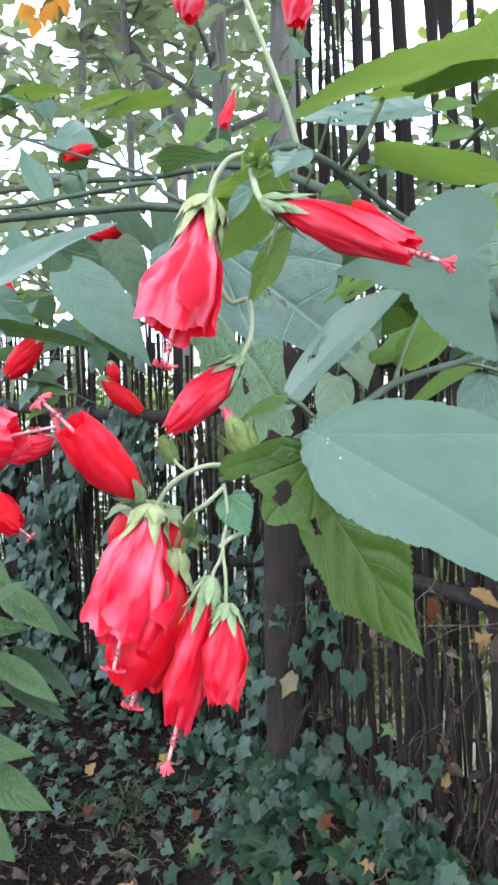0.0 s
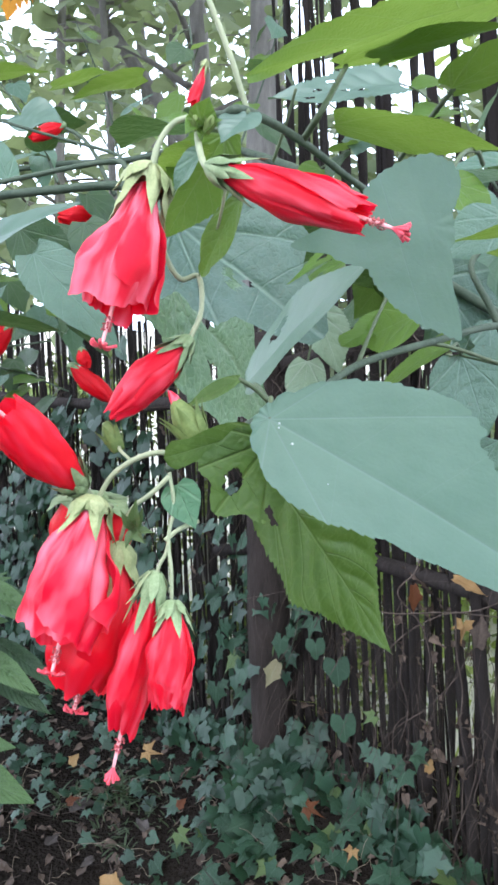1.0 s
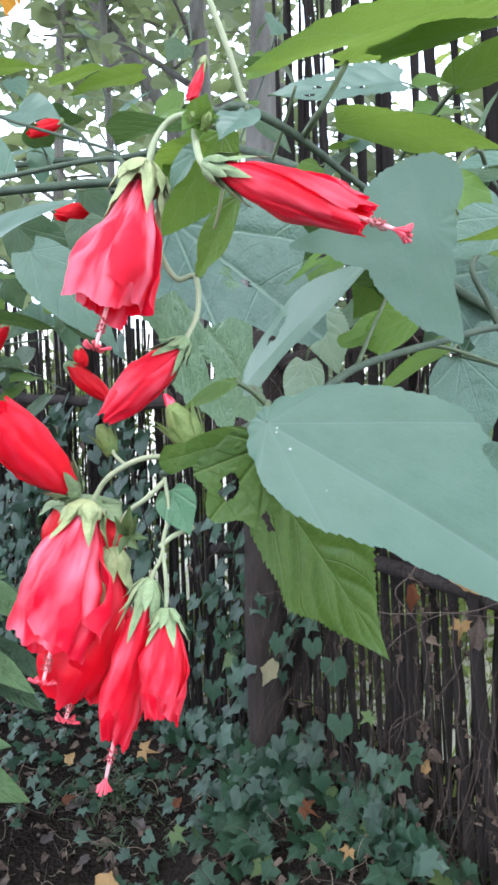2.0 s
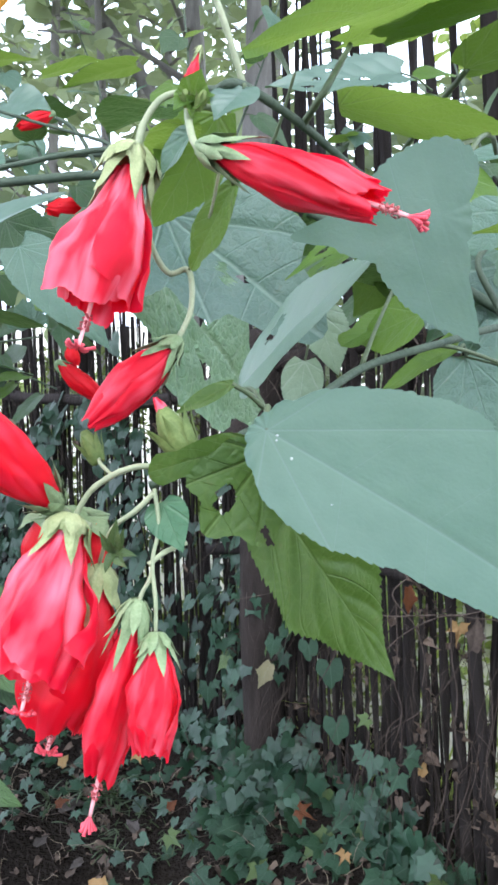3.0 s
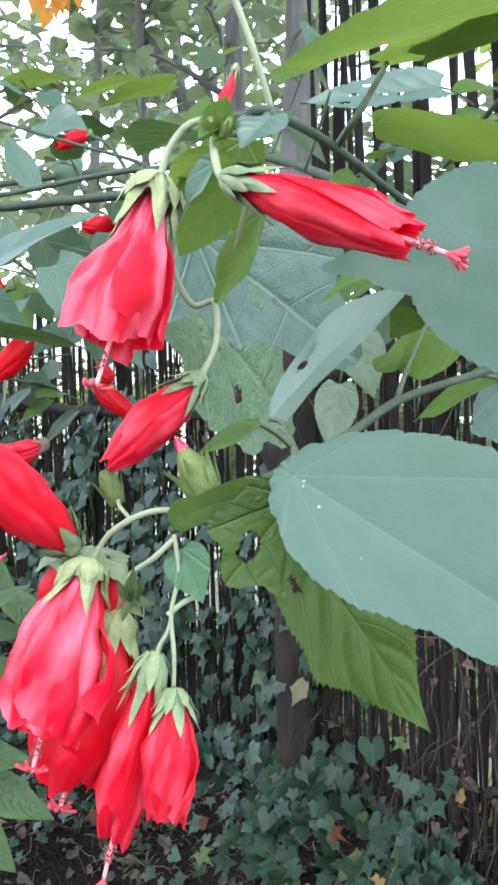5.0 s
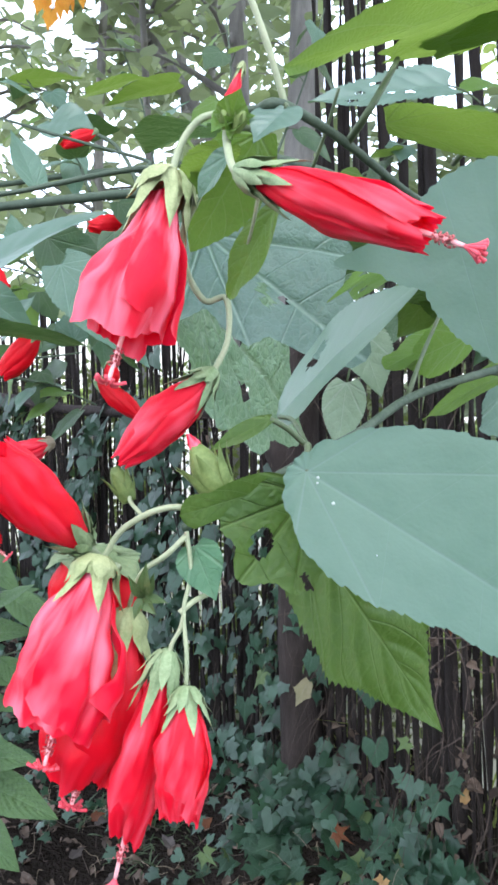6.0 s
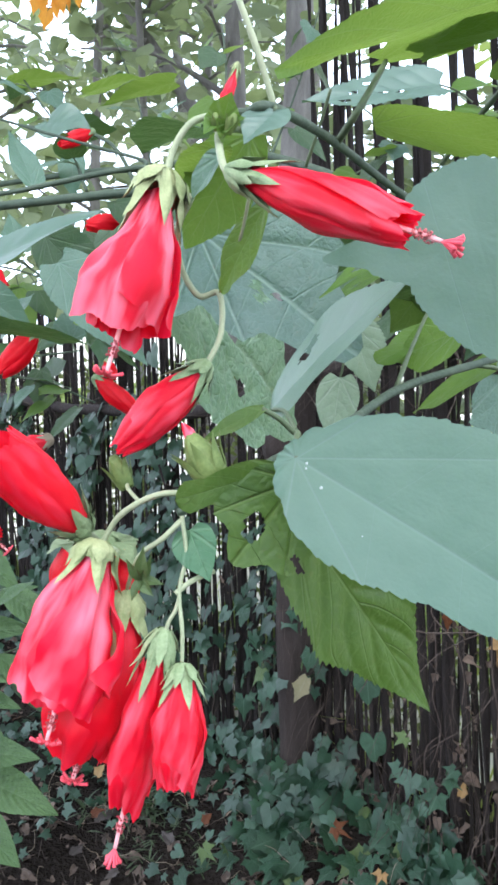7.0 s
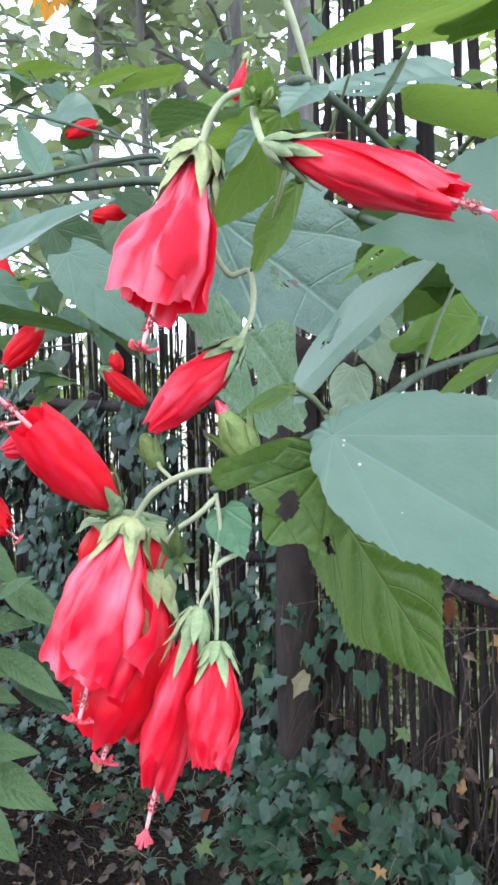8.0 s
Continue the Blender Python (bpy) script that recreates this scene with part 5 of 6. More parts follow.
stem(shrub, "twig", [(-0.1343, 0.9606, 1.7617), (-0.1934, 1.0268, 1.8515), (-0.3208, 1.0851, 1.8849)], 0.003, 0.002, TWIG)

# flower stalks
stem(shrub, "flower_stalk", [(0.0021, 0.2933, 1.6723), (-0.0073, 0.2931, 1.6696), (-0.0129, 0.2909, 1.6619), (-0.0153, 0.2884, 1.6526)], 0.0011, 0.0012, STEM_PALE)
stem(shrub, "flower_stalk", [(0.0017, 0.2933, 1.6719), (0.0012, 0.2878, 1.6630), (0.0038, 0.2716, 1.6510), (0.0077, 0.2650, 1.6479)], 0.0012, 0.0012, STEM_PALE)
stem(shrub, "flower_stalk", [(-0.0079, 0.2935, 1.6470), (-0.0142, 0.3020, 1.6364), (-0.0131, 0.3082, 1.6247), (-0.0075, 0.3097, 1.6158), (-0.0003, 0.3097, 1.6166), (0.0009, 0.2994, 1.6030), (-0.0038, 0.2926, 1.5917)], 0.0012, 0.0010, STEM_PALE)
stem(shrub, "flower_stalk", [(-0.0048, 0.2709, 1.5513), (-0.0111, 0.2693, 1.5535), (-0.0170, 0.2693, 1.5530), (-0.0238, 0.2710, 1.5499), (-0.0306, 0.2723, 1.5447), (-0.0360, 0.2741, 1.5363)], 0.00095, 0.00095, STEM_PALE)
stem(shrub, "flower_stalk", [(-0.0096, 0.2660, 1.5457), (-0.0155, 0.2652, 1.5400), (-0.0234, 0.2683, 1.5333), (-0.0293, 0.2773, 1.5193)], 0.0009, 0.0007, STEM_PALE)
stem(shrub, "flower_stalk", [(-0.0095, 0.2593, 1.5245), (-0.0107, 0.2583, 1.5199), (-0.0128, 0.2572, 1.5163), (-0.0142, 0.2564, 1.5112)], 0.00065, 0.00065, STEM_PALE)
stem(shrub, "flower_stalk", [(-0.0094, 0.2662, 1.5471), (-0.0079, 0.2633, 1.5354), (-0.0097, 0.2597, 1.5254), (-0.0085, 0.2557, 1.5137), (-0.0086, 0.2539, 1.5024)], 0.00065, 0.00065, STEM_PALE)
stem(shrub, "flower_stalk", [(-0.0232, 0.2710, 1.5503), (-0.0281, 0.2786, 1.5527), (-0.0297, 0.2849, 1.5537)], 0.00065, 0.00065, STEM_PALE)
stem(shrub, "flower_stalk", [(0.0005, 0.2719, 1.5523), (0.0015, 0.2720, 1.5529), (0.0020, 0.2722, 1.5542)], 0.0012, 0.0012, STEM_PALE)
stem(shrub, "flower_stalk", [(-0.0109, 0.2596, 1.5245), (-0.0062, 0.2620, 1.5277), (0.0003, 0.2672, 1.5292)], 0.0009, 0.0008, STEM_PALE)
stem(shrub, "flower_stalk", [(-0.0316, 0.2754, 1.5326), (-0.0374, 0.2797, 1.5337), (-0.0421, 0.2786, 1.5387)], 0.0012, 0.0012, STEM_PALE)

# flowers
BELL = (0.34, 0.60, 0.90, 1.0, 0.70)
SPINDLE = (0.45, 0.86, 1.0, 0.92, 0.50)
LONG = (0.45, 0.74, 0.97, 0.98, 0.60)
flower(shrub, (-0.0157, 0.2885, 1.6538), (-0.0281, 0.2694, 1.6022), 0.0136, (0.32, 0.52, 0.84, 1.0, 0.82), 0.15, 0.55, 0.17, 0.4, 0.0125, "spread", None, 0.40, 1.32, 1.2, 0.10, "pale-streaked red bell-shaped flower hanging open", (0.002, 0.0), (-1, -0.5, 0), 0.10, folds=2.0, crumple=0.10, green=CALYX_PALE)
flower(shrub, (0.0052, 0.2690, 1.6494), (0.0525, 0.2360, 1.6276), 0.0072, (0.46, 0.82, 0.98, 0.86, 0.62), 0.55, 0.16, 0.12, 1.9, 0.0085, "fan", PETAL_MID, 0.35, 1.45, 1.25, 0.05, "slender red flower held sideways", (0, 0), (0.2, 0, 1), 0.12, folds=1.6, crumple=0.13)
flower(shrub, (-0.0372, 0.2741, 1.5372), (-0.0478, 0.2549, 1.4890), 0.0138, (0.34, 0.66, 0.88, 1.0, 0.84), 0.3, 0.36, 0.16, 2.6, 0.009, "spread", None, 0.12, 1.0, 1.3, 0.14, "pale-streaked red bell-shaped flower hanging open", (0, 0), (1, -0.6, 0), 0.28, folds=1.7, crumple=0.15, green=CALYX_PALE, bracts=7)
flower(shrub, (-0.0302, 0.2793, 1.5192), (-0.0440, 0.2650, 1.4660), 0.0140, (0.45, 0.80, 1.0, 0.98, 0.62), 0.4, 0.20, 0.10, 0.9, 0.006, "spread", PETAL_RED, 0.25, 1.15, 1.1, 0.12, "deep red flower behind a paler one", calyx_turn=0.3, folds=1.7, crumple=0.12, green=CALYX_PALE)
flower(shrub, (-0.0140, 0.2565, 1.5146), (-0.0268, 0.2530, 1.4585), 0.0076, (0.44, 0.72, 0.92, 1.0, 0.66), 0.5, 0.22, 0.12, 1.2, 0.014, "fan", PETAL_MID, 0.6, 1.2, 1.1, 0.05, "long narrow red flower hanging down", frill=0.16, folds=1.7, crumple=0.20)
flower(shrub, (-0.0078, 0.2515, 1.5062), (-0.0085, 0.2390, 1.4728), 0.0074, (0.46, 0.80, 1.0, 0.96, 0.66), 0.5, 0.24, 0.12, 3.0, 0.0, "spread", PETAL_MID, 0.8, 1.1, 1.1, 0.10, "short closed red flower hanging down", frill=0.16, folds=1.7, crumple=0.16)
flower(shrub, (-0.0026, 0.2926, 1.5930), (-0.0318, 0.2786, 1.5653), 0.0070, (0.50, 0.90, 1.0, 0.88, 0.42), 0.35, 0.10, 0.08, 0.2, 0.0, "spread", PETAL_MID, 0.7, 1.2, 1.3, 0.16, "small closed red flower", folds=1.4, crumple=0.10)
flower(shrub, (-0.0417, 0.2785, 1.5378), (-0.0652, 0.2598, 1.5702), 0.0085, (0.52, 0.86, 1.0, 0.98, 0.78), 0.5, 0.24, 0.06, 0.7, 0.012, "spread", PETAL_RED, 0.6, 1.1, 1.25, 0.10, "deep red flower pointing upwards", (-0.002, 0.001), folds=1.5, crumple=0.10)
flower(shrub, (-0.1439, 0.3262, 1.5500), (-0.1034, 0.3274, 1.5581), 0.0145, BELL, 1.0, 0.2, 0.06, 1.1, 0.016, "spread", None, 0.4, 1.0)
flower(shrub, (-0.2349, 0.5702, 1.4898), (-0.1826, 0.5647, 1.4505), 0.0145, LONG, 1.0, 0.1, 0.05, 2.1, 0.010, "spread", PETAL_DEEP, 0.4, 1.0)
flower(shrub, (-0.1707, 0.8271, 1.5585), (-0.1214, 0.8198, 1.5188), 0.0105, SPINDLE, 0.9, 0.15, 0.08, 0.6, 0.0, "spread", PETAL_DEEP, 0.5, 0.9)
flower(shrub, (-0.1697, 0.8906, 1.5752), (-0.1620, 0.8864, 1.5501), 0.008, SPINDLE, 0.9, 0.15, 0.08, 0.6, 0.0, "spread", PETAL_DEEP, 0.5, 0.9)
flower(shrub, (-0.1949, 0.9761, 1.8490), (-0.2330, 0.9527, 1.8255), 0.0088, SPINDLE, 0.9, 0.15, 0.08, 1.6, 0.0, "spread", PETAL_DEEP, 0.5, 0.9)
flower(shrub, (-0.1536, 0.9777, 1.7401), (-0.2059, 0.9575, 1.7347), 0.0115, SPINDLE, 0.9, 0.15, 0.08, 2.6, 0.0, "spread", PETAL_DEEP, 0.5, 0.9)
flower(shrub, (0.0344, 0.7828, 1.6831), (0.0743, 0.7776, 1.6550), 0.0125, SPINDLE, 0.9, 0.15, 0.08, 0.3, 0.0, "spread", PETAL_DEEP, 0.5, 0.9)
flower(shrub, (0.1151, 0.6428, 1.7030), (0.0872, 0.6453, 1.7157), 0.007, SPINDLE, 0.9, 0.15, 0.08, 0.3, 0.0, "spread", PETAL_DEEP, 0.5, 0.9)
flower(shrub, (-0.0131, 0.8128, 1.8680), (-0.0270, 0.7846, 1.8165), 0.0060, (0.34, 0.60, 0.85, 1.0, 0.75), 0.8, 0.25, 0.14, 0.9, 0.0, "spread", PETAL_MID, 0.5, 1.6, crumple=0.25, green=CALYX_PALE, label="wilting red flower with a pale calyx")
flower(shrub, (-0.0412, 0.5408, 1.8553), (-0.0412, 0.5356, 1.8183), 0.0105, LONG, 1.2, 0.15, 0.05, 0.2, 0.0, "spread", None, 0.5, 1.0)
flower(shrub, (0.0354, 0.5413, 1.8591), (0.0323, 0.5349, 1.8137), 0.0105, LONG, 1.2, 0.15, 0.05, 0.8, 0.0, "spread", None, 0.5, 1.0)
flower(shrub, (-0.2596, 0.9304, 1.6094), (-0.3054, 0.9226, 1.5541), 0.0155, SPINDLE, 1.2, 0.15, 0.05, 0.5, 0.0, "spread", PETAL_DEEP, 0.5, 1.0)
flower(shrub, (-0.3476, 0.9428, 1.6979), (-0.2997, 0.9371, 1.6575), 0.0135, SPINDLE, 1.2, 0.15, 0.05, 0.1, 0.0, "spread", PETAL_DEEP, 0.5, 1.0)
flower(shrub, (-0.2142, 0.8200, 1.4925), (-0.2720, 0.8050, 1.4690), 0.0135, (0.40, 0.85, 1.0, 0.9, 0.5), 1.2, 0.15, 0.10, 0.1, 0.0, "spread", PETAL_MID, 0.3, 0.9, label="withering red flower with a dry brown calyx", crumple=0.15, green=STRAW)
bud(shrub, (0.0024, 0.2721, 1.5535), (-0.0077, 0.2750, 1.5712), 0.0051, True, 0.3)
bud(shrub, (-0.0295, 0.2845, 1.5516), (-0.0348, 0.2864, 1.5624), 0.0032, False, 0.3)
for tip, w in (((-0.0207, 0.2620, 1.5386), 0.0042), ((-0.0262, 0.2630, 1.5343), 0.0032), ((-0.0250, 0.2640, 1.5205), 0.0034), ((-0.0180, 0.2620, 1.5229), 0.0040), ((-0.0149, 0.2630, 1.5262), 0.0030), ((-0.0189, 0.2640, 1.5350), 0.0030)):
    leaf(shrub, (-0.0225, 0.2665, 1.5265), tip, w, (0.5 * math.sin(w * 9e3), -0.8, 0.4), STEM_LEAF, "", None, teeth=0.02, fold=0.5, curl=0.3, base_wide=0.1, peak=0.8, nu=16, nv=3)
leaf(shrub, (0.0026, 0.2865, 1.6679), (0.0057, 0.2816, 1.6750), 0.010, (0.2, -0.8, 0.4), SHRUB_LEAF_YOUNG, "", None, teeth=0.05, fold=0.3)
leaf(shrub, (0.0020, 0.2868, 1.6692), (-0.0029, 0.2797, 1.6624), 0.007, (0.2, -0.7, 0.6), SHRUB_LEAF_YOUNG, "", None, teeth=0.05, fold=0.3)
bud(shrub, (0.0042, 0.2838, 1.6634), (0.0067, 0.2826, 1.6690), 0.0016, False, 0.9)
bud(shrub, (0.0011, 0.2839, 1.6642), (0.0005, 0.2828, 1.6694), 0.0014, False, 0.4)
flower(shrub, (-0.0401, 0.2856, 1.5362), (-0.0445, 0.2871, 1.4906), 0.0150, (0.75, 1.0, 0.92, 0.75, 0.5), 0.3, 0.2, 0.12, 1.7, 0.0, "spread", PETAL_DEEP, 0.3, 0.6, 1.1, 0.1, "short red flower behind a hanging one", bracts=3)

# large leaves
BIG = dict(nu=112, nv=10, n_teeth=37)
big_leaf = palm_leaf(shrub, (0.0255, 0.2620, 1.5658), (0.1135, 0.2150, 1.5189), ((0, 1.0, 0.3), (0.52, 0.4, 0.3), (-0.52, 0.6, 0.3), (1.10, 0.2, 0.3), (-1.10, 0.2, 0.3)), (0.05, -0.93, 0.36), SHRUB_LEAF_SMOOTH, "large smooth blue-green toothed leaf", (0.0270, 0.2848, 1.5660), teeth=0.012, pitch=0.034, curl=0.10, cup=0.13, relief=0.0015, wave=0.012, spokes=460, rings=26, seed=2,
                     rim_shape=((-3.2, 0.045), (-2.1, 0.055), (-1.4, 0.115), (-1.13, 0.205), (-0.94, 0.3), (-0.75, 0.42), (-0.65, 0.51), (-0.56, 0.585), (-0.44, 0.64), (-0.41, 0.615), (-0.3, 0.675), (-0.12, 0.82), (-0, 1), (0.1, 0.84), (0.2, 0.64), (0.29, 0.5), (0.47, 0.4), (0.68, 0.31), (0.9, 0.23), (1.27, 0.125), (2, 0.065), (3.2, 0.045)))
for x, y, r in ((0.004, 0.012, 0.00055), (0.010, 0.030, 0.00025), (-0.001, 0.004, 0.0005), (0.0015, 0.0045, 0.0004)):
    # small white specks dried on the blade
    q, n = min(((v.co, v.normal) for v in big_leaf.data.vertices), key=lambda c: (c[0].x - x) ** 2 + (c[0].y - y) ** 2)
    ring = [q + n * (r * 0.5 * h) for h in (-0.4, 0.0, 0.35, 0.5)]
    v, f, uv = tube_data(ring, r, r, 9, 0.3, 4)
    for k, s in enumerate((1.0, 1.0, 0.75, 0.2)):
        for c in range(9):
            v[k * 9 + c] = ring[k] + (v[k * 9 + c] - ring[k]) * s
    part("speck", mesh_from("speck", v, f, uv), SPECK, big_leaf, WORLD_OF[big_leaf.name], "dried white speck")
leaf(shrub, (0.0261, 0.2892, 1.5426), (0.0835, 0.3284, 1.4500), 0.045, (0.25, -0.75, 0.25), SHRUB_LEAF_VEINED, "large hanging green leaf with raised veins", (0.0195, 0.2777, 1.5523), teeth=0.08, pucker=0.05, fold=0.12, curl=0.05, cord=0.06, lobe=0.18, wave=0.05, holes=((0.12, 0.55, 0.05),), **dict(BIG, nv=24))
leaf(shrub, (0.0215, 0.2770, 1.5607), (-0.0107, 0.2620, 1.5530), 0.0125, (0, -0.90, -0.15), SHRUB_LEAF_VEINED, "", (0.0260, 0.2840, 1.5650), teeth=0.02, point=0.0, peak=0.8, blunt=0.95, base_wide=0.5, fold=0.15, curl=0.10, cord=0.0, nu=60)
palm_leaf(shrub, (0.0265, 0.2740, 1.5570), (0.0066, 0.2620, 1.5333), ((0, 1.0, 0.45), (0.52, 0.86, 0.45), (-0.52, 0.90, 0.5), (1.10, 0.42, 0.4), (-1.10, 0.55, 0.5)), (0.1, -0.93, 0.2), SHRUB_LEAF_VEINED, "insect-eaten green leaf with a round bite", (0.0270, 0.2830, 1.5640), teeth=0.02, holes=((0.10, 0.60, 0.11), (0.04, 0.68, 0.09), (-0.62, 0.80, 0.08)), curl=0.05, rings=44, spokes=180, seed=17)
leaf(shrub, (0.0150, 0.2905, 1.5778), (-0.0038, 0.2830, 1.5684), 0.0062, (0.25, -0.75, 0.55), SHRUB_LEAF_VEINED, "", (0.0262, 0.2960, 1.5690), teeth=0.02, fold=0.35, base_wide=0.15, peak=0.85, full=0.75, blunt=0.3, nu=40)
leaf(shrub, (-0.0073, 0.2674, 1.5424), (-0.0001, 0.2580, 1.5288), 0.014, (-0.2, -0.8, 0.5), SHRUB_LEAF_FRESH, "", None, teeth=0.06)
leaf(shrub, (0.0193, 0.3950, 1.5670), (0.0740, 0.3330, 1.6277), 0.044, (-0.45, -0.55, 0.70), SHRUB_LEAF_SKYLIT, "folded blue-green leaf with an eaten hole", (0.0300, 0.2990, 1.5620), fold=0.15, teeth=0.03, base_wide=0.1, peak=0.7, pucker=0.006, holes=((0.32, -0.45, 0.065), (0.36, -0.55, 0.06)), nu=130, nv=34, cord=0.02)
palm_leaf(shrub, (-0.0253, 0.5000, 1.6640), (0.0697, 0.4700, 1.5931), ((0, 1.0, 0.42), (0.52, 0.62, 0.34), (-0.52, 0.72, 0.40), (1.10, 0.50, 0.45), (-1.10, 0.62, 0.45), (2.0, 0.36, 0.7), (-2.0, 0.40, 0.7)), (0.1, -0.9, 0.42), SHRUB_LEAF_PALM, "broad lobed blue-green leaf with raised veins", (-0.0480, 0.6500, 1.7130), holes=((0.10, 0.42, 0.035), (0.18, 0.50, 0.035), (0.02, 0.52, 0.03)), curl=0.08, cup=0.08, teeth=0.016, relief=0.018, seed=3)
palm_leaf(shrub, (-0.0300, 0.5600, 1.6330), (0.0449, 0.6600, 1.5225), ((0, 1.0, 0.42), (0.52, 0.72, 0.55), (-0.52, 0.72, 0.55), (1.10, 0.56, 0.6), (-1.10, 0.58, 0.6), (2.0, 0.40, 0.7), (-2.0, 0.42, 0.7)), (0.0, -0.72, 0.69), SHRUB_LEAF_PUCKERED, "broad lobed leaf with small insect holes", (-0.0600, 0.6600, 1.7120), holes=((0.50, 0.45, 0.045), (-0.1, 0.3, 0.03)), curl=0.08, cup=0.06, teeth=0.016, relief=0.018, seed=8)
palm_leaf(shrub, (0.0854, 0.2950, 1.6338), (0.0970, 0.2850, 1.5922), ((0, 1.0, 0.3), (1.7, 1.1, 0.3)), (-0.32, -0.84, 0.44), SHRUB_LEAF_WAVY, "broad blue-green leaf with a wavy edge", None, teeth=0.016, pitch=0.075, curl=0.05, cup=0.04, relief=0.0, wave=0.03, midrib=0.36, spokes=360, rings=24, seed=5,
          rim_shape=((-3.2, 0.60), (-2.85, 0.61), (-2.48, 0.55), (-1.7, 0.22), (-1.2, 0.22), (-0.44, 0.29), (-0.12, 0.51), (0.0, 1.0), (0.25, 0.87), (0.55, 0.75), (0.89, 0.66), (1.26, 0.60), (1.62, 0.84), (1.76, 1.17), (1.92, 0.84), (2.32, 0.62), (2.91, 0.61), (3.2, 0.60)))
leaf(shrub, (0.0587, 0.3554, 1.6851), (0.1299, 0.3314, 1.6679), 0.038, (0, 0.22, 0.97), SHRUB_LEAF_YOUNG, "green leaf lit through from the sky", None, teeth=0.05, fold=0.05, curl=0.03, cord=0.05, pucker=0.012, nu=70, n_teeth=28)
leaf(shrub, (0.1680, 0.3950, 1.7600), (0.0190, 0.3350, 1.6990), 0.070, (0.1, 0.25, 0.95), SHRUB_LEAF_YOUNG, "green leaf lit through from the sky", (0.1742, 0.4319, 1.7818), teeth=0.13, lobe=0.35, curl=0.03, wave=0.05, pucker=0.012, nu=90, nv=10, n_teeth=13)
leaf(shrub, (0.0680, 0.4042, 1.7263), (0.1562, 0.3738, 1.7358), 0.030, (0, 0.0, 1.0), SHRUB_LEAF_YOUNG, "", None, teeth=0.05, curl=0.06, pucker=0.01)
leaf(shrub, (0.1138, 0.3695, 1.7045), (0.1433, 0.3407, 1.7175), 0.028, (0, 0.35, 0.9), SHRUB_LEAF_YOUNG, "", None, teeth=0.06, curl=0.04)
leaf(shrub, (0.1794, 0.7849, 1.8371), (0.0488, 0.7847, 1.8216), 0.085, (0, -0.60, 0.8), SHRUB_LEAF_SKYLIT, "pale blue-green leaf with ragged holes", (0.2181, 0.8134, 1.8296), teeth=0.16, holes=((0.5, 0.5, 0.045), (0.7, -0.5, 0.05), (0.3, -0.3, 0.04), (0.42, -0.1, 0.025), (0.62, 0.15, 0.03)), nu=64, nv=14, curl=0.03)
leaf(shrub, (0.2336, 0.6034, 1.7230), (0.1771, 0.5930, 1.7152), 0.040, (0, -0.45, 0.9), None, "", (0.2616, 0.6224, 1.7184), teeth=0.06)
leaf(shrub, (0.0105, 0.3100, 1.6700), (-0.0146, 0.3300, 1.6343), 0.026, (0.35, -0.75, 0.45), SHRUB_LEAF_YOUNG, "", (0.0029, 0.2881, 1.6649), teeth=0.06, full=0.7, nu=60, nv=8, n_teeth=14, peak=0.75)
leaf(shrub, (0.0030, 0.2851, 1.6651), (0.0098, 0.2823, 1.6678), 0.008, (0.1, -0.7, 0.6), SHRUB_LEAF_YOUNG, "", None, teeth=0.05, fold=0.3)
leaf(shrub, (0.0033, 0.2858, 1.6632), (0.0006, 0.2804, 1.6673), 0.007, (-0.2, -0.8, 0.5), SHRUB_LEAF_YOUNG, "", None, teeth=0.05, fold=0.3)
leaf(shrub, (-0.0171, 0.4694, 1.7165), (-0.0452, 0.4885, 1.7144), 0.032, (0.1, -0.6, 0.75), SHRUB_LEAF_YOUNG, "", None, teeth=0.06)
leaf(shrub, (0.0019, 0.2890, 1.6580), (-0.0084, 0.2930, 1.6440), 0.014, (-0.4, -0.6, 0.6), None, "", None, teeth=0.05, fold=0.3)
leaf(shrub, (0.0191, 0.2846, 1.6702), (0.0094, 0.2779, 1.6591), 0.017, (0, -0.5, 0.85), SHRUB_LEAF_SKYLIT, "", (0.0188, 0.2922, 1.6731), teeth=0.05)
leaf(shrub, (-0.0000, 0.2958, 1.6620), (-0.0183, 0.3333, 1.6543), 0.016, (0.3, -0.5, 0.8), SHRUB_LEAF_YOUNG, "", None, teeth=0.1)
leaf(shrub, (0.0158, 0.2920, 1.6433), (0.0013, 0.3000, 1.6159), 0.0135, (-0.3, -0.8, 0.35), SHRUB_LEAF_YOUNG, "", (0.0126, 0.2836, 1.6508), teeth=0.02, fold=0.2, base_wide=0.1, peak=0.95, blunt=0.5, full=0.8)
stem(shrub, "twig", [(0.0120, 0.2830, 1.6500), (0.0075, 0.2960, 1.6330), (0.0000, 0.3085, 1.6170)], 0.0006, 0.0005, STEM_PALE)
leaf(shrub, (0.0698, 0.5800, 1.5714), (0.0621, 0.5600, 1.5230), 0.031, (0, -0.6, 0.8), SHRUB_LEAF_PALE, "pale leaf with fan-like veins", (0.0788, 0.5900, 1.6043), teeth=0.05, pucker=0.03, base_wide=0.6, nu=60, nv=10)
leaf(shrub, (0.0800, 0.6200, 1.6112), (0.0981, 0.6000, 1.5597), 0.046, (0.2, -0.8, 0.5), SHRUB_LEAF_PALE, "", (0.0958, 0.6300, 1.6318), teeth=0.08, pucker=0.03, holes=((0.4, 0.2, 0.06),), nu=60, nv=12)
leaf(shrub, (0.1268, 0.4748, 1.6048), (0.0972, 0.5127, 1.5855), 0.042, (0, -0.8, 0.5), SHRUB_LEAF_YOUNG, "", None, teeth=0.06)
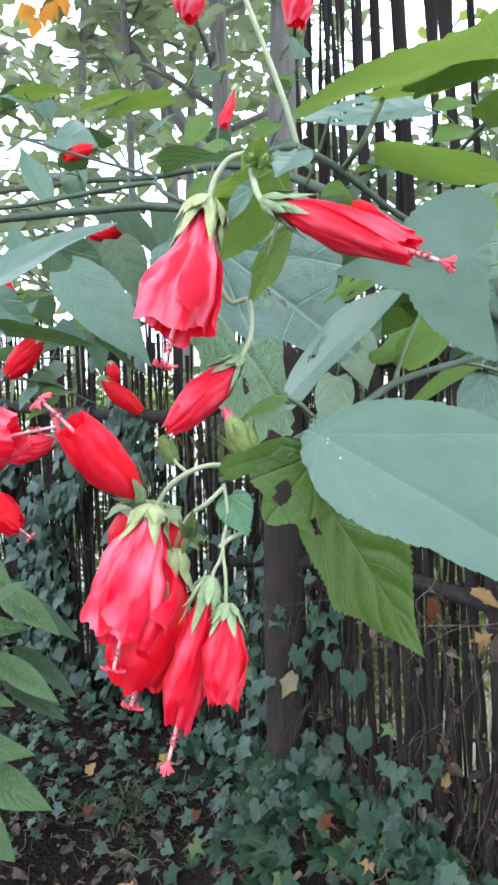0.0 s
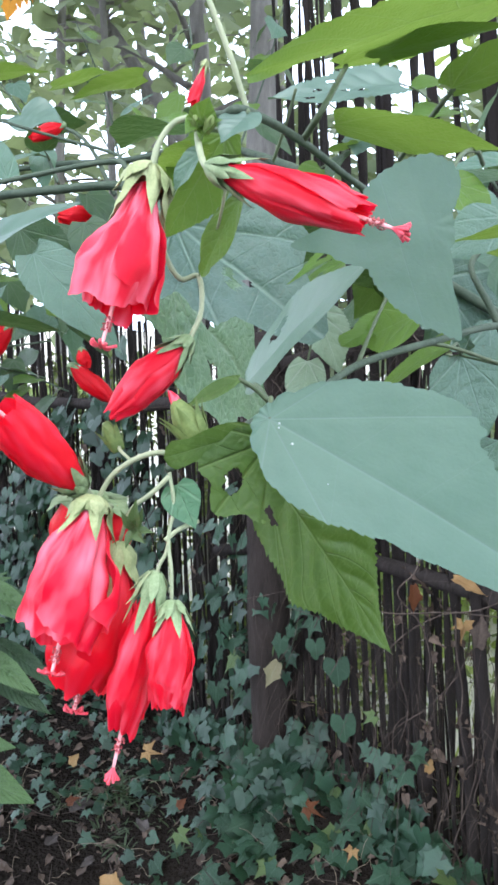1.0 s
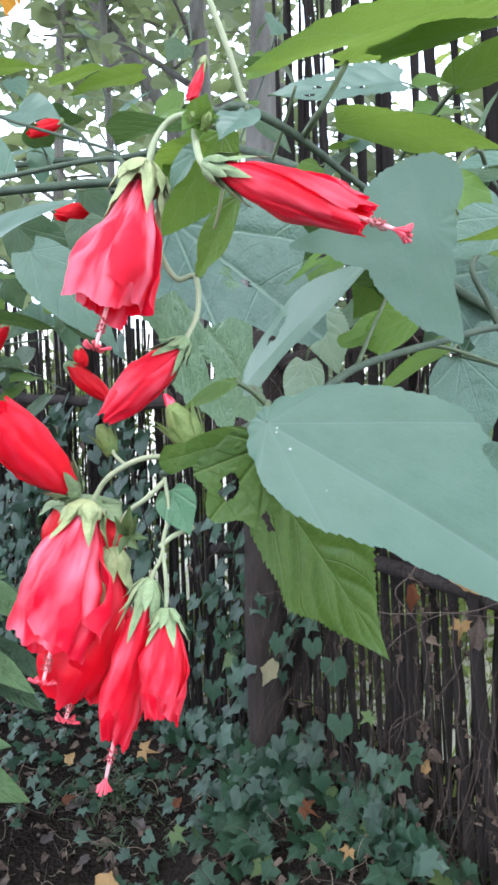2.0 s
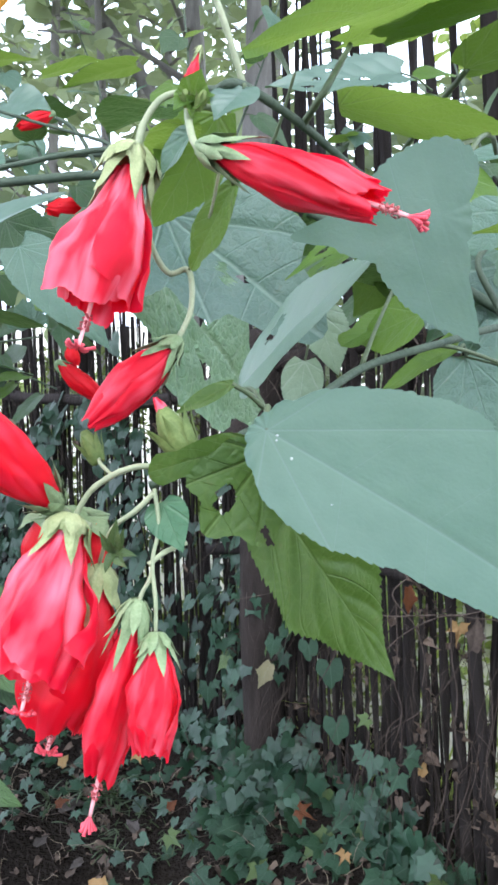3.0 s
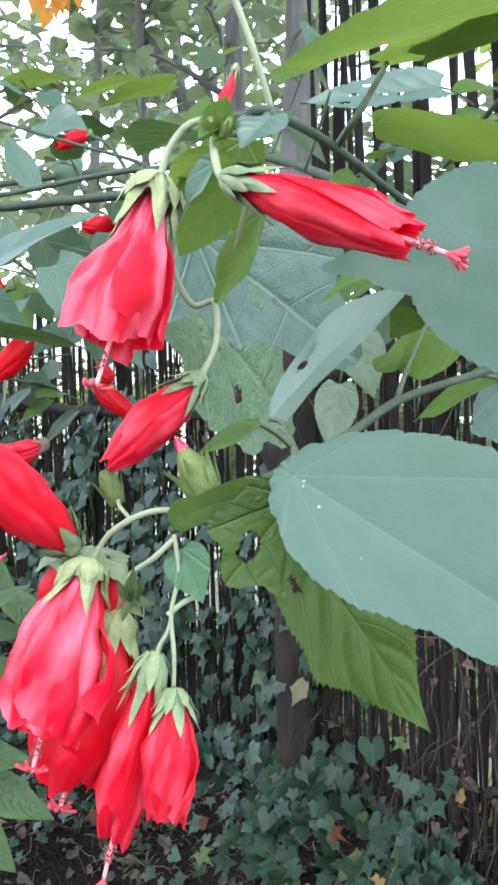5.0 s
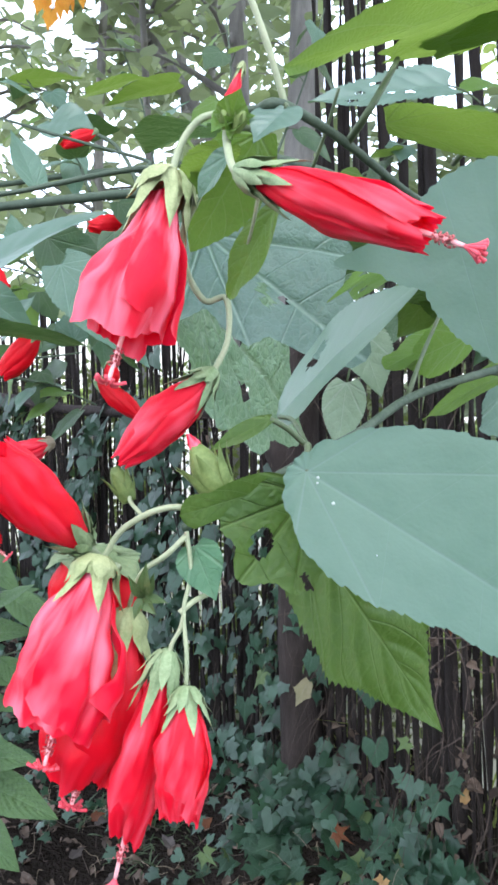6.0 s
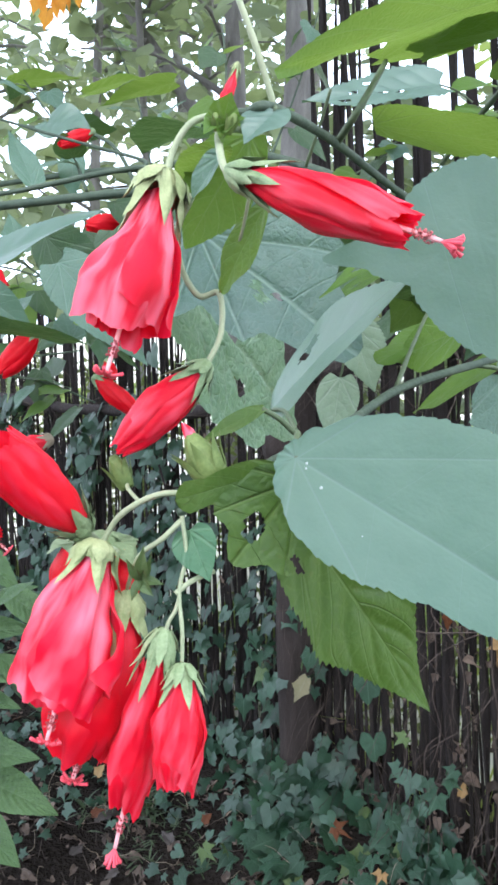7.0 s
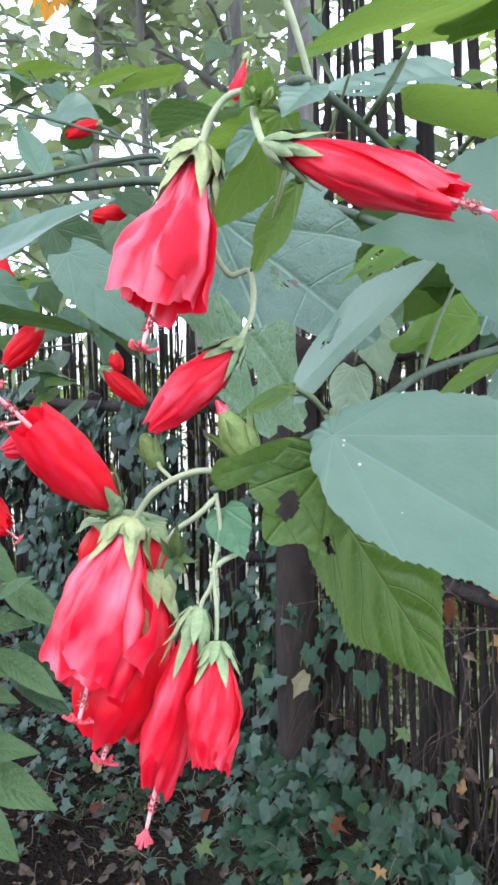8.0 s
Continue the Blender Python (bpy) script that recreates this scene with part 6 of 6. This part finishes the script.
leaf(shrub, (0.1328, 0.4211, 1.5873), (0.1014, 0.4675, 1.5574), 0.034, (0.3, -0.7, 0.6), SHRUB_LEAF_YOUNG, "", None, teeth=0.04)
leaf(shrub, (0.1699, 0.5202, 1.5774), (0.1876, 0.5110, 1.5224), 0.062, (0.2, -0.95, 0.1), None, "", (0.1403, 0.4409, 1.5848), teeth=0.06, lobe=0.2)
leaf(shrub, (0.2198, 0.5925, 1.6543), (0.1569, 0.5721, 1.5837), 0.066, (-0.1, -0.7, 0.6), None, "", (0.1992, 0.5530, 1.6583), teeth=0.06)
leaf(shrub, (0.1415, 0.5933, 1.6506), (0.1094, 0.6066, 1.6038), 0.055, (0, -0.95, -0.25), SHRUB_LEAF_VEINED, "", None, teeth=0.06)
# the darker leaf material stands for the shade on this blade's underside
leaf(shrub, (0.1328, 0.5829, 1.6476), (0.1588, 0.5752, 1.6031), 0.045, (0.1, -0.95, -0.2), SHRUB_LEAF_VEINED, "", None, teeth=0.06)
leaf(shrub, (0.1086, 0.5333, 1.6520), (0.0541, 0.5493, 1.6195), 0.034, (0.1, -0.35, 0.9), SHRUB_LEAF_YOUNG, "", None, teeth=0.12, holes=((0.6, 0.1, 0.06),), nu=40, nv=8)
leaf(shrub, (0.0459, 0.6419, 1.6898), (0.0851, 0.6554, 1.6521), 0.050, (0.2, -0.5, 0.6), SHRUB_LEAF_YOUNG, "", None, teeth=0.06)
leaf(shrub, (0.2002, 0.6445, 1.7231), (0.2221, 0.6367, 1.6769), 0.034, (0.5, -0.5, 0.6), SHRUB_LEAF_YOUNG, "", None, teeth=0.08)
leaf(shrub, (0.2236, 0.7045, 1.7204), (0.2538, 0.6949, 1.6645), 0.055, (0.2, -0.7, 0.6), None, "", None, teeth=0.06)
leaf(shrub, (0.1886, 0.4896, 1.6405), (0.1530, 0.4919, 1.6514), 0.020, (0, 0.2, 0.95), SHRUB_LEAF_YOUNG, "", None, teeth=0.04)
leaf(shrub, (0.1766, 0.5837, 1.7048), (0.2088, 0.5784, 1.6728), 0.040, (0.1, -0.8, 0.55), SHRUB_LEAF_YOUNG, "", None, teeth=0.05)
leaf(shrub, (0.2610, 0.5735, 1.6664), (0.1696, 0.5326, 1.6538), 0.036, (0, 0.12, 1.0), SHRUB_LEAF_YOUNG, "", None, teeth=0.04)
leaf(shrub, (0.1986, 0.5440, 1.6024), (0.2104, 0.5386, 1.5704), 0.045, (0, -0.7, 0.6), None, "", None, teeth=0.06)
leaf(shrub, (0.2385, 0.6275, 1.5006), (0.2383, 0.6167, 1.4315), 0.050, (-0.2, -0.8, 0.4), None, "", (0.2572, 0.6285, 1.5098), teeth=0.06)

leaf(shrub, (0.1060, 0.6000, 1.6807), (0.0490, 0.6200, 1.6400), 0.062, (0.0, 0.35, 0.95), SHRUB_LEAF_DARK_SHADED, "", (0.1140, 0.6100, 1.6900), teeth=0.05)
leaf(shrub, (0.1453, 0.5500, 1.6307), (0.0895, 0.5800, 1.6284), 0.060, (0.0, 0.30, 0.95), SHRUB_LEAF_DARK_SHADED, "", (0.1400, 0.5300, 1.5950), teeth=0.05)
leaf(shrub, (0.0959, 0.4700, 1.6530), (0.0448, 0.4500, 1.6223), 0.022, (-0.2, -0.4, 0.9), SHRUB_LEAF_YOUNG, "", None, teeth=0.08, holes=((0.55, 0.3, 0.08),), nu=60, nv=10)
leaf(shrub, (0.1348, 0.5200, 1.6065), (0.0844, 0.5000, 1.5852), 0.034, (0.1, -0.35, 0.9), SHRUB_LEAF_YOUNG, "", None, teeth=0.05, blunt=0.7, point=0.2)
leaf(shrub, (0.1763, 0.4700, 1.6624), (0.1375, 0.4600, 1.6365), 0.036, (0.1, -0.7, 0.6), None, "", (0.1900, 0.5000, 1.6700), teeth=0.06)
leaf(shrub, (0.1500, 0.3320, 1.6390), (0.1057, 0.3400, 1.6322), 0.018, (0, 0.25, 0.95), SHRUB_LEAF_YOUNG, "", None, teeth=0.04)
palm_leaf(shrub, (0.1604, 0.5500, 1.6316), (0.2080, 0.5500, 1.5697), ((0, 1.0, 0.4), (0.52, 0.7, 0.4), (-0.52, 0.7, 0.4), (1.10, 0.55, 0.45), (-1.10, 0.55, 0.45), (2.0, 0.3, 0.7), (-2.0, 0.3, 0.7)), (0.1, -0.85, 0.5), SHRUB_LEAF_PALM, "", (0.1500, 0.5300, 1.6500), spokes=100, rings=20, teeth=0.016, seed=12)
stem(shrub, "twig", [(0.1400, 0.4000, 1.6780), (0.1238, 0.3600, 1.6752), (0.1040, 0.3150, 1.6640), (0.0940, 0.2990, 1.6530)], 0.0012, 0.0009)

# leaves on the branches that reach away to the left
leaf(shrub, (-0.2260, 0.6200, 1.6419), (-0.1096, 0.6200, 1.6963), 0.052, (0.05, -0.5, 0.8), SHRUB_LEAF_SKYLIT, "pointed blue-green leaf", None, teeth=0.05, fold=0.2, nu=60)
leaf(shrub, (-0.2586, 0.7760, 1.6087), (-0.1493, 0.7309, 1.5923), 0.055, (0, 0.42, 0.9), SHRUB_LEAF_DARK_SHADED, "", None, teeth=0.05)
leaf(shrub, (-0.2195, 0.8600, 1.8265), (-0.1680, 0.8400, 1.8150), 0.056, (0.05, -0.75, 0.6), SHRUB_LEAF_SKYLIT, "blue-green leaf hanging before a red flower", (-0.2350, 0.9000, 1.8420), teeth=0.04, wave=0.06, base_wide=0.5)
leaf(shrub, (-0.1957, 0.8000, 1.6747), (-0.1038, 0.7800, 1.5720), 0.068, (0.1, -0.7, 0.5), None, "", (-0.2195, 0.8954, 1.6620), teeth=0.06)
leaf(shrub, (-0.2298, 0.8729, 1.7102), (-0.1517, 0.8797, 1.6349), 0.066, (-0.1, -1.0, -0.05), SHRUB_LEAF_DARK_SHADED, "", (-0.2322, 0.9636, 1.7694), teeth=0.06)
leaf(shrub, (-0.1693, 0.9613, 1.7620), (-0.1097, 0.9707, 1.7016), 0.07, (0.1, -0.4, 0.8), SHRUB_LEAF_DARK_SHADED, "", None, teeth=0.06)
leaf(shrub, (-0.0980, 0.8706, 1.8354), (-0.0569, 0.8819, 1.7844), 0.06, (0.1, -0.2, 0.9), SHRUB_LEAF_YOUNG, "", None, teeth=0.06)
leaf(shrub, (-0.1166, 1.1440, 1.9580), (-0.2230, 1.1408, 1.9266), 0.065, (0, 0.1, 0.95), SHRUB_LEAF_YOUNG, "", None, teeth=0.05)
leaf(shrub, (-0.2473, 1.1439, 1.9429), (-0.1622, 1.1783, 1.9769), 0.055, (0, 0.1, 0.95), SHRUB_LEAF_YOUNG, "", None, teeth=0.05)
leaf(shrub, (-0.3708, 1.2022, 1.9771), (-0.2681, 1.2017, 1.9848), 0.055, (0, 0.1, 0.95), SHRUB_LEAF_YOUNG, "", None, teeth=0.05)
leaf(shrub, (-0.3147, 0.9510, 1.6047), (-0.2729, 0.9592, 1.6532), 0.07, (0, -0.3, 0.9), None, "", None, teeth=0.05)
leaf(shrub, (-0.2153, 0.7927, 1.7482), (-0.2479, 0.8211, 1.8091), 0.034, (0.6, -0.6, 0.4), None, "", None, teeth=0.05)


def leafy_twig(points, count, size, seed, mat_young=0.5, r=0.0022, tag=shrub):
    """A twig with leaves set along it, each with its stalk."""
    rng = random.Random(seed)
    ob = stem(tag, "twig", points, r, r * 0.5, TWIG)
    way = spline(points, 12)
    for k in range(count):
        p = way[min(len(way) - 1, int((0.15 + 0.85 * (k + rng.random()) / count) * (len(way) - 1)))]
        out = Vector((rng.gauss(0, 1), rng.gauss(-0.3, 0.7), rng.gauss(-0.1, 0.5))).normalized()
        base = p + out * size * 0.35
        tip = base + (out + Vector((0, 0, rng.uniform(-0.9, 0.1)))).normalized() * size * rng.uniform(0.7, 1.25)
        leaf(tag, base, tip, size * rng.uniform(0.5, 0.75), (rng.gauss(0, 0.3), rng.gauss(-0.35, 0.35), 0.9), (SHRUB_LEAF_YOUNG if rng.random() < mat_young else SHRUB_LEAF) if k % 3 else SHRUB_LEAF_DARK_SHADED, "", p,
             teeth=0.07, nu=24, nv=4, n_teeth=12, lobe=rng.choice((0, 0, 0.2)), pucker=0.015)
    return ob


leafy_twig([(0.1169, 0.9469, 1.7045), (0.1637, 0.8892, 1.6655), (0.2170, 0.8338, 1.6426)], 5, 0.075, 3, 0.5)
leafy_twig([(-0.0540, 0.9190, 1.7637), (-0.0458, 1.0240, 1.8503), (-0.0403, 1.0904, 1.9480), (-0.0503, 1.1571, 2.0461)], 8, 0.06, 4, 0.6)
leafy_twig([(-0.2017, 0.9537, 1.7741), (-0.2588, 1.0809, 1.8653), (-0.3536, 1.2033, 1.9854)], 7, 0.065, 5, 0.5)
leafy_twig([(-0.2058, 1.4936, 1.9174), (-0.2549, 1.6237, 2.0902), (-0.3226, 1.7014, 2.2499)], 9, 0.075, 6, 0.6)
leafy_twig([(-0.3590, 1.5897, 1.9311), (-0.4474, 1.7280, 2.0876), (-0.5453, 1.7537, 2.2357)], 8, 0.08, 7, 0.6)
leafy_twig([(0.0218, 1.2823, 1.8886), (0.0744, 1.4091, 2.0521), (0.1095, 1.4820, 2.1937)], 7, 0.07, 8, 0.5)
leafy_twig([(-0.3537, 1.0591, 1.7202), (-0.2919, 1.0517, 1.6813), (-0.2305, 1.0394, 1.6118)], 7, 0.07, 9, 0.35)
leafy_twig([(-0.3862, 1.0374, 1.5823), (-0.3086, 1.0347, 1.5740), (-0.2386, 1.0346, 1.5811)], 6, 0.06, 10, 0.3)
leaf(shrub, (-0.1009, 0.9194, 1.7608), (-0.0432, 0.9206, 1.6493), 0.085, (0.1, -0.5, 0.7), SHRUB_LEAF_DARK_SHADED, "", (-0.0954, 0.9302, 1.7660), teeth=0.06)
leafy_twig([(-0.3557, 1.0118, 1.5523), (-0.2797, 1.0085, 1.5405), (-0.2160, 1.0230, 1.5119)], 7, 0.055, 14, 0.4)
leafy_twig([(0.3052, 0.8490, 1.7463), (0.2974, 0.9098, 1.8080), (0.2870, 0.9772, 1.9104)], 6, 0.07, 12, 0.5)
leafy_twig([(0.0938, 0.8530, 1.7479), (0.1252, 0.8574, 1.7784), (0.1566, 0.8618, 1.8088)], 5, 0.05, 13, 0.5)

leafy_twig([(-0.2994, 1.2122, 1.6030), (-0.2248, 1.2226, 1.6769), (-0.1409, 1.2330, 1.7508)], 6, 0.09, 21, 0.4)
leaf(shrub, (-0.3184, 0.9015, 1.6529), (-0.2529, 0.8962, 1.6044), 0.055, (0, -1.0, -0.2), None, "", None, teeth=0.05)
leafy_twig([(-0.5325, 1.3726, 1.7345), (-0.4213, 1.3725, 1.7145), (-0.3302, 1.3691, 1.6745)], 7, 0.085, 22, 0.5)
leaf(shrub, (-0.1559, 0.8747, 1.7166), (-0.1249, 0.8642, 1.6414), 0.052, (0, -0.8, 0.5), SHRUB_LEAF_DARK_SHADED, "", None, teeth=0.06)
leaf(shrub, (-0.2194, 0.9982, 1.7331), (-0.1440, 0.9925, 1.6920), 0.060, (0, -0.8, 0.5), SHRUB_LEAF_DARK_SHADED, "", None, teeth=0.06)


# ---- the broad-leaved bush at the edge of the bed ----
bush = rooted("broad_leaved_bush", (-0.80, 1.72, ground_z(-0.80, 1.72)), "low bush with large bright green ribbed leaves beside the ivy", "bush")
stem(bush, "branch", [(-0.80, 1.72, 0.0), (-0.78, 1.72, 0.4), (-0.76, 1.74, 0.75), (-0.74, 1.76, 1.05)], 0.012, 0.006, TWIG)
stem(bush, "branch", [(-0.80, 1.70, 0.0), (-0.74, 1.62, 0.3), (-0.68, 1.58, 0.55)], 0.010, 0.005, TWIG)
RIBBED = dict(mat=BUSH_LEAF, name="leaf", teeth=0.02, n_teeth=18, pucker=0.20, veins=11, cord=0.02, base_wide=0.2, peak=0.80, point=0.7, full=0.78, nu=88, nv=7, fold=0.18, curl=0.18)
leaf(bush, (-0.7413, 1.7308, 1.1361), (-0.5603, 1.6659, 1.0056), 0.083, (0.2, -0.7, 0.7), petiole=(-0.75, 1.76, 0.95), **RIBBED)
leaf(bush, (-0.7393, 1.7276, 0.9091), (-0.5266, 1.6879, 1.0118), 0.069, (0.0, -0.4, 0.9), petiole=(-0.75, 1.76, 0.95), **RIBBED)
leaf(bush, (-0.7497, 1.6832, 0.8846), (-0.5283, 1.6539, 0.9193), 0.087, (0.0, -0.5, 0.9), petiole=(-0.76, 1.74, 0.75), **RIBBED)
leaf(bush, (-0.7276, 1.6569, 0.8399), (-0.5362, 1.6167, 0.8059), 0.064, (0.0, -0.6, 0.9), petiole=(-0.76, 1.74, 0.75), **RIBBED)
leaf(bush, (-0.7222, 1.6641, 0.7508), (-0.5530, 1.6077, 0.7478), 0.060, (0.0, -0.5, 0.9), petiole=(-0.76, 1.74, 0.70), **RIBBED)
leaf(bush, (-0.6972, 1.6007, 0.7285), (-0.5655, 1.5568, 0.6799), 0.074, (0.1, -0.8, 0.6), petiole=(-0.77, 1.73, 0.55), **RIBBED)
leaf(bush, (-0.7016, 1.5706, 0.6623), (-0.4882, 1.5365, 0.6662), 0.078, (0.0, -0.6, 0.8), petiole=(-0.77, 1.73, 0.50), **RIBBED)
leaf(bush, (-0.6803, 1.5470, 0.6358), (-0.4607, 1.5555, 0.5167), 0.092, (0.15, -0.6, 0.7), petiole=(-0.77, 1.70, 0.40), **RIBBED)
leaf(bush, (-0.6759, 1.4992, 0.5855), (-0.5200, 1.4645, 0.4585), 0.092, (0.15, -0.6, 0.7), petiole=(-0.76, 1.66, 0.35), **RIBBED)
leaf(bush, (-0.8306, 1.7054, 0.6384), (-0.6432, 1.7519, 0.7816), 0.083, (0.0, -0.6, 0.8), petiole=(-0.77, 1.73, 0.55), **RIBBED)
leaf(bush, (-0.7266, 1.5378, 0.4453), (-0.5659, 1.4714, 0.3763), 0.083, (0.1, -0.6, 0.8), petiole=(-0.76, 1.66, 0.30), **RIBBED)

leaf(bush, (-0.5963, 1.6547, 1.0151), (-0.4337, 1.5826, 0.9332), 0.069, (0.2, -0.6, 0.7), petiole=(-0.75, 1.76, 0.95), **RIBBED)
leaf(bush, (-0.6165, 1.6523, 0.8542), (-0.4411, 1.5799, 0.7700), 0.060, (0.2, -0.7, 0.6), petiole=(-0.76, 1.74, 0.75), **RIBBED)
leaf(bush, (-0.5754, 1.5532, 1.0116), (-0.4784, 1.5226, 1.0809), 0.046, (0.0, -0.4, 0.9), petiole=(-0.75, 1.76, 0.95), **RIBBED)
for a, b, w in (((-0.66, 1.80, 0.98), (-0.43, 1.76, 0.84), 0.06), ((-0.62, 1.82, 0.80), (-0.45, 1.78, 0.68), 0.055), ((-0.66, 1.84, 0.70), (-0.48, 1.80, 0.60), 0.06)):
    leaf(bush, a, b, w, (0.3, -0.6, 0.7), petiole=(-0.76, 1.76, 0.75), **dict(RIBBED, mat=SHRUB_LEAF_DARK_SHADED))
# unseen leaves added on its outer side to shade the lower leaves
for k in range(12):
    a = Vector((-0.9935, 1.5865, 1.0961)).lerp(Vector((-0.9293, 1.4120, 0.5897)), k / 11)
    b = Vector((-0.6985, 1.5581, 1.1268)).lerp(Vector((-0.6652, 1.3706, 0.6745)), k / 11)
    leaf(bush, a, b + Vector((0.02 * math.sin(k * 2.1), 0.03 * math.cos(k * 1.7), 0.0)), 0.10, (0.1 * math.sin(k), -0.5, 0.85), petiole=(-0.77, 1.72, 0.95 - 0.05 * k), **RIBBED)


# ---- single dead leaves ----
def dead_leaf(base, tip, width, face, mat, label, **shape):
    L = (Vector(tip) - Vector(base)).length
    me = leaf_mesh(L, width, curl=shape.pop("curl", 0.2), fold=shape.pop("fold", 0.3), seed=int(abs(tip[0] * 7919)) % 97, **shape)
    ob = part("dead_leaf", me, mat, None, aim(base, tip, face))
    return tagged(ob, label, "dead leaf", "dead leaves")


def dead_star(place, size, face, heading, mat, label, seed):
    """A dead ivy leaf, starlike and a little cupped."""
    me = ivy_mesh(seed, 1.0, 5, 0.5)
    for q in me.vertices:
        q.co.z += 0.5 * (q.co.x * q.co.x + 0.4 * q.co.y * q.co.y) + 0.12 * noise.noise(q.co * 4 + Vector((seed, 0, 0)))
    ob = part("dead_leaf", me, mat, None, leaf_pose(Vector(place), face, heading, size))
    return tagged(ob, label, "dead leaf", "dead leaves")


CRUMPLED = dict(wave=0.12, lobe=0.35, teeth=0.15, nu=34, nv=6)
dead_star((0.5003, 1.4896, 0.9666), 0.062, (0.1, -0.9, 0.4), (-0.25, 0, -1), DRY_LEAF, "starlike tan dead leaf caught on a vine", 61)
dead_leaf((0.4777, 1.4963, 1.0683), (0.5463, 1.4705, 1.0417), 0.026, (0.0, -0.7, 0.7), DRY_LEAF, "pale tan dead leaf caught on a vine", **CRUMPLED)
dead_leaf((0.1290, 1.9493, 0.6640), (0.0890, 1.9400, 0.5880), 0.040, (-0.3, -0.9, 0.2), FADED_LEAF, "faded crumpled leaf hanging before the post", **CRUMPLED)
dead_star((0.1981, 1.7593, 0.3454), 0.062, (0.0, -0.6, 0.8), (0.6, 0, -0.6), RUST_LEAF, "rust-red dead leaf lying on the ivy", 64)
dead_star((-0.2725, 2.1230, 0.2879), 0.075, (0.0, -0.7, 0.7), (1, 0, -0.2), DRY_LEAF, "starlike yellow-tan dead leaf lying on the ground", 63)
dead_leaf((-0.4689, 1.9549, 0.3543), (-0.4490, 1.9597, 0.3864), 0.030, (0.0, -0.6, 0.8), DRY_LEAF, "tan dead leaf lying on the ground", **CRUMPLED)
dead_star((0.2947, 1.6318, 0.3192), 0.046, (0.0, -0.6, 0.8), (-0.3, 0, -0.8), DRY_LEAF, "yellow-tan dead leaf lying on the ivy", 65)
dead_leaf((0.4470, 1.6262, 0.3014), (0.4851, 1.6304, 0.3315), 0.035, (0.0, -0.6, 0.8), DRY_LEAF, "tan dead leaf lying on the ivy", **CRUMPLED)
dead_leaf((-0.3206, 1.5855, 0.2789), (-0.2482, 1.5542, 0.2812), 0.05, (0.0, -0.6, 0.8), DRY_LEAF, "tan dead leaf lying on the ground", **CRUMPLED)
dead_leaf((-0.4563, 1.8461, 0.3092), (-0.4250, 1.8484, 0.3274), 0.024, (0.0, -0.5, 0.9), RUST_LEAF, "brown dead leaf lying on the ground", **CRUMPLED)
dead_leaf((-0.1617, 1.9295, 0.2310), (-0.1386, 1.9335, 0.2582), 0.024, (0.0, -0.6, 0.8), RUST_LEAF, "brown dead leaf lying on the ground", **CRUMPLED)
dead_leaf((0.4175, 1.6000, 1.0137), (0.4232, 1.5890, 0.9461), 0.028, (0.2, -0.9, 0.3), RUST_LEAF, "brown dead leaf hanging on the fence", **CRUMPLED)
dead_leaf((0.4685, 1.6135, 0.5386), (0.4824, 1.6189, 0.5734), 0.02, (0.0, -0.8, 0.5), DRY_LEAF, "tan dead leaf hanging on the fence", **CRUMPLED)
dead_leaf((0.5145, 1.4439, 0.9359), (0.5330, 1.4548, 1.0057), 0.04, (0.3, -0.8, 0.3), VINE, "grey withered leaf hanging on the fence", **CRUMPLED)

for (x, y), size, turn in (((-0.555, 2.256), 0.095, 0.4), ((-0.284, 2.142), 0.070, 2.2), ((-0.585, 2.076), 0.060, 1.1), ((-0.18, 2.217), 0.065, 3.0), ((-0.43, 2.02), 0.05, 4.0)):
    foot = Vector((x, y, ground_z(x, y) + 0.018))
    dead_leaf(foot, foot + Vector((math.cos(turn) * size, math.sin(turn) * size, 0.008)), size * 0.5, (0.0, -0.3, 0.95), GREY_LEAF, "grey-brown dead leaf lying on the soil", **CRUMPLED)


# ---- orange leaves on a twig high up ----
orange_twig = rooted("withered_twig", (-0.7512, 2.9423, 2.8347), "twig with withered orange leaves high beside the trees", "twig")
stem(orange_twig, "twig", [(-0.6678, 2.9690, 3.0008), (-0.7514, 2.9515, 2.8970), (-0.8139, 2.9314, 2.7724)], 0.004, 0.002, TWIG)
for base, tip, width, face in (((-0.8035, 2.9363, 2.8036), (-0.8150, 2.9166, 2.7150), 0.050, (0.1, -0.7, 0.6)), ((-0.7555, 2.9458, 2.8596), (-0.7420, 2.9290, 2.7750), 0.046, (-0.1, -0.7, 0.6)),
                               ((-0.7052, 2.9511, 2.8866), (-0.6838, 2.9335, 2.8000), 0.045, (0.2, -0.7, 0.6)), ((-0.8436, 2.9430, 2.8555), (-0.8558, 2.9267, 2.7750), 0.044, (0.1, -0.7, 0.6)),
                               ((-0.7800, 2.9450, 2.8400), (-0.7700, 2.9300, 2.7550), 0.034, (0.5, -0.7, 0.3)), ((-0.7300, 2.9500, 2.8750), (-0.7230, 2.9400, 2.7900), 0.030, (-0.5, -0.6, 0.4)),
                               ((-0.8150, 2.9420, 2.8450), (-0.8330, 2.9350, 2.7900), 0.036, (0.3, -0.3, 0.9))):
    leaf(orange_twig, base, tip, width, face, ORANGE_LEAF, "", Vector(base) + Vector((0.006, 0.004, 0.03)), teeth=0.14, lobe=0.25, wave=0.08, nu=24, nv=5)
